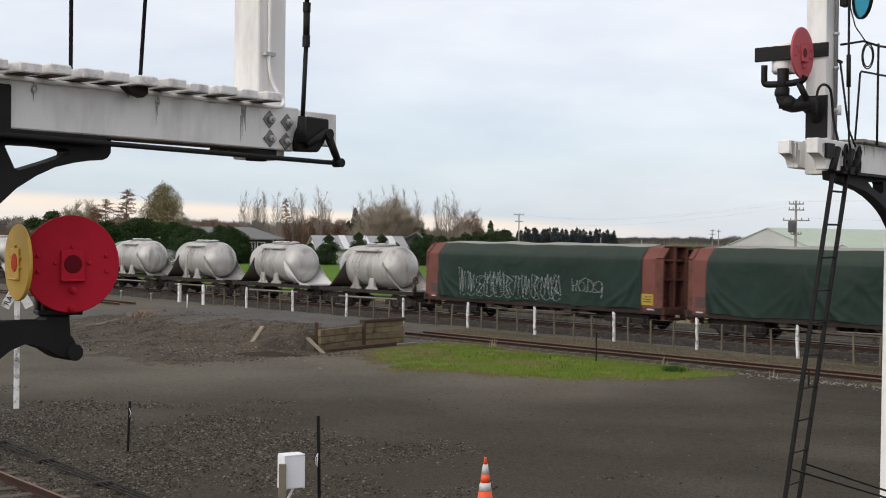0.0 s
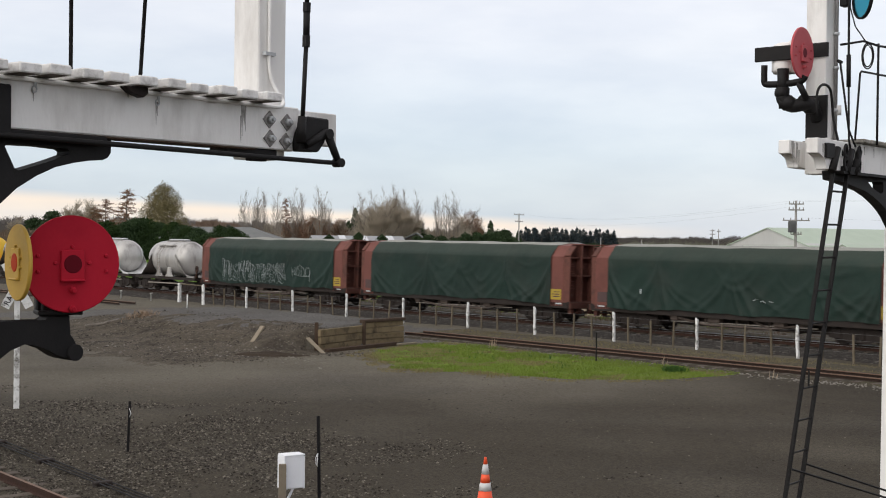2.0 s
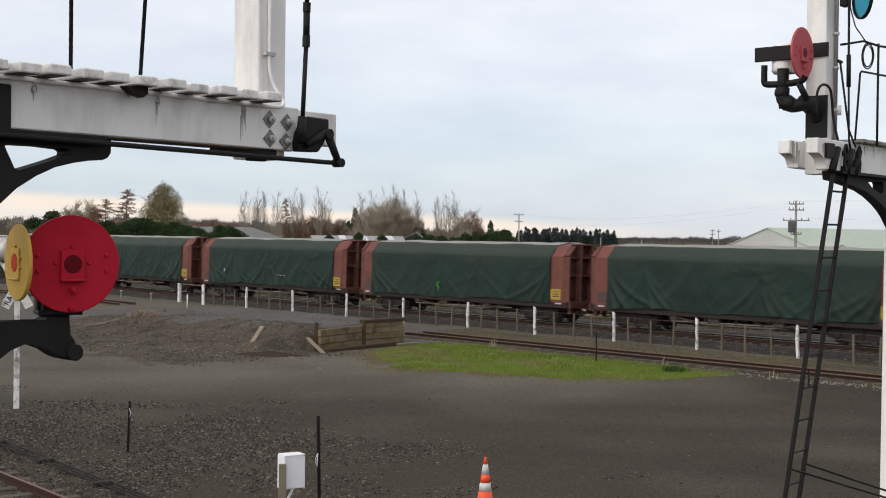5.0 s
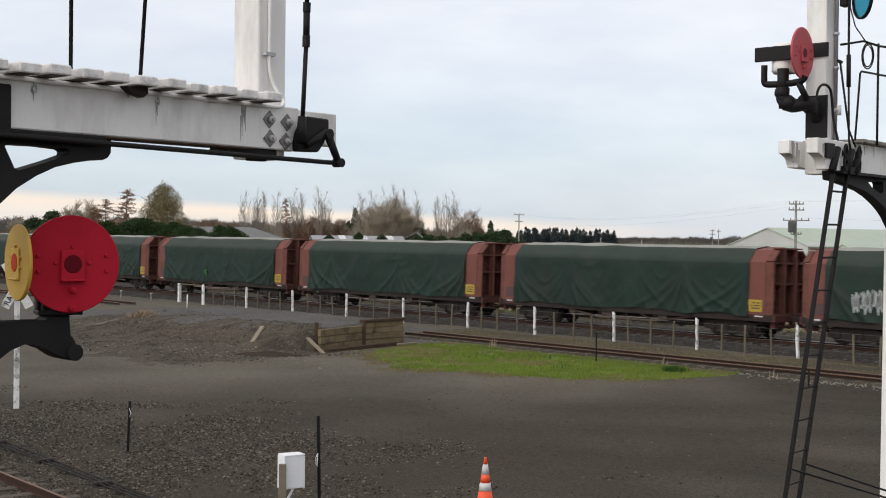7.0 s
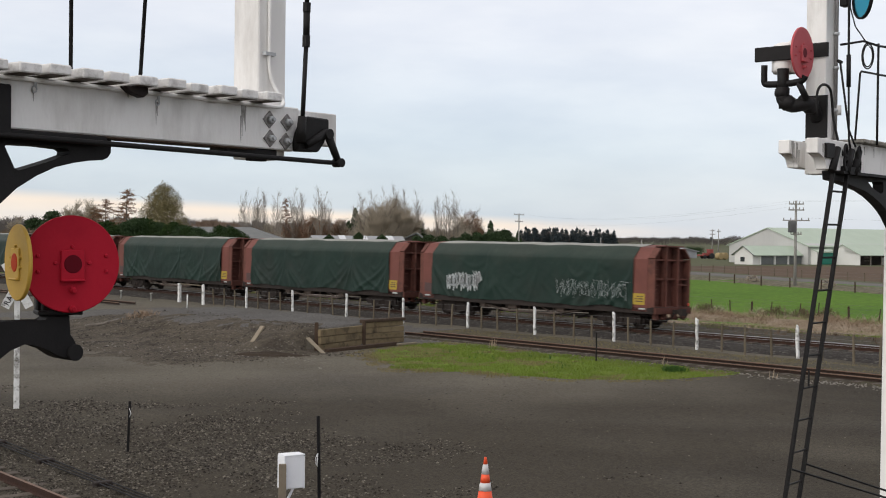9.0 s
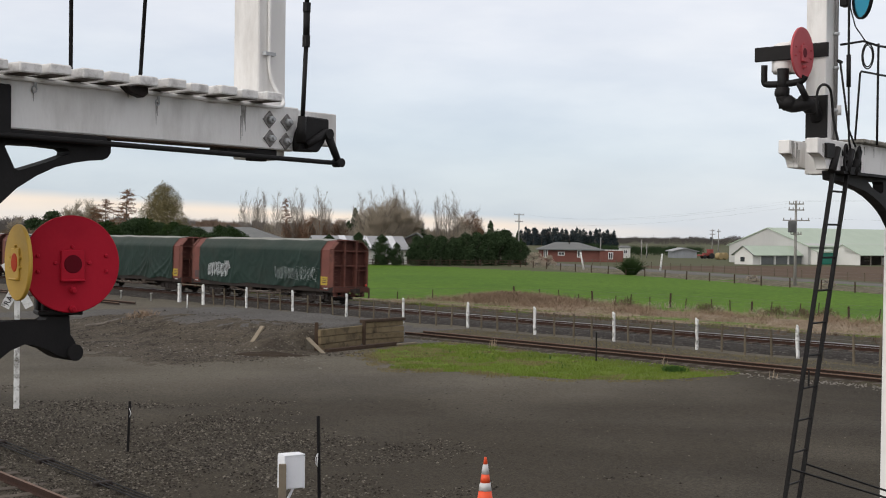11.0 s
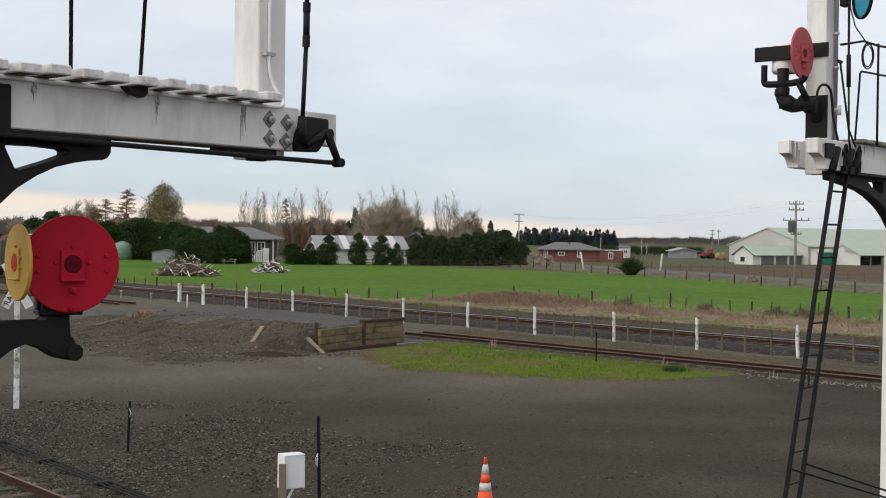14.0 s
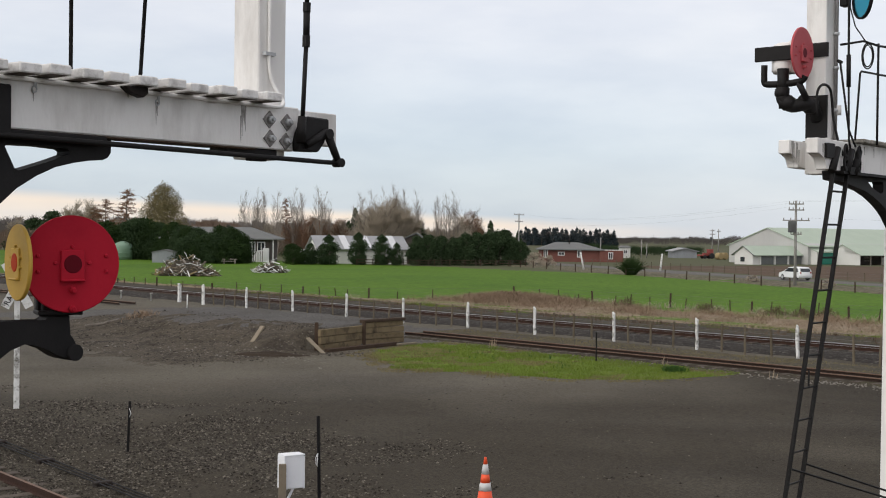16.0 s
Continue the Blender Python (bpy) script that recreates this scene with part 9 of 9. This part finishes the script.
for _ in range(170):
    s, n = 22.5 + r.normal() * 3.0, 18.2 + r.normal() * 1.7
    for _ in range(60):
        x, y = sn(s + r.normal() * 0.5, n + r.normal() * 0.5)
        clumps.append((x, y, ground_z(x, y) + 0.05 + 0.50 * math.exp(-((s - 22.5) / 4) ** 2 - ((n - 18.4) / 2.5) ** 2)))
heaps_ = []
for s, n, w_, h_ in ((20.4, 20.6, 1.5, 0.55), (18.6, 20.8, 1.0, 0.45), (14.6, 20.6, 0.7, 0.6), (8.6, 21.4, 0.7, 0.5), (3.6, 21.8, 0.7, 0.55), (1.8, 21.8, 0.6, 0.5), (0.2, 22.0, 0.6, 0.6)):
    for _ in range(260):
        a, b = r.normal() * w_ * 0.6, r.normal() * 0.4
        x, y = sn(s + a, n + b)
        heaps_.append((x, y, ground_z(x, y) + h_ * r.uniform(0, 1) * math.exp(-(a / w_) ** 2)))
blades("bramble_heaps", "dark reddish heaps of dead bramble at the fence", heaps_, 201, 0.10, 0.40, "dead_weed", 1.2, 0.014)
blades("matted_grass", "matted clumps of dead pinkish-brown grass", clumps, 101, 0.12, 0.45, "straw_red", 1.3, 0.016)
blades("tall_weeds", "brown dead weeds along the field fence", spots, 98, 0.15, 0.60, "twig_brown", 0.6, 0.013)
spots = []
while len(spots) < 9000:
    s, n = r.uniform(-30, 40), 9.0 + r.normal() * 2.2
    if n > 6.0 and noise.noise((s * 0.3, n * 0.45, 51)) > 0.08:
        x, y = sn(s, n)
        spots.append((x, y, ground_z(x, y) + 0.08))
blades("verge_green", "green grass growing through the dry verge", spots, 202, 0.04, 0.12, "grass_blade", 1.2, 0.014)
spots = []
while len(spots) < 5000:
    s, n = r.uniform(-30, 45), 6.0 + r.normal() * 1.4
    if noise.noise((s * 0.5, n * 0.6, 61)) > 0.0:
        x, y = sn(s, n)
        spots.append((x, y, ground_z(x, y) + 0.06))
blades("track_weeds", "dark mossy weeds on the ballast shoulder", spots, 203, 0.05, 0.2, "dead_weed", 0.9, 0.016)
spots = []
for cx, cy, k in ((-13.6, 58.2, 90), (-13.2, 58.0, 60), (-14.1, 58.5, 40)):
    for _ in range(k):
        x, y = cx + r.normal() * 0.28, cy + r.normal() * 0.28
        spots.append((x, y, ground_z(x, y)))
blades("dry_tuft", "straw-coloured tuft of dead grass on the bank", spots, 99, 0.10, 0.32, "straw_red", 1.1, 0.013)
spots = []
while len(spots) < 11000:
    s, n = r.uniform(-34, 3), r.uniform(-8.2, -4.6)
    if noise.noise((s * 0.4, n * 0.6, 17)) > -0.1 - 0.10 * (n + 6.4) + 0.1 * r.normal():
        x, y = sn(s, n)
        spots.append((x, y, ground_z(x, y) + 0.01))
blades("moss_grass", "thin olive-brown grass between the siding and the fence", spots, 100, 0.02, 0.08, "leaf_olive", 0.6, 0.010)


def motions():
    for wagon, s0 in TRAIN:
        rows = []
        for i in range(33):
            t = i * 0.5
            x, y, a = track(s0 + run(t))
            rows.append((t, pose(x, y, 0, 1.05, 0, math.degrees(a))))
        walk(wagon, rows)
    # the car keeps to the road; it comes into sight near the end
    rows = []
    for i in range(33):
        t = i * 0.5
        x, y = along_road((t - 16.0) * 22.6, -1.5)
        rows.append((t, pose(x, y, -0.49, 0, 0, math.degrees(TURN - ROAD_T))))
    walk(car, rows)
    # wheels turn with the way gone
    for axle, x in AXLES:
        walk(axle, [(i * 0.05, pose(x, 0, 0.45, 0, math.degrees(run(i * 0.05) / 0.45) % 360, 0)) for i in range(321)])
    for wheel, x, y in CAR_WHEELS:
        walk(wheel, [(i / 30, pose(x, y, 0.32, 0, (i * 74.0) % 360, 0)) for i in range(481)])


motions()
